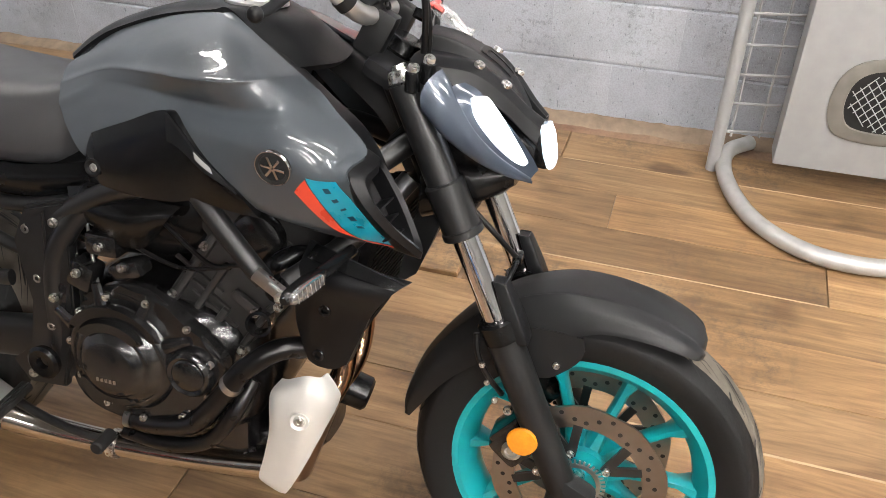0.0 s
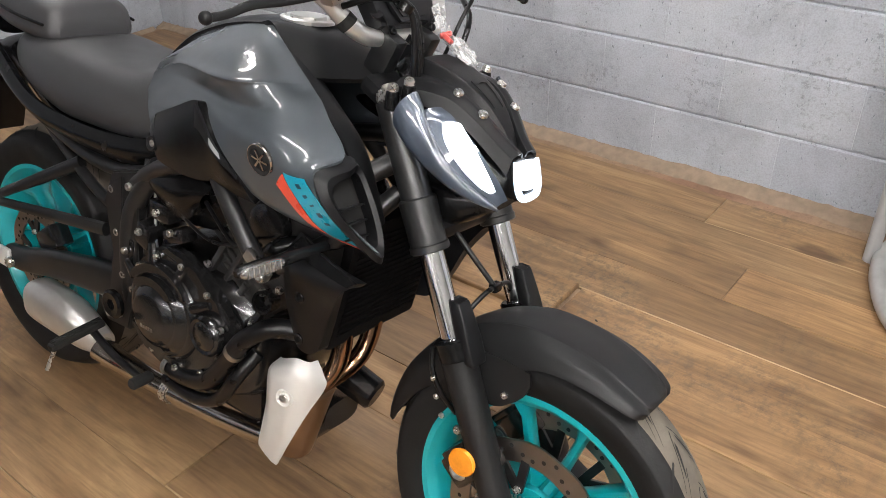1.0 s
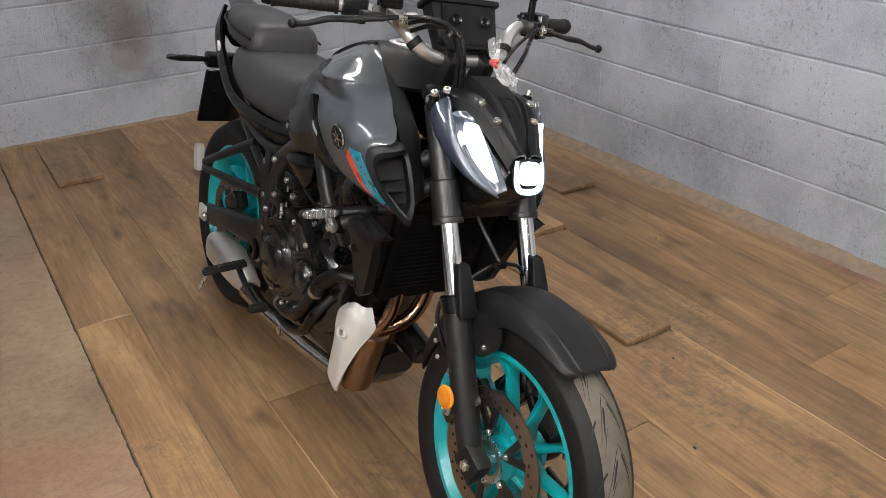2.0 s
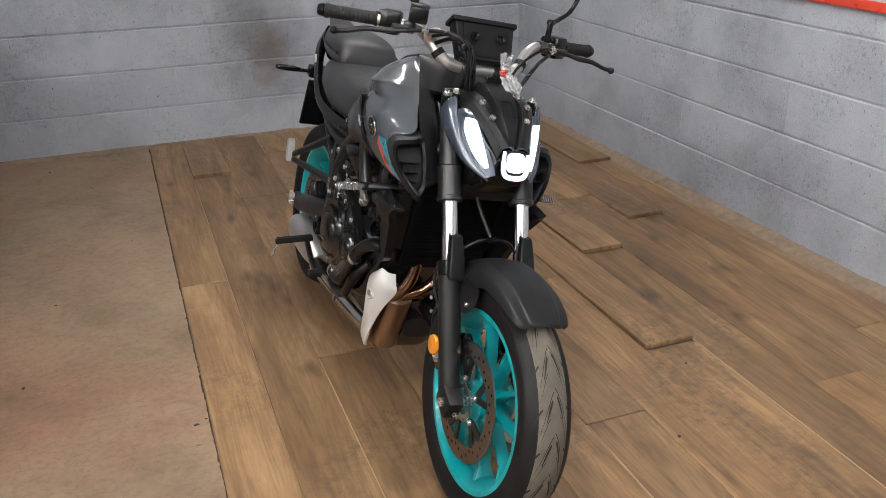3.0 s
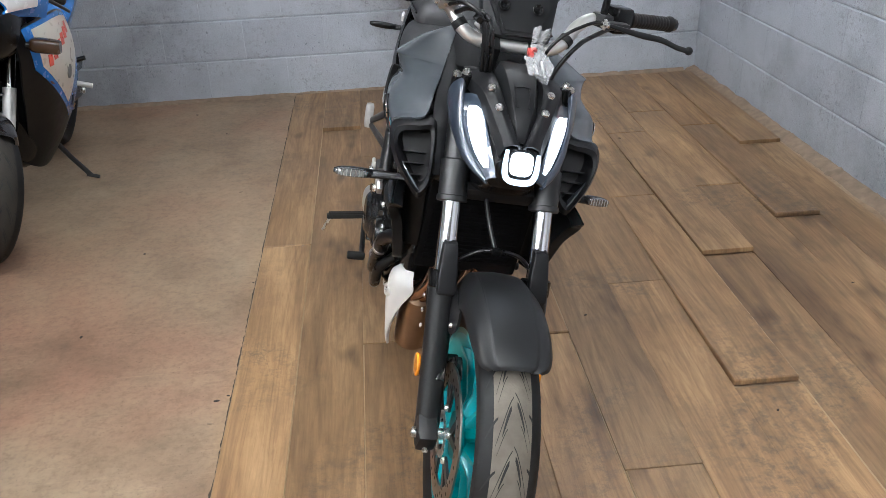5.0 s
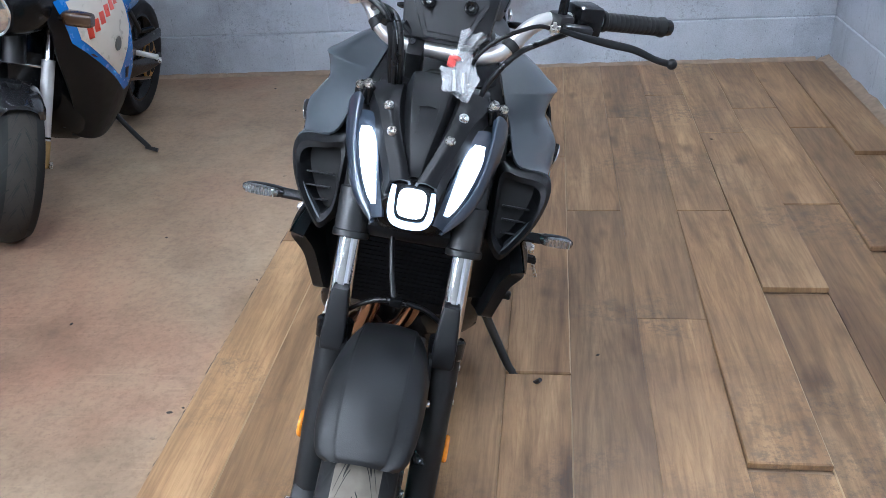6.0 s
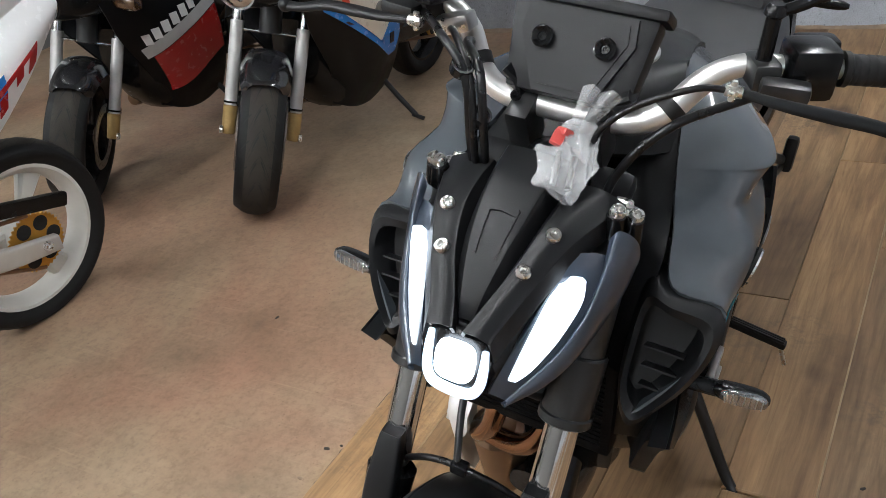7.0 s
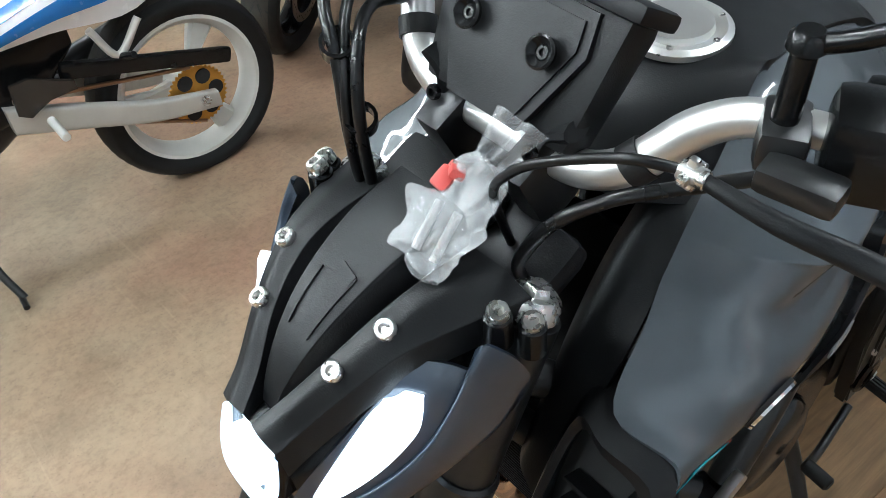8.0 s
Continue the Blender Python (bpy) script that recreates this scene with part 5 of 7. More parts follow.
lathe(bm, [(0, 0.0), (0.05, 0.0), (0.05, 0.006), (0.044, 0.009), (0.034, 0.006), (0.032, 0.012), (0.01, 0.014), (0, 0.014)], pose(0, 0.085, 1.018, 1, 0, 0), 40)
cap = part("fuel_cap", bm, ALU, tank, "silver fuel filler cap")
for i in range(6):
    a = i * math.pi / 3
    bolt(cap, V(0.042 * math.cos(a), 0.085 + 0.042 * math.sin(a), 1.025), (0, 0, 1), 0.003, 0.003)
COVER = [[(.088, .08, 1.016), (.106, .02, .983), (.124, -.045, .948), (.136, -.085, .927), (.168, -.168, .863), (.232, -.162, .846), (.22, -.208, .788), (.166, -.254, .72)],
         [(.083, .12, 1.012), (.14, .055, .994), (.19, -.022, .953), (.202, -.056, .916), (.23, -.097, .876), (.234, -.113, .829), (.208, -.172, .767), (.168, -.215, .722)],
         [(.078, .165, 1.004), (.16, .09, .984), (.226, .016, .95), (.211, .012, .907), (0.239, -0.036, 0.870), (0.236, -0.059, 0.832), (0.212, -0.110, 0.759), (0.182, -0.147, 0.728)],
         [(.072, .215, .991), (.15, .15, .974), (.214, .09, .943), (.2, .088, .906), (0.229, 0.050, 0.870), (0.230, 0.019, 0.813), (0.213, -0.032, 0.761), (0.196, -0.081, 0.741)],
         [(.066, .27, .972), (.13, .215, .958), (.182, .17, .935), (.176, .18, .905), (.2, .155, .87), (.22, .115, .838), (.217, .05, .79), (.205, .0, .76)],
         [(.063, .31, .954), (.108, .29, .938), (.138, .275, .918), (.146, .275, .895), (.165, .26, .862), (.188, .22, .828), (.194, .15, .79), (.195, .1, .76)],
         [(.056, .375, .915), (.085, .385, .898), (.105, .385, .875), (.127, .375, .848), (.15, .345, .815), (.168, .305, .782), (.175, .24, .77), (.183, .18, .755)]]
def creased(row, k, q):
    """Two close neighbours beside point k of a row draw the sheet to a crease there."""
    a, b, c = V(*row[k - 1]), V(*row[k]), V(*row[k + 1])
    return row[:k] + [tuple(b.lerp(a, q)), row[k], tuple(b.lerp(c, q))] + row[k + 1:]


COVER = [creased(creased(r, 3, 0.32), 2, 0.26) for r in COVER]
for sx in (-1, 1):
    cov = Skin(COVER, sx)
    sg = 1 if cov.normal(3, 7).x * sx > 0 else -1
    bm = bmesh.new()
    cov.sheet(bm, 0.005, 6, side=sg)
    tc = part("tank_cover", bm, PAINT, tank, "glossy dark grey tank cover")
    # stripes on the lower front corner, each between two edges drawn on the cover
    def edge(ps, q):
        t = q * (len(ps) - 1)
        i = min(int(t), len(ps) - 2)
        return [a + (b - a) * (t - i) for a, b in zip(ps[i], ps[i + 1])]

    def stripe(name, one, two, material, lift=0.0013):
        pts = []
        for i in range(19):
            a, b = edge(one, i / 18), edge(two, i / 18)
            pts.append([(a[0] + (b[0] - a[0]) * j / 5, a[1] + (b[1] - a[1]) * j / 5) for j in range(6)])
        b2 = bmesh.new()
        cov.strip(b2, pts, 0.0008, lift, sg)
        return part(name, b2, material, tc)
    FRONT_EDGE = [(0.36, 9.1), (0.35, 9.5), (0.6, 10.2), (0.95, 10.85)]
    MIDDLE = [(1.12, 8.92), (1.38, 9.6), (1.5, 10.1), (1.53, 10.72)]
    stripe("cyan_stripe", FRONT_EDGE, MIDDLE, CYAN)
    stripe("red_stripe", [(1.19, 8.97), (1.43, 9.62), (1.55, 10.12), (1.57, 10.76), (1.05, 10.95)], [(1.86, 9.35), (1.8, 9.75), (1.72, 10.3), (1.5, 10.9), (1.02, 10.99)], RED)
    # model lettering becomes bars
    for i, (q0, q1) in enumerate(((0.1, 0.17), (0.25, 0.29), (0.37, 0.39), (0.47, 0.53), (0.61, 0.65))):
        b2 = bmesh.new()
        rows2 = []
        for q in (q0, (q0 + q1) / 2, q1):
            a, b = edge(FRONT_EDGE, q), edge(MIDDLE, q)
            rows2.append([(a[0] + (b[0] - a[0]) * k, a[1] + (b[1] - a[1]) * k) for k in (0.4, 0.5, 0.6)])
        cov.strip(b2, rows2, 0.0006, 0.0018, sg)
        part("letter_bar", b2, NAVY_DECAL, tc)
    # round badge
    bc, bn = cov.at(1.93, 8.8), cov.normal(1.93, 8.8) * sg
    bm = bmesh.new()
    lathe(bm, [(0, 0.001), (0.02, 0.001), (0.021, 0.004), (0.0255, 0.0045), (0.027, 0.001), (0.027, -0.002)], along(bc, bc + bn), 36)
    badge = part("badge", bm, DARK_FILL, tc, "round black and chrome badge")
    bm = bmesh.new()
    lathe(bm, [(0.0235, 0.004), (0.0265, 0.0046), (0.0275, 0.002)], along(bc, bc + bn), 36)
    B = along(bc, bc + bn)
    for i in range(3):
        box(bm, B @ V(0, 0, 0.0035), (0.004, 0.036, 0.002), B.to_3x3().to_4x4() @ pose(0, 0, 0, 0, 0, 60 * i + 20), 0.0006)
    part("badge_ring", bm, CHROME, badge)
    # intake scoop
    sc = new("intake_scoop")
    sc.parent = bike
    outer = [(.138, -.163, .852), (.173, -.171, .854), (.228, -.166, .846), (.237, -.184, .815), (.22, -.215, .77), (.19, -.242, .732), (.164, -.255, .709), (.142, -.235, .735), (.136, -.205, .79)]
    inner = [(.150, -.182, .835), (.178, -.189, .837), (.213, -.189, .83), (.22, -.201, .808), (.206, -.222, .773), (.185, -.24, .744), (.168, -.245, .731), (.150, -.231, .748), (.147, -.209, .79)]
    back = [(x * 0.94, y + 0.035, z) for x, y, z in inner]
    root = [(x * 0.9, y + 0.05, z) for x, y, z in outer]
    loops = []
    for lp in (root, outer, inner, back):
        loops.append(catmull([V(x * sx, y, z) for x, y, z in lp], 4, True))
    mid_lip = [a.lerp(b, 0.5) + V(0, -0.008, 0.002) for a, b in zip(loops[1], loops[2])]
    bm = bmesh.new()
    rings(bm, [loops[0], loops[1], mid_lip, loops[2], loops[3]], True, False)
    part("scoop_frame", bm, MATTE, sc)
    bm = bmesh.new()
    bm.faces.new([bm.verts.new(p + V(0, -0.004, 0)) for p in loops[3]])
    part("scoop_back", bm, DARK_FILL, sc)
    for z in (.79, .768, .746):
        bm = bmesh.new()
        box(bm, (sx * .18, -.185 - (.815 - z) * 0.45, z), (.055 - (.815 - z) * .25, .022, .003), pose(0, 0, 0, -25, 0, 0), 0.001)
        part("slat", bm, MATTE, sc)
    # black knee panel
    kp = Skin([[(.226, .012, .80), (.223, .0, .785), (.218, -.012, .768), (.208, -.02, .752)],
               [(.23, .055, .838), (.231, .045, .815), (.226, .035, .787), (.213, .025, .757)],
               [(.221, .1, .882), (.224, .095, .85), (.222, .085, .8), (.211, .08, .762)],
               [(.213, .125, .892), (.219, .125, .855), (.218, .125, .8), (.208, .125, .752)],
               [(.204, .19, .864), (.211, .19, .832), (.212, .19, .785), (.204, .185, .748)],
               [(.194, .245, .84), (.2, .25, .812), (.202, .25, .778), (.197, .245, .752)],
               [(.186, .268, .828), (.192, .275, .805), (.194, .275, .78), (.19, .265, .758)]], sx)
    ks = 1 if kp.normal(3, 1).x * sx > 0 else -1
    bm = bmesh.new()
    kp.sheet(bm, 0.014, 6, lift=0.005, side=ks)
    knee = part("knee_panel", bm, BLACK, bike)
    q = kp.at(5.3, 1.9) + V(sx * 0.005, 0, 0)
    bm = bmesh.new()
    lathe(bm, [(0.006, 0.0), (0.013, 0.0), (0.0145, 0.002), (0.0145, 0.0035), (0.012, 0.0045), (0.006, 0.0015)], along(q, q + V(sx, 0, 0.1)), 20, True)
    part("screw_seat", bm, MATTE, knee)
    bolt(knee, q, (sx, 0, 0.1), 0.0065, 0.003, STEEL)
    # raised wing of the panel that follows the tank's lower edge, with a bright inlay at its step
    bm = bmesh.new()
    kp.strip(bm, [[(0.1 + 0.28 * i, 0.06), (0.1 + 0.28 * i, 0.5), (0.1 + 0.28 * i, 0.85 + 0.03 * i)] for i in range(10)], 0.006, 0.0095, ks)
    part("panel_wing", bm, MATTE, knee)
    bm = bmesh.new()
    kp.strip(bm, [[(0.75 + 0.12 * i, 0.15), (0.78 + 0.12 * i, 0.62)] for i in range(5)], 0.003, 0.0112, ks)
    part("inlay", bm, GREY, knee, "pale grey inlay at the panel's step")
    # inner side under the front of the tank
    inn = Skin([[(.088, .077, 1.008), (.126, -.052, .932), (.146, -.14, .872), (.137, -.22, .75)], [(.08, .03, .985), (.088, -.07, .915), (.1, -.15, .855), (.1, -.2, .75)], [(.05, .04, .95), (.06, -.05, .89), (.07, -.11, .83), (.075, -.15, .75)]], sx)
    bm = bmesh.new()
    inn.sheet(bm, 0.004, 6)
    part("inner_panel", bm, MATTE, bike)

# -- seat and tail --
def seat_body(name, secs, material, label=""):
    bm = bmesh.new()
    rows = []
    for y, z, hw, top, low in secs:
        ring = []
        for x, h in ((0, top), (0.4, top * 0.99), (0.72, top * 0.9), (0.92, top * 0.6), (1.0, 0.0), (0.97, low * 0.6), (0.85, low), (0.4, low), (0, low)):
            ring.append(V(hw * x, y, z + h))
        rows.append(ring + [V(-p.x, p.y, p.z) for p in ring[-2:0:-1]])
    cols = [catmull([r[k] for r in rows], 4) for k in range(len(rows[0]))]
    rr = [[cols[k][i] for k in range(len(cols))] for i in range(len(cols[0]))]
    rr = [catmull(r, 3, True) for r in rr]
    rings(bm, rr)
    return part(name, bm, material, bike, label)


seat_body("rider_seat", [(0.35, 0.84, 0.09, 0.045, -0.06), (0.39, 0.80, 0.12, 0.075, -0.06), (0.46, 0.785, 0.14, 0.078, -0.055), (0.55, 0.785, 0.15, 0.078, -0.055), (0.64, 0.79, 0.154, 0.078, -0.058), (0.72, 0.80, 0.152, 0.075, -0.05), (0.80, 0.815, 0.14, 0.06, -0.045), (0.86, 0.83, 0.115, 0.04, -0.03), (0.89, 0.84, 0.08, 0.02, -0.02)], SEATM, "black vinyl rider seat")
seat_body("pillion_seat", [(0.735, 0.885, 0.085, 0.025, -0.02), (0.76, 0.89, 0.108, 0.055, -0.03), (0.84, 0.9, 0.12, 0.06, -0.03), (0.92, 0.91, 0.115, 0.054, -0.03), (1.0, 0.925, 0.09, 0.045, -0.03), (1.05, 0.94, 0.055, 0.025, -0.02)], SEATM, "black vinyl pillion seat")
bm = bmesh.new()
tube(bm, [(-0.112, 0.755, 0.9), (-0.122, 0.84, 0.91), (-0.118, 0.92, 0.92), (-0.092, 1.0, 0.935), (0, 1.06, 0.95), (0.092, 1.0, 0.935), (0.118, 0.92, 0.92), (0.122, 0.84, 0.91), (0.112, 0.755, 0.9)], 0.0035, 8)
part("seat_piping", bm, BLACK, bike)
for sx in (-1, 1):
    sk = Skin([[(.128, .33, .755), (.14, .325, .73), (.13, .32, .70)],
               [(.148, .46, .738), (.158, .455, .712), (.14, .45, .68)],
               [(.156, .62, .738), (.166, .62, .712), (.146, .62, .685)],
               [(.153, .76, .757), (.162, .765, .73), (.14, .765, .70)],
               [(.13, .9, .815), (.14, .91, .785), (.115, .91, .75)],
               [(.09, 1.06, .89), (.1, 1.07, .865), (.075, 1.07, .83)],
               [(.04, 1.16, .945), (.045, 1.17, .925), (.03, 1.17, .9)]], sx)
    bm = bmesh.new()
    sk.sheet(bm, 0.012, 5, side=1 if sk.normal(3, 1).x * sx > 0 else -1)
    part("tail_panel", bm, BLACK, bike)
    bm = bmesh.new()
    sk2 = Skin([[(.075, .99, .94), (.03, 1.0, .955), (0, 1.0, .957)], [(.05, 1.1, .96), (.02, 1.11, .975), (0, 1.11, .977)], [(.03, 1.175, .985), (.012, 1.18, .992), (0, 1.18, .993)]], sx)
    sk2.sheet(bm, 0.012, 5)
    part("tail_top", bm, SEATM, bike)
    bm = bmesh.new()
    box(bm, (sx * .132, .945, .845), (.008, .03, .02), pose(0, 0, 0, 20, 0, sx * 12), .002)
    part("side_marker", bm, WHITE, bike, "small white side marker")
    # under-seat rails
    bm = bmesh.new()
    tube(bm, [(sx * .13, .3, .70), (sx * .14, .5, .66), (sx * .13, .75, .71), (sx * .1, 1.0, .82)], 0.014, 12)
    part("subframe_rail", bm, FRAME, bike)
    bm = bmesh.new()
    tube(bm, [(sx * .15, .38, .56), (sx * .14, .55, .6), (sx * .125, .75, .70)], 0.012, 12)
    part("subframe_rail", bm, FRAME, bike)
bm = bmesh.new()
loft(bm, [(V(0, 1.02, .86), .07, .03, (1, 0, 0), (0, 0, 1)), (V(0, 1.12, .88), .055, .03, (1, 0, 0), (0, 0, 1)), (V(0, 1.17, .9), .04, .025, (1, 0, 0), (0, 0, 1))], 5, 3, 3.5)
tl = part("tail_light", bm, BLACK, bike)
# plate holder
bm = bmesh.new()
tube(bm, [(0, .98, .80), (0, 1.1, .76), (0, 1.17, .72)], [0.04, 0.045, 0.04], 12, 5, True, 0.5)
box(bm, (0, 1.2, .63), (.17, .012, .2), pose(0, 0, 0, 18, 0, 0), .006)
holder = part("plate_holder", bm, BLACK, bike)
bm = bmesh.new()
box(bm, (0, 1.14, .765), (.2, .05, .045), pose(0, 0, 0, 10, 0, 0), .012)
part("indicator_bracket", bm, BLACK, holder)


def indicator(base, tip, rear=False):
    """A stubby blade indicator on a short stalk."""
    base, tip = Vector(base), Vector(tip)
    d = (tip - base).normalized()
    a, b = base.lerp(tip, 0.36 if rear else 0.5), tip
    bm = bmesh.new()
    tube(bm, [base, a], [0.009, 0.011], 10, 1, True, 0.7)
    st = part("indicator", bm, BLACK, bike, "slim clear-lens indicator on a black stalk")
    bm = bmesh.new()
    L = (b - a).length
    up = V(0, 0.15, 1).normalized()
    fwd = d.cross(up).normalized()
    loft(bm, [(a + d * L * q, w, h, fwd, up) for q, w, h in ((-0.08, .008, .006), (0.1, .012, .0105), (0.5, .0125, .0115), (0.85, .011, .0095), (1.0, .006, .005))], 5, 3, 3)
    body = part("housing", bm, BLACK, st)
    bm = bmesh.new()
    sgn = (-1 if fwd.y > 0 else 1) * (-1 if rear else 1)
    c = a + d * L * 0.5 + fwd * sgn * 0.0065
    loft(bm, [(c + fwd * sgn * q, L * .46 * s, .0102 * s, d, up) for q, s in ((0, 1.0), (0.006, 0.98), (0.0095, 0.8))], 5, 2, 3)
    lens = part("lens", bm, CLEAR, st, "clear ribbed lens")
    for k in range(7):
        bm = bmesh.new()
        q = c + fwd * sgn * 0.009 + d * L * (-0.34 + 0.113 * k)
        tube(bm, [q - up * 0.0075, q + up * 0.0075], 0.0011, 6, 1)
        part("rib", bm, STEEL, lens)


for sx in (-1, 1):
    indicator((sx * .18, -.155, .712), (.308 if sx > 0 else -.342, -.12, .697))
    indicator((sx * .09, 1.14, .765), (sx * .225, 1.15, .765), True)

# -- frame --
for sx in (-1, 1):
    for pts, r in (([(.05, -.2, .85), (.12, -.12, .80), (.175, .0, .80), (.19, .12, .775), (.175, .26, .73), (.16, .38, .66)], .018),
                   ([(.196, .108, .787), (.21, .035, .715), (.217, -.03, .65)], .0165),
                   ([(.06, -.2, .79), (.13, -.14, .71), (.2, -.055, .645)], .017),
                   ([(.16, .3, .72), (.168, .38, .6), (.165, .4, .45), (.15, .4, .35)], .02)):
        bm = bmesh.new()
        tube(bm, [(sx * x, y, z) for x, y, z in pts], r, 14)
        part("frame_tube", bm, FRAME, bike)
    bm = bmesh.new()
    rod(bm, (sx * .195, -.05, .64), (sx * .228, -.05, .64), .02, 18, .018, .003)
    part("engine_mount", bm, BLACK, bike)
    bm = bmesh.new()
    box(bm, (sx * .228, -.045, .652), (.012, .062, .022), pose(0, 0, 0, 32, 0, 0), .003)
    box(bm, (sx * .236, -.055, .647), (.006, .03, .014), pose(0, 0, 0, 32, 0, 0), .002)
    part("mount_bracket", bm, STEEL, bike, "bright cast engine bracket")
    bolt(bike, V(sx * .238, -.065, .64), (sx, 0, 0), .009, .007)

# -- engine --
engine = new("engine")
engine.parent = bike
tagged(engine, "black twin-cylinder engine with bolted covers")
XU, YU, ZU = (1, 0, 0), (0, 1, 0), (0, 0, 1)
bm = bmesh.new()
loft(bm, [(V(-.16, .24, .40), .15, .12, YU, ZU), (V(-.1, .23, .40), .2, .14, YU, ZU), (V(.1, .23, .40), .2, .14, YU, ZU), (V(.17, .22, .40), .14, .11, YU, ZU)], 7, 2, 3.2)
box(bm, (0, .2, .26), (.2, .26, .12), None, .03)
part("crankcase", bm, CASTING, engine)
bm = bmesh.new()
box(bm, (0, .1, .545), (.25, .17, .2), pose(0, 0, 0, 33, 0, 0), .015)
for i in range(4):
    box(bm, (-.128, .10 + .012 * i, .50 + .03 * i), (.008, .10, .006), pose(0, 0, 0, 33, 0, 0), .002)
part("cylinder_block", bm, CYLGREY, engine)
bm = bmesh.new()
box(bm, (0, .035, .665), (.27, .19, .105), pose(0, 0, 0, 33, 0, 0), .028)
part("cylinder_head", bm, CYLGREY, engine)
for sx in (-1, 1):
    bm = bmesh.new()
    lathe(bm, [(0, 0), (.045, 0), (.047, .01), (.042, .02), (.03, .024), (0, .026)], Matrix.Translation((sx * .13, .02, .68)) @ pose(0, 0, 0, 0, 90 * sx, 0), 24)
    part("cam_end_cover", bm, CASTING, engine)
# clutch cover
MR = pose(0, 0, 0, 0, -90, 0)
bm = bmesh.new()
prism(bm, smooth_loop([(-.10, -.12), (.02, -.125), (.13, -.10), (.175, -.02), (.15, .05), (.10, .085), (.03, .135), (-.06, .12), (-.115, .05), (-.125, -.04)], 4), .03, Matrix.Translation((-.155, .235, .435)) @ Matrix(((0, 0, -1, 0), (-1, 0, 0, 0), (0, 1, 0, 0), (0, 0, 0, 1))), .008)
cover = part("clutch_cover", bm, CASTING, engine)
bm = bmesh.new()
lathe(bm, [(0, .04), (.044, .04), (.05, .038), (.061, .029), (.063, .027), (.068, .027), (.071, .025), (.083, .014), (.085, .012), (.091, .012), (.094, .01), (.104, 0), (.106, -.004), (.106, -.012)], Matrix.Translation((-.185, .262, .43)) @ MR, 56)
part("clutch_dome", bm, CASTING, cover)
bm = bmesh.new()
lathe(bm, [(0, .02), (.026, .02), (.03, .017), (.036, .02), (.042, .014), (.044, 0)], Matrix.Translation((-.185, .125, .435)) @ MR, 30)
part("pick_up_cover", bm, CASTING, cover)
# stepped crescents over the dome, arms out to the bolts, a raised boss line
CF = Matrix(((0, 0, -1, 0), (-1, 0, 0, .262), (0, 1, 0, .43), (0, 0, 0, 1)))
for r0, r1, a0, a1, x in ((.086, .104, 32, 148, -.19), (.064, .081, 40, 140, -.202), (.108, .126, 48, 122, -.172), (.066, .078, 205, 300, -.2)):
    loop = [(r1 * math.cos(radians(a0 + (a1 - a0) * k / 12)), r1 * math.sin(radians(a0 + (a1 - a0) * k / 12))) for k in range(13)]
    loop += [(r0 * math.cos(radians(a1 - 4 - (a1 - a0 - 8) * k / 12)), r0 * math.sin(radians(a1 - 4 - (a1 - a0 - 8) * k / 12))) for k in range(13)]
    bm = bmesh.new()
    prism(bm, loop, .014, Matrix.Translation((x, 0, 0)) @ CF, .004)
    part("crescent", bm, CASTING, cover)
for a, r0, r1 in ((62, .1, .142), (105, .1, .14), (25, .1, .15), (150, .1, .138)):
    c, d = math.cos(radians(a)), math.sin(radians(a))
    bm = bmesh.new()
    tube(bm, [(-.19, .262 - r0 * c, .43 + r0 * d), (-.184, .262 - r1 * c, .43 + r1 * d)], [.012, .009], 8, 1, True, .7)
    part("rib", bm, CASTING, cover)
bm = bmesh.new()
for k in range(5):
    box(bm, (-.2253, .283 - .008 * k, .405), (.001, .005, .007), None, 0)
part("cover_mark_bar", bm, STEEL, cover)
for k in range(11):
    a = 2 * math.pi * k / 11 + .2
    y, z = .235 - .15 * math.cos(a) * (1.0 if math.cos(a) > 0 else .82), .435 + .118 * math.sin(a)
    bolt(cover, V(-.188, y, z), (-1, 0, 0), .0068, .007)
# generator cover on the other side
bm = bmesh.new()
lathe(bm, [(0, .03), (.06, .03), (.075, .024), (.085, .01), (.088, -.02)], Matrix.Translation((.165, .2, .40)) @ pose(0, 0, 0, 0, 90, 0), 40)
part("generator_cover", bm, CASTING, engine)
# small castings and sensors between cover and cylinder
for c, s, rot in (((-.165, .33, .57), (.04, .045, .05), 20), ((-.155, .25, .59), (.04, .06, .03), -20), ((-.15, .29, .63), (.05, .06, .04), 0), ((-.165, .385, .52), (.03, .04, .06), 10)):
    bm = bmesh.new()
    box(bm, c, s, pose(0, 0, 0, rot, 0, 0), .008)
    part("casting_boss", bm, CASTING, engine)
# ribbed cylinder side: upright webs, a bolted plate and a water gallery
CYL = pose(0, .085, .56, 33, 0, 0)
for dy, z0, z1, w in ((-.07, -.1, .04, .012), (-.012, -.1, -.02, .014), (.03, -.06, .05, .013), (.072, -.1, .1, .014)):
    bm = bmesh.new()
    box(bm, CYL @ V(-.128, dy, (z0 + z1) / 2), (.02, w, z1 - z0), pose(0, 0, 0, 33, 0, 0), .006)
    part("rib", bm, CYLGREY, engine)
bm = bmesh.new()
box(bm, CYL @ V(-.127, .0, .085), (.02, .165, .02), pose(0, 0, 0, 33, 0, 0), .006)
box(bm, CYL @ V(-.127, .0, -.095), (.02, .165, .02), pose(0, 0, 0, 33, 0, 0), .006)
part("flange", bm, CYLGREY, engine)
bm = bmesh.new()
box(bm, CYL @ V(-.138, -.03, .02), (.012, .05, .018), pose(0, 0, 0, 33, 0, 0), .004)
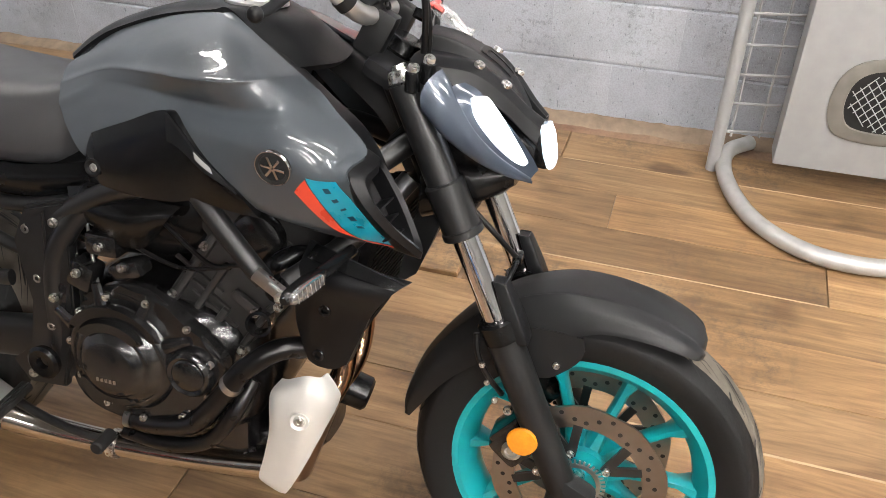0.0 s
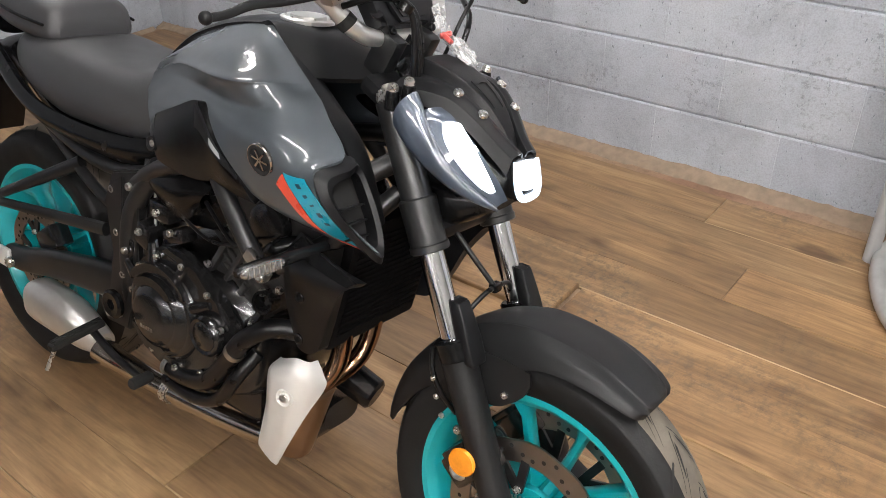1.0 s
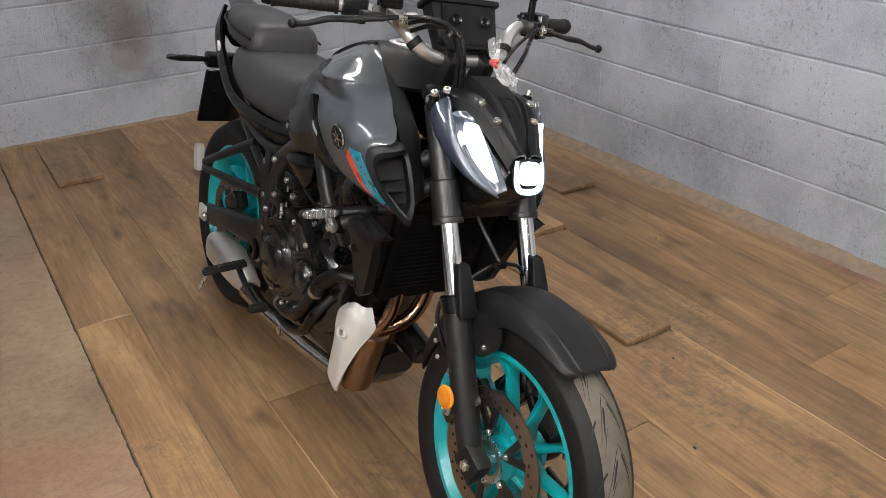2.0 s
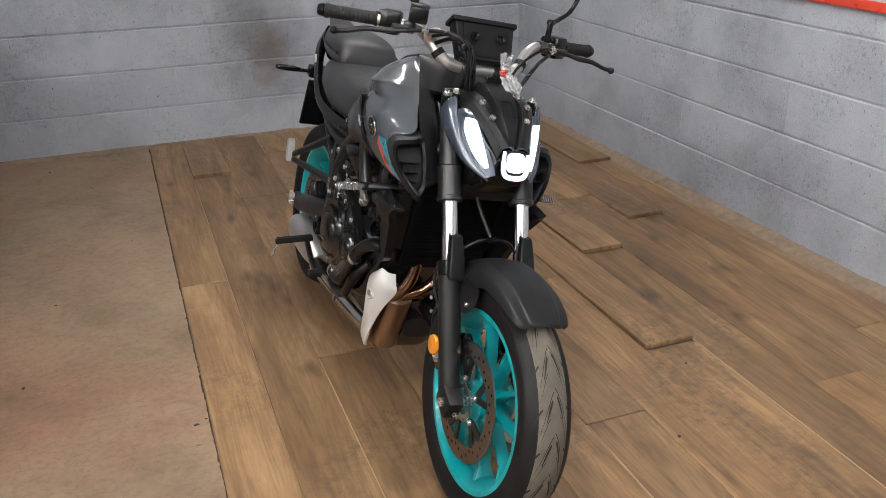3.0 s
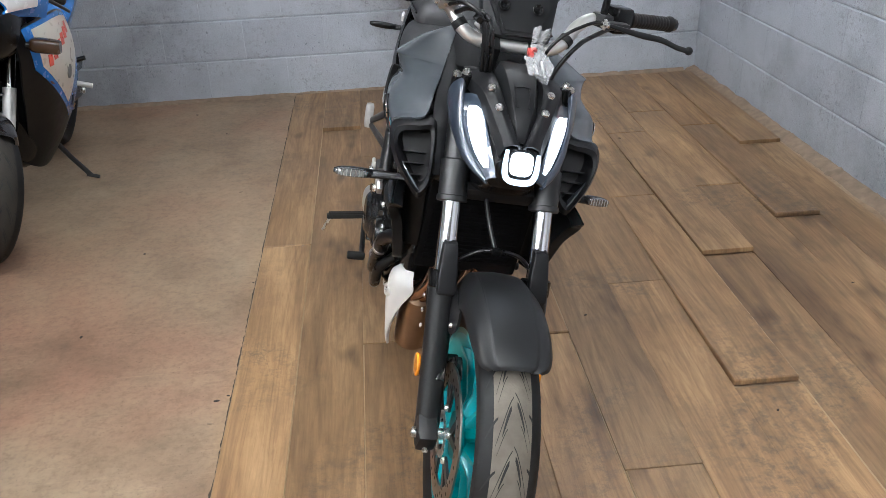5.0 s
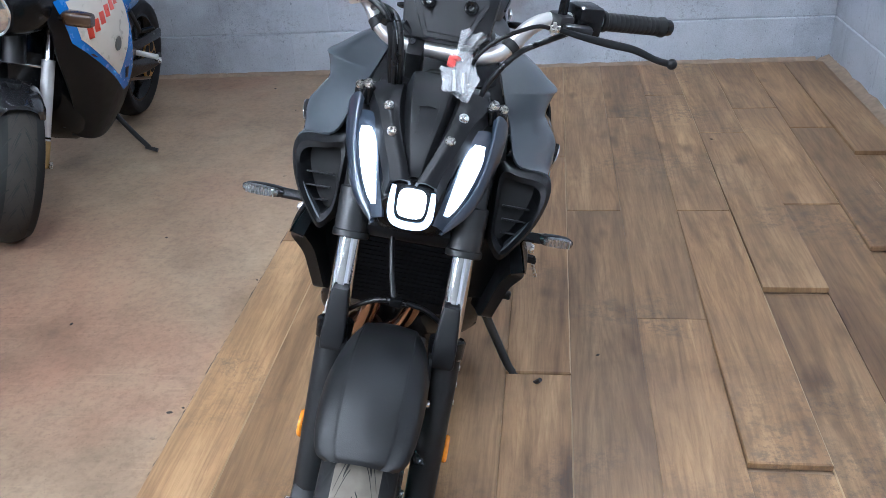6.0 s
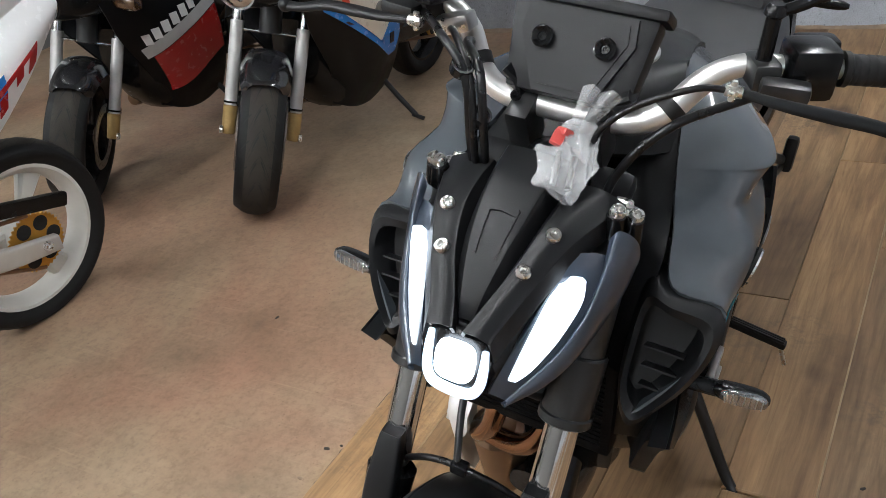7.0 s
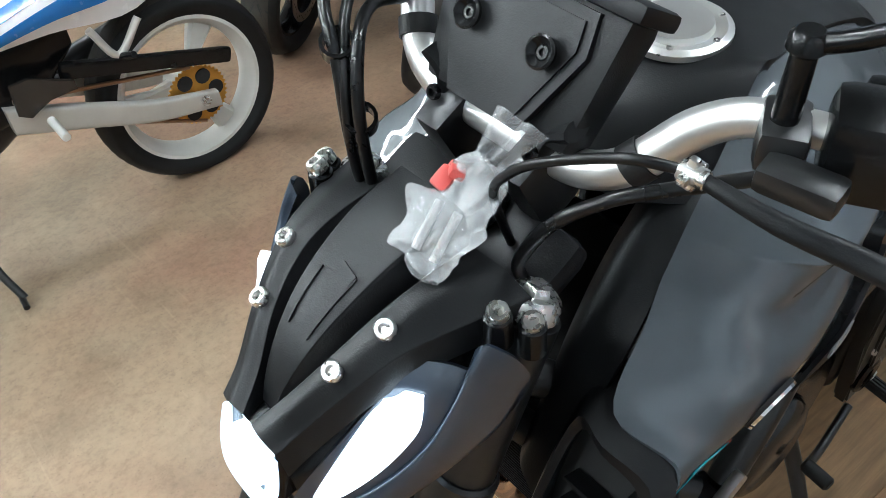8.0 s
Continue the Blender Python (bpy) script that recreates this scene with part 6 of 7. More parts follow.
part("bolted_plate", bm, CYLGREY, engine)
for dy, dz in ((-.075, -.06), (.075, -.06), (.075, .06), (-.08, .06), (-.055, .02)):
    bolt(engine, CYL @ V(-.142, dy, dz), (-1, 0, 0), .008, .008)
for p in ((-.175, .25, .6), (-.188, .33, .58), (-.176, .29, .63), (-.183, .385, .52)):
    bolt(engine, p, (-1, 0, 0), .008, .008, BRIGHT)
bm = bmesh.new()
lathe(bm, [(.016, 0), (.021, 0), (.022, .03), (.017, .03)], Matrix.Translation((-.13, .02, .53)) @ pose(0, 0, 0, 10, -80, 0), 20, True)
part("air_duct_stub", bm, BLACK, engine)
# hoses
for pts, r, m in (([(-.14, -.06, .5), (-.17, -.02, .5), (-.19, .03, .46), (-.19, .07, .40), (-.19, .13, .33), (-.18, .22, .30), (-.17, .27, .3)], .0185, CABLE),
                  ([(-.15, .03, .42), (-.185, .05, .37), (-.185, .1, .3), (-.18, .18, .265), (-.17, .28, .26)], .014, CABLE),
                  ([(-.15, .18, .68), (-.16, .1, .63), (-.17, .05, .64), (-.18, .0, .66)], .004, CABLE),
                  ([(-.16, .25, .64), (-.165, .15, .615), (-.16, .06, .63)], .0035, CABLE),
                  ([(-.15, .36, .62), (-.17, .34, .52), (-.165, .36, .44)], .004, CABLE),
                  ([(-.15, .33, .66), (-.165, .31, .56), (-.16, .3, .52)], .003, STEEL)):
    bm = bmesh.new()
    tube(bm, pts, r, 12)
    part("engine_hose", bm, m, engine)
for p in ((-.175, .262, .3), (-.19, .05, .43)):
    bm = bmesh.new()
    lathe(bm, [(.0185, -.006), (.0205, -.006), (.0205, .006), (.0185, .006)], Matrix.Translation(p) @ pose(0, 0, 0, 90 if p[1] > .2 else 40, 0, 0), 18, True)
    part("hose_clip", bm, STEEL, engine)

# -- airbox side cover under the seat nose --
for sx in (-1, 1):
    bm = bmesh.new()
    sk = Skin([[(.15, .36, .715), (.165, .3, .73), (.17, .22, .73), (.165, .14, .722)], [(.165, .34, .68), (.185, .29, .69), (.19, .22, .69), (.175, .16, .7)], [(.15, .3, .64), (.165, .27, .635), (.165, .22, .635), (.16, .19, .66)]], sx)
    sk.sheet(bm, .05, 6, side=1 if sk.normal(1, 1).x * sx > 0 else -1)
    part("airbox_cover", bm, BLACK, bike)

bm = bmesh.new()
loft(bm, [(V(0, .1, .70), .11, .05, XU, ZU), (V(0, .16, .69), .14, .085, XU, ZU), (V(0, .3, .68), .14, .1, XU, ZU), (V(0, .42, .67), .125, .085, XU, ZU)], 6, 3, 4)
part("airbox", bm, BLACK, bike)
bm = bmesh.new()
loft(bm, [(V(0, .4, .68), .11, .06, XU, ZU), (V(0, .55, .69), .12, .06, XU, ZU), (V(0, .75, .73), .11, .045, XU, ZU), (V(0, .95, .8), .08, .03, XU, ZU)], 6, 3, 4)
part("under_seat_tray", bm, BLACK, bike)

# -- radiator and shrouds --
RADM = mat("dark_radiator_core", (0.004, 0.004, 0.0045), 0.75, spec=0.08, var=0.2, bump=0.6, grain=180)
bm = bmesh.new()
box(bm, (0, -.126, .605), (.25, .04, .26), pose(0, 0, 0, 12, 0, 0), .008)
rad = part("radiator", bm, RADM, bike)
for k in range(18):
    bm = bmesh.new()
    box(bm, (0, -.1495 - (-.1 + .0115 * k) * .2126, .605 - .1 + .0115 * k), (.22, .002, .004), pose(0, 0, 0, 12, 0, 0), 0)
    part("fin", bm, RADM, rad, flat=True)
for sx in (-1, 1):
    sk = Skin([[(.165, -.08, .708), (.195, -.14, .709), (.208, -.2, .699), (.214, -.251, .689)],
               [(.195, -.072, .668), (.222, -.117, .671), (.226, -.173, .667), (.219, -.223, .662)],
               [(.183, -.063, .616), (.198, -.102, .613), (.203, -.149, .614), (.202, -.192, .614)],
               [(.168, -.058, .558), (.181, -.092, .554), (.188, -.135, .551), (.192, -.17, .561)],
               [(.158, -.073, .489), (.171, -.095, .49), (.178, -.125, .495), (.184, -.15, .513)]], sx)
    bm = bmesh.new()
    sk.sheet(bm, .022, 6, side=1 if sk.normal(2, 1).x * sx > 0 else -1)
    sh = part("radiator_shroud", bm, MATTE, bike)
    for u, v in ((2, 1.4), (3.6, 1.2)):
        q = sk.at(u, v)
        bolt(sh, q, (sx, 0, 0), .01, .005, BLACK)
    # raised lip along the top edge, and the inner wall back to the core
    bm = bmesh.new()
    sk.strip(bm, [[(0.05, 0.3 + 0.3 * i), (0.28, 0.28 + 0.3 * i), (0.5, 0.26 + 0.3 * i)] for i in range(10)], .005, .004, 1 if sk.normal(2, 1).x * sx > 0 else -1)
    part("lip", bm, BLACK, sh)
    bm = bmesh.new()
    box(bm, (sx * .148, -.12, .61), (.05, .012, .17), pose(0, 0, 0, 12, 0, sx * 18), .004)
    part("inner_wall", bm, MATTE, sh)
bm = bmesh.new()
tube(bm, [(-.12, -.08, .655), (-.15, -.055, .67), (-.17, -.03, .66), (-.165, .0, .63)], .017, 12)
part("coolant_hose", bm, BLACK, bike)

# -- exhaust --
exhaust = new("exhaust")
exhaust.parent = bike
for pts in ([(.045, -.03, .6), (.04, -.075, .56), (.028, -.1, .5), (.006, -.104, .435), (-.03, -.095, .395), (-.085, -.075, .37)], [(-.045, -.03, .6), (-.055, -.075, .56), (-.062, -.102, .49), (-.076, -.104, .425), (-.1, -.09, .385), (-.108, -.06, .36)]):
    bm = bmesh.new()
    tube(bm, pts, .0185, 16)
    part("header_pipe", bm, COPPER, exhaust, "copper-tinted header pipe")
bm = bmesh.new()
rod(bm, (-.084, -.055, .375), (-.078, .004, .185), .046, 28, .044, .012)
part("catalyser", bm, BRONZE, exhaust)
bm = bmesh.new()
tube(bm, [(-.09, .0, .2), (-.088, .06, .185), (-.09, .2, .165), (-.1, .36, .16), (-.115, .5, .17), (-.13, .58, .19)], [.03, .027, .024, .024, .026, .03], 16)
part("link_pipe", bm, mat("polished_exhaust_steel", (0.66, 0.62, 0.57), 0.17, 1.0, var=0.12, scale=9, bump=0.04), exhaust, "polished steel exhaust link pipe")
for y in (.08, .36):
    bm = bmesh.new()
    lathe(bm, [(.025, -.008), (.029, -.008), (.029, .008), (.025, .008)], Matrix.Translation((-.075 - (y - .06) * .085, y, .184 - (y - .06) * .08)) @ pose(0, 0, 0, 90, 0, 0), 20, True)
    part("pipe_clamp", bm, BRIGHT, exhaust)
bm = bmesh.new()
loft(bm, [(V(-.12, .57, .2), .024, .026, XU, ZU), (V(-.135, .61, .22), .036, .042, XU, ZU), (V(-.143, .67, .24), .042, .052, XU, ZU), (V(-.15, .76, .25), .042, .052, XU, ZU), (V(-.153, .79, .252), .037, .046, XU, ZU), (V(-.154, .8, .253), .026, .034, XU, ZU)], 8, 4, 2.8)
part("silencer", bm, mat("satin_steel_silencer", (0.6, 0.59, 0.57), 0.36, 0.8, var=0.12, scale=40, bump=0.15), exhaust, "short satin silver silencer")
sk = Skin([[(-.115, -.09, .442), (-.135, -.086, .444), (-.146, -.064, .448), (-.14, -.03, .43), (-.134, -.014, .424)],
           [(-.116, -.108, .418), (-.148, -.098, .422), (-.163, -.07, .432), (-.158, -.02, .412), (-.148, .0, .403)],
           [(-.114, -.112, .392), (-.15, -.1, .392), (-.169, -.068, .4), (-.165, -.02, .385), (-.152, .002, .375)],
           [(-.138, -.092, .335), (-.152, -.082, .338), (-.168, -.06, .34), (-.164, -.02, .33), (-.152, .003, .325)],
           [(-.15, -.062, .262), (-.154, -.055, .262), (-.159, -.04, .265), (-.156, -.008, .262), (-.149, .016, .262)],
           [(-.148, -.036, .208), (-.149, -.03, .207), (-.15, -.016, .207), (-.148, .012, .21), (-.143, .03, .213)],
           [(-.142, -.022, .184), (-.142, -.018, .183), (-.142, -.006, .184), (-.14, .014, .19), (-.137, .03, .195)]])
bm = bmesh.new()
sk.sheet(bm, .006, 6, side=1 if sk.normal(2, 2).x < 0 else -1)
shield = part("heat_shield", bm, SHIELD, exhaust, "pale silver heat shield with a round boss")
q = V(-.168, -.062, .372)
bm = bmesh.new()
lathe(bm, [(0, .004), (.009, .004), (.011, .002), (.016, .005), (.018, .0), (.018, -.008)], along(q, q + V(-1, -.25, .1)), 24)
part("boss", bm, SHIELD, shield)
bolt(shield, q + V(-.003, 0, 0), (-1, -.25, .1), .008, .004, STEEL)
bolt(shield, V(-.105, .012, .175), (-1, -.2, 0), .006, .004, STEEL)
bm = bmesh.new()
loft(bm, [(V(.0, -.06, .26), .05, .03, XU, ZU), (V(.0, .0, .22), .07, .05, XU, ZU), (V(0, .08, .2), .07, .05, XU, ZU)], 5, 3, 3)
part("sump", bm, CASTING, engine)
bm = bmesh.new()
rod(bm, (.03, -.03, .33), (.045, -.11, .3), .036, 26, .034, .006)
part("oil_filter", bm, BLACK, engine)

# -- foot controls --
for sx in (-1, 1):
    # hanger plate
    bm = bmesh.new()
    Mh = Matrix.Translation((sx * .178, 0, 0)) @ Matrix(((0, 0, 1, 0), (1, 0, 0, 0), (0, 1, 0, 0), (0, 0, 0, 1)))
    prism(bm, [(.345, .70), (.43, .675), (.46, .61), (.432, .5), (.448, .41), (.5, .366), (.47, .325), (.395, .33), (.375, .41), (.355, .5), (.352, .6)], .022, Mh, .004)
    hang = part("foot_hanger", bm, FRAME, bike)
    for y, z in ((.425, .64), (.415, .55), (.42, .36), (.455, .35), (.40, .46), (.37, .66)):
        bolt(hang, V(sx * (.178 + (.02 if sx > 0 else 0.0)), y, z), (sx, 0, 0), .0085, .008, STEEL)
    bm = bmesh.new()
    prism(bm, [(.385, .68), (.425, .655), (.435, .61), (.408, .5), (.42, .42), (.4, .42), (.385, .5), (.392, .6)], .007, Matrix.Translation((.022 if sx > 0 else -.007, 0, 0)) @ Mh, .003)
    part("web", bm, FRAME, hang)
    bm = bmesh.new()
    lathe(bm, [(.012, 0), (.03, 0), (.032, .01), (.026, .014), (.012, .012)], Matrix.Translation((sx * .195, .41, .395)) @ pose(0, 0, 0, 0, 90 * sx, 0), 26, True)
    part("pivot_cap", bm, BLACK, hang)
    # rider peg
    p0, p1 = V(sx * .2, .46, .33), V(sx * .315, .455, .315)
    bm = bmesh.new()
    box(bm, (p0 + p1) / 2, (.125, .02, .015), pose(0, 0, 0, 0, 8 * sx, 0), .005)
    for i in range(3):
        box(bm, (p0 + p1) / 2 + V(0, -.006 + .006 * i, .009), (.115, .0035, .006), pose(0, 0, 0, 0, 8 * sx, 0), .001)
    peg = part("foot_peg", bm, RUBBER, hang)
    bm = bmesh.new()
    rod(bm, p1 + V(-sx * .004, 0, -.008), p1 + V(sx * .012, .005, -.05), .0045, 10)
    part("feeler", bm, BRIGHT, peg)
    # pillion peg and its bracket
    for a, b in (((.135, .60, .64), (.195, .85, .505)), ((.15, .5, .52), (.195, .85, .49))):
        bm = bmesh.new()
        tube(bm, [(sx * a[0], a[1], a[2]), (sx * b[0], b[1], b[2])], [.016, .011], 10, 1, True, .7)
        part("pillion_bracket", bm, FRAME, bike)
    bm = bmesh.new()
    box(bm, (sx * .204, .856, .52), (.028, .03, .085), pose(0, 0, 0, -6, 0, 0), .0115)
    part("pillion_peg", bm, GALV if sx < 0 else RUBBER, bike, "folded silver pillion peg" if sx < 0 else "")
bm = bmesh.new()
tube(bm, [(-.2, .5, .30), (-.205, .42, .275), (-.21, .34, .265), (-.22, .28, .275)], [.009, .0085, .008, .008], 10)
pedal = part("brake_pedal", bm, FRAME, bike)
bm = bmesh.new()
rod(bm, (-.205, .285, .278), (-.255, .28, .28), .0125, 14, None, .003)
part("pedal_pad", bm, RUBBER, pedal)
bm = bmesh.new()
tube(bm, [(.2, .42, .30), (.21, .34, .28), (.215, .28, .30)], .007, 10)
shift = part("gear_lever", bm, FRAME, bike)
bm = bmesh.new()
rod(bm, (.21, .285, .3), (.255, .28, .3), .0115, 14, None, .003)
part("gear_pad", bm, RUBBER, shift)

# -- swingarm, rear wheel, shock --
for sx in (-1, 1):
    bm = bmesh.new()
    loft(bm, [(V(sx * .1, .42, .38), .02, .045, XU, ZU), (V(sx * .125, .55, .38), .02, .042, XU, ZU), (V(sx * .135, .72, .355), .018, .036, XU, ZU), (V(sx * .135, .86, .32), .018, .032, XU, ZU), (V(sx * .135, .93, .312), .016, .028, XU, ZU)], 5, 3, 3.5)
    part("swingarm", bm, FRAME, bike)
    bm = bmesh.new()
    box(bm, (sx * .158, .92, .315), (.012, .05, .05), None, .006)
    adj = part("axle_adjuster", bm, SHIELD, bike)
    bolt(adj, V(sx * .163, .88, .315), (sx, 0, 0), .014, .012)
bm = bmesh.new()
lathe(bm, [(.02, 0), (.035, 0), (.035, .02), (.03, .025), (.035, .04), (.03, .055), (.035, .07), (.03, .085), (.035, .1), (.03, .115), (.035, .13), (.02, .14)], pose(0, .47, .48, -50, 0, 0), 20, True)
part("rear_shock", bm, FRAME, bike)
rw = wheel(bike, "rear_wheel", RAX, .315, .18, .222, .15, twin_spokes(.06, .2, 5, .06, .04, .02), TEAL, TREAD, label="cyan cast rear wheel")
disc(rw, RAX + V(-.085, 0, 0), .1225, .085, -1)
bm = bmesh.new()
box(bm, RAX + V(-.1, -.09, .075), (.05, .08, .06), pose(0, 0, 0, -35, 0, 0), .012)
part("rear_caliper", bm, CASTING, bike)
bm = bmesh.new()
lathe(bm, [(.05, -.003), (.105, -.003), (.105, .003), (.05, .003)], Matrix.Translation(RAX + V(.095, 0, 0)) @ SIDE, 44, True)
part("sprocket", bm, STEEL, rw)
bm = bmesh.new()
for s in (1, -1):
    tube(bm, [V(.095, .42, .38 + s * .035), V(.095, .88, .315 + s * .105)], .008, 6, 1, True, .6)
part("drive_chain", bm, BRONZE, bike)
bm = bmesh.new()
box(bm, (-.06, .79, .66), (.03, .05, .06), pose(0, 0, 0, -20, 10, 0), .004)
part("tag", bm, CREAM, bike, "pale paper tag near the rear wheel")

# -- side stand --
bm = bmesh.new()
tube(bm, [(.16, .33, .27), (.2, .32, .21), (.285, .285, .085), (.315, .27, .058)], [.015, .0125, .0115, .011], 12)
st = part("side_stand", bm, FRAME, bike)
bm = bmesh.new()
box(bm, (.325, .265, .054), (.075, .05, .009), pose(0, 0, 0, 0, -LEAN_DEG, 10), .003)
part("foot", bm, FRAME, st)
bm = bmesh.new()
tube(bm, [(.315, .262, .06), (.36, .235, .07), (.375, .215, .1)], .006, 8)
part("spur", bm, FRAME, st)

# -- keys in a clear bag, hung from the bar --
def bag_material():
    m = bpy.data.materials.new("clear_plastic_bag")
    m.use_nodes = True
    nt, b = nodes_of(m)
    b.inputs["Base Color"].default_value = (0.86, 0.87, 0.88, 1)
    b.inputs["Roughness"].default_value = 0.1
    b.inputs["Transmission Weight"].default_value = 0.0
    b.inputs["Alpha"].default_value = 0.2
    b.inputs["Coat Weight"].default_value = 0.6
    tcn = nt.nodes.new("ShaderNodeTexCoord")
    n = tex(nt, "ShaderNodeTexNoise", tcn.outputs["Object"], Scale=60.0, Detail=5, Distortion=1.5)
    bp = nt.nodes.new("ShaderNodeBump")
    bp.inputs["Strength"].default_value, bp.inputs["Distance"].default_value = 1.0, 0.006
    nt.links.new(n.outputs["Fac"], bp.inputs["Height"])
    nt.links.new(bp.outputs[0], b.inputs["Normal"])
    return m


BAG = bag_material()


def key_bag():
    """A crumpled bag with a red-tagged key, tied to the ignition."""
    M = pose(BIKE_X, 0, 0, 0, LEAN_DEG, 0)
    t = thing("key_bag", "crumpled clear plastic bag holding keys and a red tag", "bag", M)
    A, B = V(0.04, -0.18, 1.052), V(0.044, -0.256, 0.996)
    side = V(0.96, 0.12, -0.15).normalized()
    nrm = (B - A).cross(side).normalized()
    for s in (1, -1):
        cage = []
        for i in range(7):
            q = i / 6
            w = (0.012, 0.022, 0.027, 0.029, 0.028, 0.025, 0.017)[i]
            row = []
            for j in range(6):
                k = j / 5 * 2 - 1
                bulge = (1 - k * k) * 0.01 * math.sin(math.pi * (0.15 + 0.75 * q))
                p = A.lerp(B, q) + side * k * w + nrm * s * bulge
                p += V(noise.noise(p * 60), noise.noise(p * 60 + V(5, 0, 0)), noise.noise(p * 60 + V(0, 9, 0))) * 0.014
                row.append(p)
            cage.append(row)
        sk = Skin([[tuple(p) for p in r] for r in cage])
        bm = bmesh.new()
        sk.sheet(bm, 0.0006, 5)
        for v in bm.verts:
            v.co += nrm * 0.0035 * noise.noise(v.co * 170) + side * 0.002 * noise.noise(v.co * 140 + V(3, 3, 3))
        part("bag_film", bm, BAG, t, flat=True)
    bm = bmesh.new()
    sk = Skin([[tuple(A + side * (0.006 * k) + nrm * 0.01 * (k % 2 - 0.5) + V(0, 0, 0.0)) for k in range(-2, 3)], [tuple(A + V(0.012, 0.02, 0.03) + side * (0.011 * k) + nrm * 0.012 * (k % 2 - 0.5)) for k in range(-2, 3)]])
    sk.sheet(bm, 0.0006, 5)
    part("bag_neck", bm, BAG, t, flat=True)
    bm = bmesh.new()
    box(bm, A.lerp(B, 0.3) - side * 0.019, (0.014, 0.018, 0.008), pose(0, 0, 0, 30, 20, 10), 0.003)
    box(bm, A.lerp(B, 0.2) - side * 0.014, (0.012, 0.02, 0.008), pose(0, 0, 0, -20, 30, 40), 0.003)
    part("red_tag", bm, mat("faded_red_plastic", (0.5, 0.07, 0.06), 0.4), t, "red plastic tag")
    for k in (0.005, -0.012):
        bm = bmesh.new()
        tube(bm, [A.lerp(B, 0.45) + side * k, A.lerp(B, 0.85) + side * (k + 0.004)], 0.0035, 8, 1)
        part("key", bm, STEEL, t)
    return t


key_bag()


# ---- the parked sport motorcycles on the concrete ----
def plain_spokes(material, hub_r, out_r, n, wide):
    def build(rim, M):
        bm = bmesh.new()
        lathe(bm, [(0.012, -0.05), (hub_r, -0.05), (hub_r * 1.1, -0.02), (hub_r * 1.1, 0.02), (hub_r, 0.05), (0.012, 0.05)], M, 26, True)
        part("hub", bm, material, rim)
        for k in range(n):
            a = 2 * math.pi * k / n + 0.5
            bm = bmesh.new()
            d, s = V(math.cos(a), math.sin(a), 0), V(-math.sin(a), math.cos(a), 0)
            rows = []
            for r, w, th in ((hub_r * 0.9, wide * 1.15, 0.02), (0.11, wide * 0.8, 0.014), (out_r, wide * 1.5, 0.022)):
                rows.append([M @ (d * r + s * x * w + V(0, 0, z * th)) for x, z in ((-1, -0.5), (-0.7, -1), (0.7, -1), (1, -0.5), (1, 0.5), (0.7, 1), (-0.7, 1), (-1, 0.5))])
            rings(bm, rows)
            part("spoke", bm, material, rim)
    return build


def shell(rows, sx, thick=0.008):
    sk = Skin(rows, sx)
    bm = bmesh.new()
    sk.sheet(bm, thick, 5, side=1 if sk.normal(sk.nu / 2, sk.nv / 2).x * sx > 0 else -1)
    return bm, sk


def on_skin(parent, name, sk, sx, area, material, lift=0.003, label="", steps=6):
    bm = bmesh.new()
    sg = 1 if sk.normal(sk.nu / 2, sk.nv / 2).x * sx > 0 else -1
    sk.sheet(bm, 0.002, steps, area, lift, sg)
    return part(name, bm, material, parent, label)


NAVY = mat("navy_gloss_paint", (0.01, 0.018, 0.055), 0.22, coat=0.7, bump=0.03)
BLACKP = mat("black_gloss_paint", (0.003, 0.003, 0.0034), 0.4, spec=0.2, coat=0.06, bump=0.03)
GLOSSB = mat("gloss_black_plastic", (0.012, 0.012, 0.013), 0.18, coat=0.6, bump=0.05)
SMOKED = mat("smoked_amber_lens", (0.05, 0.024, 0.01), 0.25, coat=0.6)


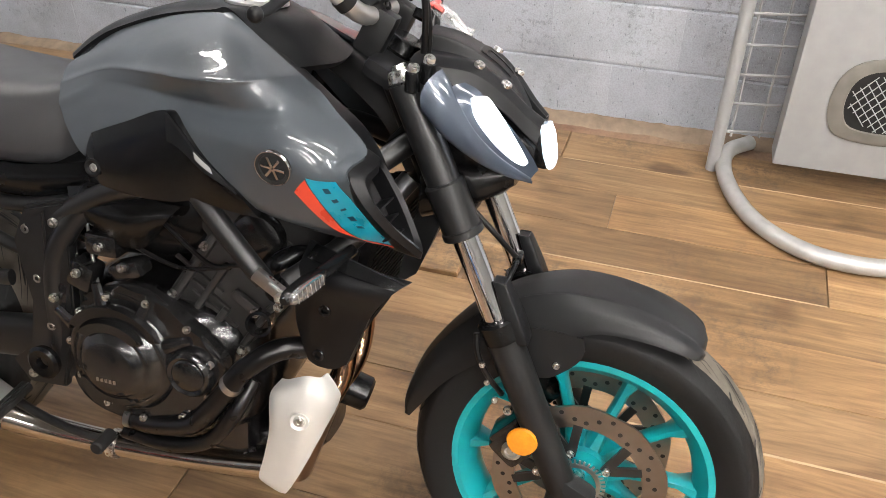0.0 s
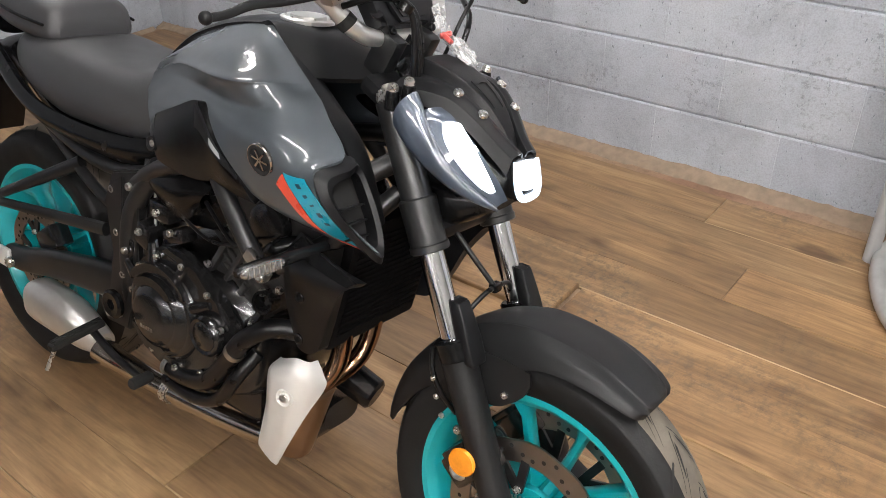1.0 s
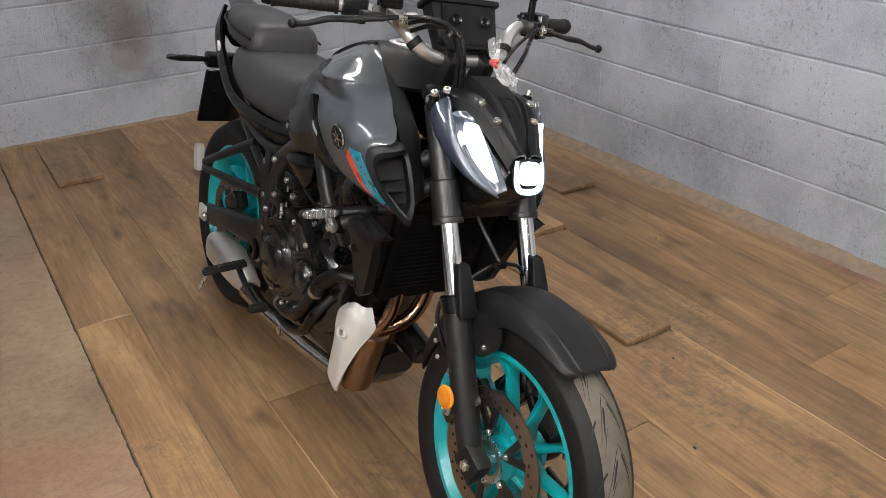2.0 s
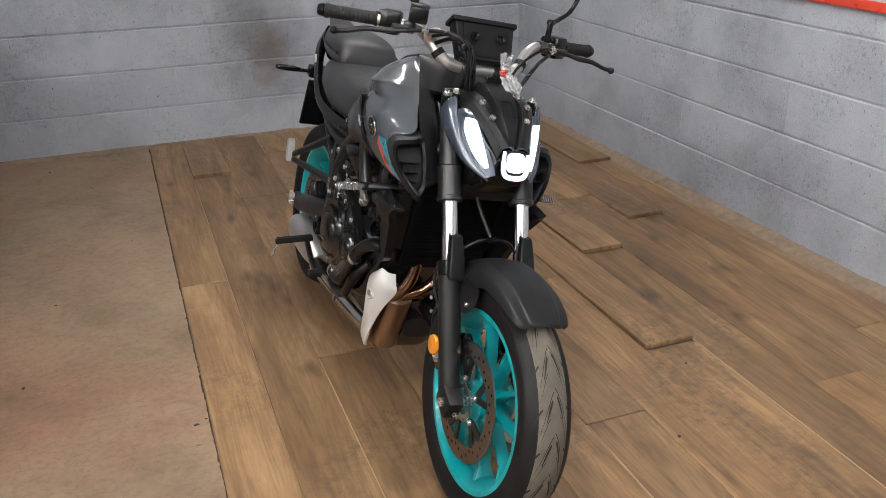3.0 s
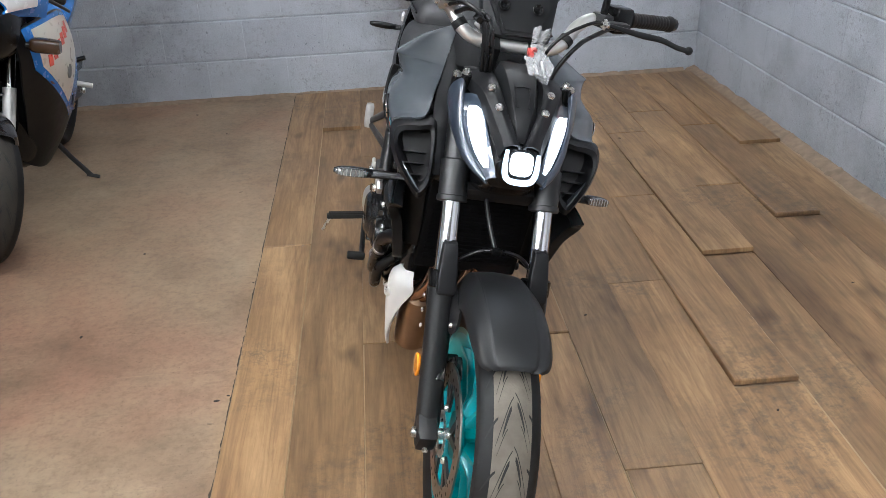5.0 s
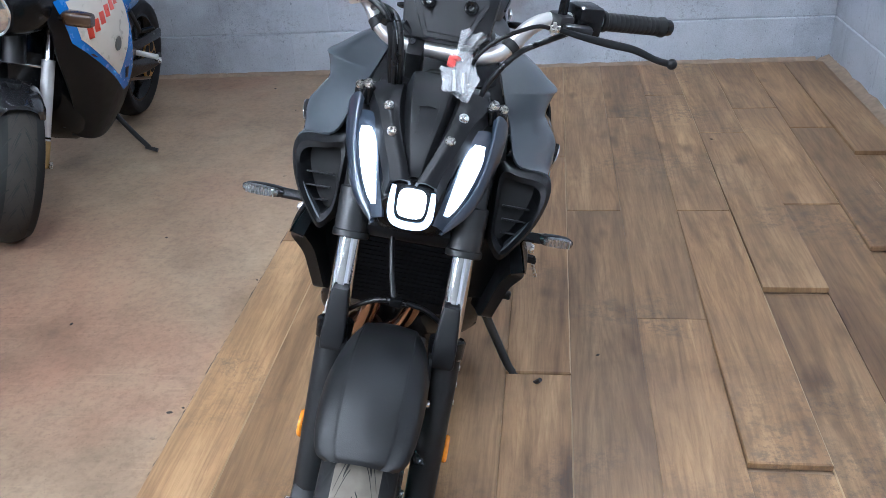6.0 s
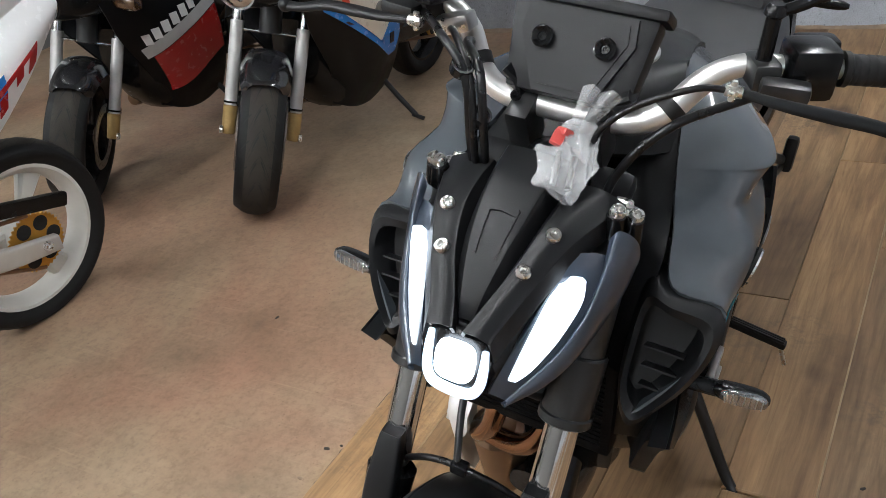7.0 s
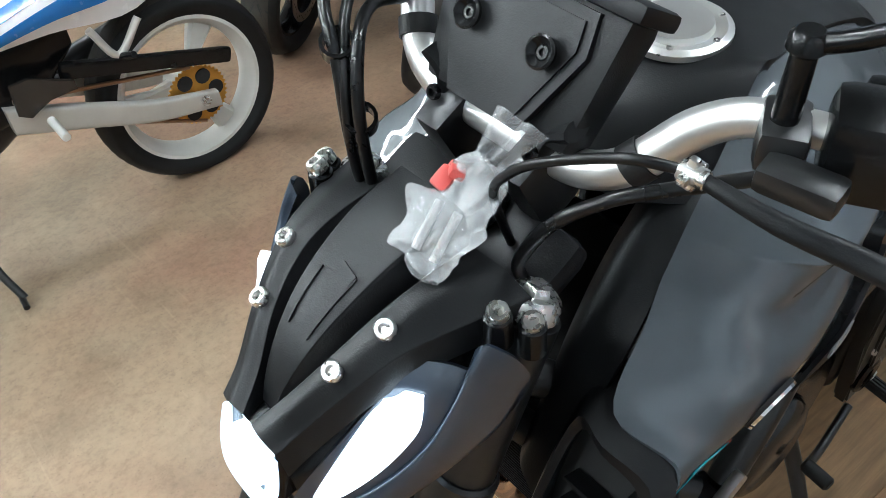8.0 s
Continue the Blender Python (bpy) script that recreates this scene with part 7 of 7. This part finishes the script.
def sport_bike(name, label, m, rim_mat, upper, side_style, tail_mat, extra="", steer=0, rear_r=0.295, rear_rim=0.215, arm_mat=None, short=0.0):
    """A faired two-stroke style motorcycle: front axle at y 0, rear at 1.35, facing -y."""
    b = thing(name, label, "motorcycle", m, "parked sport motorcycles")
    fa, ra = V(0, 0, 0.285), V(0, 1.35, rear_r - 0.008)
    turned = []
    rise = 0.12 if short else 0.0
    turned.append(wheel(b, "front_wheel", fa, 0.287, 0.155, 0.2, 0.1, plain_spokes(rim_mat, 0.04, 0.19, 3, 0.022), rim_mat, OLD_TREAD, 56))
    rw2 = wheel(b, "rear_wheel", ra, rear_r, 0.135, rear_rim, 0.1, plain_spokes(rim_mat, 0.05, rear_rim - 0.015, 3, 0.03), rim_mat, OLD_TREAD, 56)
    for sx in (-1, 1):
        # fork
        top, low = V(sx * 0.116, 0.27, 0.86), V(sx * 0.116, 0.02, 0.29)
        bm = bmesh.new()
        rod(bm, low.lerp(top, 0.62), low.lerp(top, 0.12), 0.024, 18, 0.023)
        leg = part("fork_leg", bm, GALV, b, "dull silver fork leg")
        turned.append(leg)
        bm = bmesh.new()
        rod(bm, low.lerp(top, 0.14), low.lerp(top, -0.03), 0.026, 18, 0.024, 0.004)
        part("fork_foot", bm, YELLOWED, leg, "yellowed fork foot")
        bm = bmesh.new()
        rod(bm, top, low.lerp(top, 0.6), 0.019, 16)
        part("stanchion", bm, CHROME, leg)
        for q in (0.15,):
            bm = bmesh.new()
            rod(bm, low.lerp(top, q), low.lerp(top, q + 0.012), 0.0255, 16)
            part("fork_band", bm, BLACK, leg)
        bolt(leg, fa + V(sx * 0.136, 0.0, 0.01), (sx, 0, 0), 0.014, 0.012)
        # disc and caliper
        turned.append(disc(b, fa + V(sx * 0.084, 0, 0), 0.135, 0.1, sx, carrier=False))
        bm = bmesh.new()
        box(bm, fa + V(sx * 0.095, 0.1, 0.07), (0.06, 0.06, 0.11), pose(0, 0, 0, 40, 0, 0), 0.012)
        turned.append(part("brake_caliper", bm, CASTING, b))
        # swingarm
        bm = bmesh.new()
        loft(bm, [(V(sx * 0.09, 0.82, 0.36 + rise), 0.02, 0.042, XU, ZU), (V(sx * 0.115, 1.0, 0.345 + rise * 0.6), 0.018, 0.04, XU, ZU), (V(sx * 0.12, 1.2, 0.31 + rise * 0.2), 0.016, 0.036, XU, ZU), (V(sx * 0.12, 1.4, 0.283), 0.016, 0.028, XU, ZU)], 5, 3, 5)
        arm = part("swingarm", bm, arm_mat or CASTING, b, "boxed pale alloy swingarm" if arm_mat else "")
        bolt(arm, ra + V(sx * 0.137, 0, 0), (sx, 0, 0), 0.016, 0.012)
        # rear-set footrest
        bm = bmesh.new()
        Mh = Matrix.Translation((sx * 0.14, 0, rise * 0.85)) @ Matrix(((0, 0, 1, 0), (1, 0, 0, 0), (0, 1, 0, 0), (0, 0, 0, 1)))
        prism(bm, [(0.85, 0.5), (0.9, 0.5), (1.01, 0.445), (1.01, 0.415), (0.93, 0.42), (0.87, 0.39), (0.84, 0.41)], 0.012, Mh, 0.003)
        hg = part("foot_hanger", bm, CASTING, b)
        bm = bmesh.new()
        rod(bm, (sx * 0.15, 1.0 - short, 0.43 + rise * 0.3), (sx * 0.25, 1.0 - short, 0.42 + rise * 0.3), 0.0125, 12, None, 0.002)
        part("foot_peg", bm, SHIELD, hg)
        bm = bmesh.new()
        tube(bm, [(sx * 0.13, 1.1, 0.65), (sx * 0.14, 1.15, 0.555), (sx * 0.13, 1.24, 0.63)] if short else [(sx * 0.13, 1.0, 0.62), (sx * 0.14, 1.06, 0.54), (sx * 0.135, 1.1, 0.5)], 0.011, 10)
        part("pillion_stay", bm, arm_mat or FRAME, b)
        bm = bmesh.new()
        rod(bm, (sx * 0.14, 1.1 + short * 0.6, 0.5 + rise * 0.4), (sx * 0.2, 1.12 + short * 0.6, 0.52 + rise * 0.4), 0.011, 12, None, 0.002)
        part("pillion_peg", bm, BLACK, b)
        # bars
        bm = bmesh.new()
        tube(bm, [(sx * 0.1, 0.27, 1.000), (sx * 0.2, 0.3, 1.000), (sx * 0.26, 0.34, 0.985)], 0.011, 12)
        barx = part("clip_on", bm, FRAME, b)
        turned.append(barx)
        bm = bmesh.new()
        rod(bm, (sx * 0.23, 0.32, 0.993), (sx * 0.33, 0.375, 0.965), 0.0165, 16, 0.0165, 0.003)
        part("grip", bm, RUBBER, barx)
        bm = bmesh.new()
        tube(bm, [(sx * 0.19, 0.26, 0.990), (sx * 0.25, 0.25, 0.975), (sx * 0.32, 0.28, 0.950)], [0.009, 0.007, 0.006], 10)
        part("lever", bm, FRAME, barx)
        # indicator
        bm = bmesh.new()
        tube(bm, [(sx * 0.13, 0.17, 0.8), (sx * 0.2, 0.18, 0.805)], 0.012, 10, 1)
        ind = part("indicator", bm, BLACK, b, "brown indicator on a short stalk")
        bm = bmesh.new()
        loft(bm, [(V(sx * 0.19, 0.18, 0.806), 0.018, 0.02, YU, ZU), (V(sx * 0.21, 0.18, 0.806), 0.026, 0.027, YU, ZU), (V(sx * 0.285, 0.18, 0.804), 0.024, 0.025, YU, ZU), (V(sx * 0.294, 0.18, 0.804), 0.015, 0.017, YU, ZU)], 5, 2, 4)
        part("lens", bm, SMOKED, ind)
        # upper fairing side
        up = [[(0.06, 0.02, 1.0), (0.12, 0.05, 0.985), (0.15, 0.07, 0.95), (0.13, 0.06, 0.92)],
              [(0.09, 0.14, 1.08), (0.17, 0.18, 1.03), (0.2, 0.2, 0.96), (0.18, 0.2, 0.9)],
              [(0.1, 0.28, 1.1), (0.19, 0.32, 1.02), (0.225, 0.34, 0.95), (0.215, 0.34, 0.87)]]
        bm, usk = shell(up, sx)
        uf = part("upper_fairing", bm, upper, b)
        if upper == BLUE:
            on_skin(uf, "white_panel", usk, sx, (0.0, 1.3, 0.2, 2.4), WHITE)
        # lower side fairing
        lo = [[(0.15, 0.1, 0.86), (0.165, 0.13, 0.76), (0.155, 0.18, 0.64), (0.135, 0.28, 0.5), (0.115, 0.36, 0.38), (0.08, 0.4, 0.25)],
              [(0.2, 0.28, 0.88), (0.22, 0.3, 0.76), (0.22, 0.34, 0.62), (0.2, 0.41, 0.47), (0.17, 0.47, 0.33), (0.12, 0.5, 0.2)],
              [(0.22, 0.46, 0.88), (0.245, 0.48, 0.75), (0.245, 0.52, 0.6), (0.225, 0.56, 0.46), (0.19, 0.6, 0.31), (0.13, 0.62, 0.18)],
              [(0.205, 0.64 - short, 0.84), (0.24, 0.66 - short, 0.72), (0.245, 0.69 - short, 0.58), (0.225, 0.72 - short, 0.44), (0.185, 0.75 - short * 1.3, 0.32), (0.13, 0.77 - short * 1.5, 0.2)]]
        bm, sk = shell(lo, sx)
        side_style(b, sk, sx, bm)
        # tail side
        tl = [[(0.1, 0.72, 0.76), (0.15, 0.74, 0.7), (0.12, 0.76, 0.6 + rise * 0.7)], [(0.1, 0.98, 0.82), (0.16, 1.0, 0.73 + rise * 0.25), (0.13, 1.0, 0.62 + rise * 0.5)], [(0.09, 1.24, 0.9), (0.15, 1.26, 0.8), (0.12, 1.25, 0.65)],
              [(0.07, 1.48, 0.96), (0.12, 1.5, 0.88), (0.1, 1.48, 0.77)], [(0.03, 1.68, 1.0), (0.06, 1.7, 0.95), (0.05, 1.68, 0.9)]]
        bm, tsk = shell(tl, sx)
        tp = part("tail_panel", bm, tail_mat, b)
        if extra:
            on_skin(tp, "tail_stripe", tsk, sx, (0.0, 2.6, 1.0, 1.55), BLUE)
            on_skin(tp, "tail_stripe", tsk, sx, (0.2, 2.0, 0.35, 0.7), BLUE)
            for u0, u1, v0, v1 in ((2.45, 3.3, 1.2, 1.34), (2.45, 2.6, 1.3, 1.75), (2.8, 2.95, 1.3, 1.6), (3.1, 3.3, 1.3, 1.8)):
                on_skin(tp, "tail_mark", tsk, sx, (u0, u1, v0, v1), REDP)
    # front mudguard
    cg = []
    for a, hw in ((64, 0.066), (69, 0.083), (86, 0.09), (112, 0.09), (146, 0.075)):
        row = []
        for q in (-1.0, -0.7, 0, 0.7, 1.0):
            r = 0.315 - {0: 0, 0.7: 0.014, 1.0: 0.06}[abs(q)]
            row.append((hw * q, fa.y - r * math.cos(radians(a)), fa.z + r * math.sin(radians(a))))
        cg.append(row)
    sk = Skin(cg)
    bm = bmesh.new()
    sk.sheet(bm, 0.004, 5, side=1 if sk.normal(2, 2).z > 0 else -1)
    turned.append(part("front_mudguard", bm, GLOSSB, b))
    bm = bmesh.new()
    rod(bm, (-0.13, 0.16, 0.62), (0.13, 0.16, 0.62), 0.006, 10)
    turned.append(part("fork_brace", bm, CHROME, b))
    axis = V(0, 0.42, 1).normalized()
    pivot = V(0, 0.16, 0.62)
    for ob in turned:
        ob.matrix_basis = Matrix.Translation(pivot) @ Matrix.Rotation(radians(steer), 4, axis) @ Matrix.Translation(-pivot)
    # nose with its round lamp
    bm = bmesh.new()
    loft(bm, [(V(0, 0.24, 0.86), 0.17, 0.13, XU, ZU), (V(0, 0.1, 0.86), 0.165, 0.115, XU, ZU), (V(0, 0.02, 0.855), 0.14, 0.095, XU, ZU), (V(0, -0.02, 0.85), 0.11, 0.075, XU, ZU)], 6, 3, 3)
    part("nose", bm, BLACK, b)
    bm = bmesh.new()
    lathe(bm, [(0, 0.02), (0.056, 0.016), (0.076, 0.004), (0.084, 0.006), (0.087, -0.01)], along((0.02, -0.022, 0.85), (0.02, -1, 0.8)), 32)
    part("headlamp", bm, CHROME, b, "round unlit chrome headlamp")
    # tank, seat, belly, engine
    bm = bmesh.new()
    loft(bm, [(V(0, 0.3, 0.86), 0.1, 0.1, XU, ZU), (V(0, 0.42, 0.88), 0.15, 0.13, XU, ZU), (V(0, 0.58, 0.87), 0.15, 0.13, XU, ZU), (V(0, 0.74, 0.8), 0.11, 0.1, XU, ZU), (V(0, 0.8, 0.77), 0.08, 0.06, XU, ZU)], 7, 4, 2.6)
    part("fuel_tank", bm, NAVY if upper == BLUE else upper, b)
    bm = bmesh.new()
    loft(bm, [(V(0, 0.76, 0.74), 0.1, 0.04, XU, ZU), (V(0, 0.9, 0.735), 0.13, 0.045, XU, ZU), (V(0, 1.05, 0.76), 0.125, 0.05, XU, ZU), (V(0, 1.1, 0.83), 0.1, 0.04, XU, ZU), (V(0, 1.3, 0.88), 0.07, 0.035, XU, ZU)], 6, 4, 2.8)
    part("seat", bm, SEATM, b)
    bm = bmesh.new()
    loft(bm, [(V(0, 0.3, 0.5), 0.1, 0.12, XU, ZU), (V(0, 0.42, 0.46), 0.14, 0.24, XU, ZU), (V(0, 0.62 - short, 0.44), 0.16, 0.26, XU, ZU), (V(0, 0.8 - short, 0.42 + rise * 0.6), 0.13, 0.16 - rise * 0.4, XU, ZU)], 6, 3, 3)
    part("engine", bm, BLACK, b)
    bm = bmesh.new()
    loft(bm, [(V(0, 0.74, 0.55), 0.08, 0.12, XU, ZU), (V(0, 0.9, 0.58), 0.085, 0.12, XU, ZU), (V(0, 1.06, 0.65), 0.08, 0.06, XU, ZU)], 5, 3, 4)
    part("battery_box", bm, BLACK, b)
    bm = bmesh.new()
    rod(bm, (0.0, 0.26, 0.92), (0.0, 0.16, 0.62), 0.04, 14)
    part("steering_head", bm, FRAME, b)
    # chain, sprocket, stand
    bm = bmesh.new()
    n = 40
    pr = []
    for k in range(n * 2):
        r = 0.1 if k % 2 else 0.092
        pr.append((r * math.cos(math.pi * k / n), r * math.sin(math.pi * k / n)))
    prism(bm, pr, 0.006, Matrix.Translation(ra + V(0.085, 0, 0)) @ SIDE, 0)
    spr = part("sprocket", bm, GOLD, rw2, "gold drive sprocket with dark discs for cut-outs")
    # near-black discs on the solid face paint the shade of the cut-outs
    for k in range(6):
        a = k * math.pi / 3
        bm = bmesh.new()
        lathe(bm, [(0, 0.008), (0.025, 0.008), (0.025, 0.0)], Matrix.Translation(ra + V(0.086, 0.062 * math.cos(a), 0.062 * math.sin(a))) @ SIDE, 14)
        part("dark_disc", bm, DARK_FILL, spr)
    for s in (1, -1):
        bm = bmesh.new()
        tube(bm, [V(0.09, 0.85, 0.37 + rise + s * 0.035), ra + V(0.09, 0, s * 0.098)], 0.0075, 6, 1, True, 0.6)
        part("chain_run", bm, BRONZE, b)
    bm = bmesh.new()
    box(bm, (0.108, 1.2 + short * 0.4, 0.42 + rise * 0.5), (0.03, 0.52, 0.05), pose(0, 0, 0, -19 if short else -5, 0, 0), 0.014)
    part("chain_guard", bm, BLACK, b)
    bm = bmesh.new()
    fy = short * 1.6
    tube(bm, [(0.13, 0.72 - short, 0.24 + rise * 0.4), (0.19, 0.74 - fy, 0.16), (0.27, 0.76 - fy, 0.068)], 0.0115, 10)
    tube(bm, [(0.255, 0.755 - fy, 0.072), (0.31, 0.75 - fy, 0.066)], 0.009, 8, 1)
    part("side_stand", bm, FRAME, b)
    # expansion chamber
    bm = bmesh.new()
    tube(bm, [(-0.08, 0.4, 0.25), (-0.1, 0.7, 0.2 + rise), (-0.15, 1.0, 0.3 + rise), (-0.17, 1.3, 0.42 + rise * 0.5)], [0.03, 0.05, 0.045, 0.035], 14)
    part("exhaust", bm, FRAME if short else BRONZE, b)
    return b


def bars(parent, sk, sx, u0, u1, v0, v1, n, material, slant=0.1):
    """A word that is drawn as slanted bars."""
    sg = 1 if sk.normal(sk.nu / 2, sk.nv / 2).x * sx > 0 else -1
    for i in range(n):
        a = u0 + (u1 - u0) * i / n
        w = (u1 - u0) / n * 0.72
        off = slant * i / n
        bm = bmesh.new()
        sk.strip(bm, [[(a, v0 - off), (a, v1 - off)], [(a + w, v0 - off - 0.02), (a + w, v1 - off - 0.02)]], 0.0015, 0.0055, sg)
        part("letter_bar", bm, material, parent)


def blue_side(b, sk, sx, bm):
    p = part("side_fairing", bm, BLACKP, b, "blue, cream and black side fairing")
    sg = 1 if sk.normal(sk.nu / 2, sk.nv / 2).x * sx > 0 else -1

    def field(name, material, lift, edges):
        """A painted field between a front and a rear edge, given as (v, u front, u rear)."""
        pts = []
        for (v0, a0, b0), (v1, a1, b1) in zip(edges, edges[1:]):
            for i in range(5):
                q = i / 4
                v, a, c = v0 + (v1 - v0) * q, a0 + (a1 - a0) * q, b0 + (b1 - b0) * q
                pts.append([(a + (c - a) * j / 9, v) for j in range(10)])
        m2 = bmesh.new()
        sk.strip(m2, pts, 0.0012, lift, sg)
        return part(name, m2, material, p)

    field("blue_panel", BLUE, 0.0016, [(0.05, 0.3, 3.0), (1.5, 0.45, 3.0), (2.85, 1.75, 3.0), (3.5, 2.4, 2.8)])
    field("cream_panel", CREAM, 0.003, [(0.2, 0.6, 2.95), (1.45, 0.72, 2.9), (2.1, 1.3, 2.6), (2.85, 1.98, 2.06)])
    bars(p, sk, sx, 0.95, 2.5, 1.15, 1.5, 6, RED, 0.9)
    # flat dark patch on the closed skin, coloured like the shade of an opening
    on_skin(p, "dark_vent_patch", sk, sx, (2.45, 2.65, 2.75, 3.1), DARK_FILL, 0.0042)
    q = sk.at(2.05, 1.85)
    m2 = bmesh.new()
    lathe(m2, [(0, 0.006), (0.028, 0.006), (0.03, 0.0)], along(q, q + V(sx, 0, 0)), 24)
    part("round_mark", m2, mat("grey_decal", (0.12, 0.12, 0.11), 0.4), p)


def red_side(b, sk, sx, bm):
    p = part("side_fairing", bm, BLACKP, b, "black and red side fairing with a grey stripe")
    sg = 1 if sk.normal(sk.nu / 2, sk.nv / 2).x * sx > 0 else -1

    def slanted(name, material, u0, u1, v0, v1, depth, lift):
        """A band that climbs towards the rear."""
        m2 = bmesh.new()
        sk.strip(m2, [[(u0 + (u1 - u0) * i / 14, v0 + (v1 - v0) * i / 14 + depth * j / 6) for j in range(7)] for i in range(15)], 0.0012, lift, sg)
        return part(name, m2, material, p)

    slanted("red_panel", REDP, 0.5, 2.95, 2.75, 1.55, 1.5, 0.002)
    slanted("grey_stripe", mat("pale_grey_decal", (0.42, 0.42, 0.42), 0.35), 0.3, 2.95, 2.45, 1.15, 0.36, 0.0035)
    bars(p, sk, sx, 0.5, 2.3, 1.95, 2.3, 6, WHITE, 0.95)


def white_side(b, sk, sx, bm):
    p = part("side_fairing", bm, BLACKP, b, "white over black side fairing with blue and red flashes")
    on_skin(p, "white_panel", sk, sx, (0.0, 3.0, 0.0, 2.3), WHITE, 0.002)
    on_skin(p, "blue_flash", sk, sx, (0.4, 2.6, 1.2, 2.0), BLUE, 0.004)


sport_bike("sport_motorcycle", "blue and cream faired sport motorcycle parked by the wall", pose(-1.535, 1.12, -0.008, 0, 10, 4), BLACK, BLUE, blue_side, BLUE, steer=34)
sport_bike("sport_motorcycle", "black and red faired sport motorcycle with dirty tyres", pose(-2.42, 1.03, -0.008, 0, 10, 4), BLACK, REDP, red_side, BLACKP, steer=30)
sport_bike("sport_motorcycle", "white sport motorcycle with white wheels and gold sprocket", pose(-1.87, -1.03, -0.008, 0, 9, 0), FADED, WHITE, white_side, WHITE, extra="flash", rear_r=0.31, rear_rim=0.238, arm_mat=ALLOY, short=0.09)


# ---- pieces of the setting: blocks and boards ----
def block_mesh(w):
    bm = bmesh.new()
    box(bm, (0, 0, 0), (w - 0.0008, 0.05, COURSE - 0.007), bevel=0)
    for along, size in ((0, 0.0045), (2, 0.0006)):
        es = [e for e in bm.edges if abs((e.verts[0].co - e.verts[1].co).normalized()[along]) > 0.99]
        bmesh.ops.bevel(bm, geom=es, offset=size, segments=1, affect="EDGES")
    bmesh.ops.recalc_face_normals(bm, faces=bm.faces)
    me = bpy.data.meshes.new("block")
    bm.to_mesh(me)
    bm.free()
    return me


def lay_blocks(wall, material, along_x, length, fixed):
    """Courses of blocks in stretcher bond, each set a little unevenly."""
    shapes = {}
    rnd = random.Random(7 if along_x else 8)
    for c in range(13):
        s = -0.03 if c % 2 else -0.255
        while s < length:
            a, b = max(s, 0.002), min(s + LENGTH, length - 0.002)
            s += LENGTH
            if b - a < 0.03:
                continue
            key = round(b - a, 3)
            if key not in shapes:
                shapes[key] = block_mesh(key)
                shapes[key].materials.append(material)
            mid, z, out = (a + b) / 2, COURSE * (c + 0.5), fixed + 0.024 + rnd.uniform(-0.0006, 0.0006)
            ob = new("block", shapes[key])
            m = pose(WALL_X - mid, out, z) if along_x else pose(out, WALL_Y - mid, z, 0, 0, 90)
            ob.matrix_basis = m @ pose(0, 0, 0, rnd.uniform(-0.2, 0.2), 0, rnd.uniform(-0.04, 0.04))
            ob.parent = wall


lay_blocks(wall_east, BLOCK, False, 5.4, WALL_X)
lay_blocks(wall_north, BLOCK_SOOT, True, 5.2, WALL_Y)

PALE = mat("pale_worn_wood_edge", (0.38, 0.27, 0.155), 0.6, var=0.35, scale=9, bump=0.3)
wood = thing("wood_floor", "worn brown wood-plank floor with some lifted board ends", "floor", pose(0, 0, 0, 0, 0, -1.25), kind="structure")
rnd = random.Random(11)
for x0, x1, y0, y1, lift, back in planks:
    ob = part("plank", plank_mesh(x1 - x0, y1 - y0, lift, back, rnd.choice((0, 0, 1, 1, -1))), WOOD, wood, flat=True)
    ob.data.materials.append(PALE)
    ob.matrix_basis = pose((x0 + x1) / 2, (y0 + y1) / 2, 0)
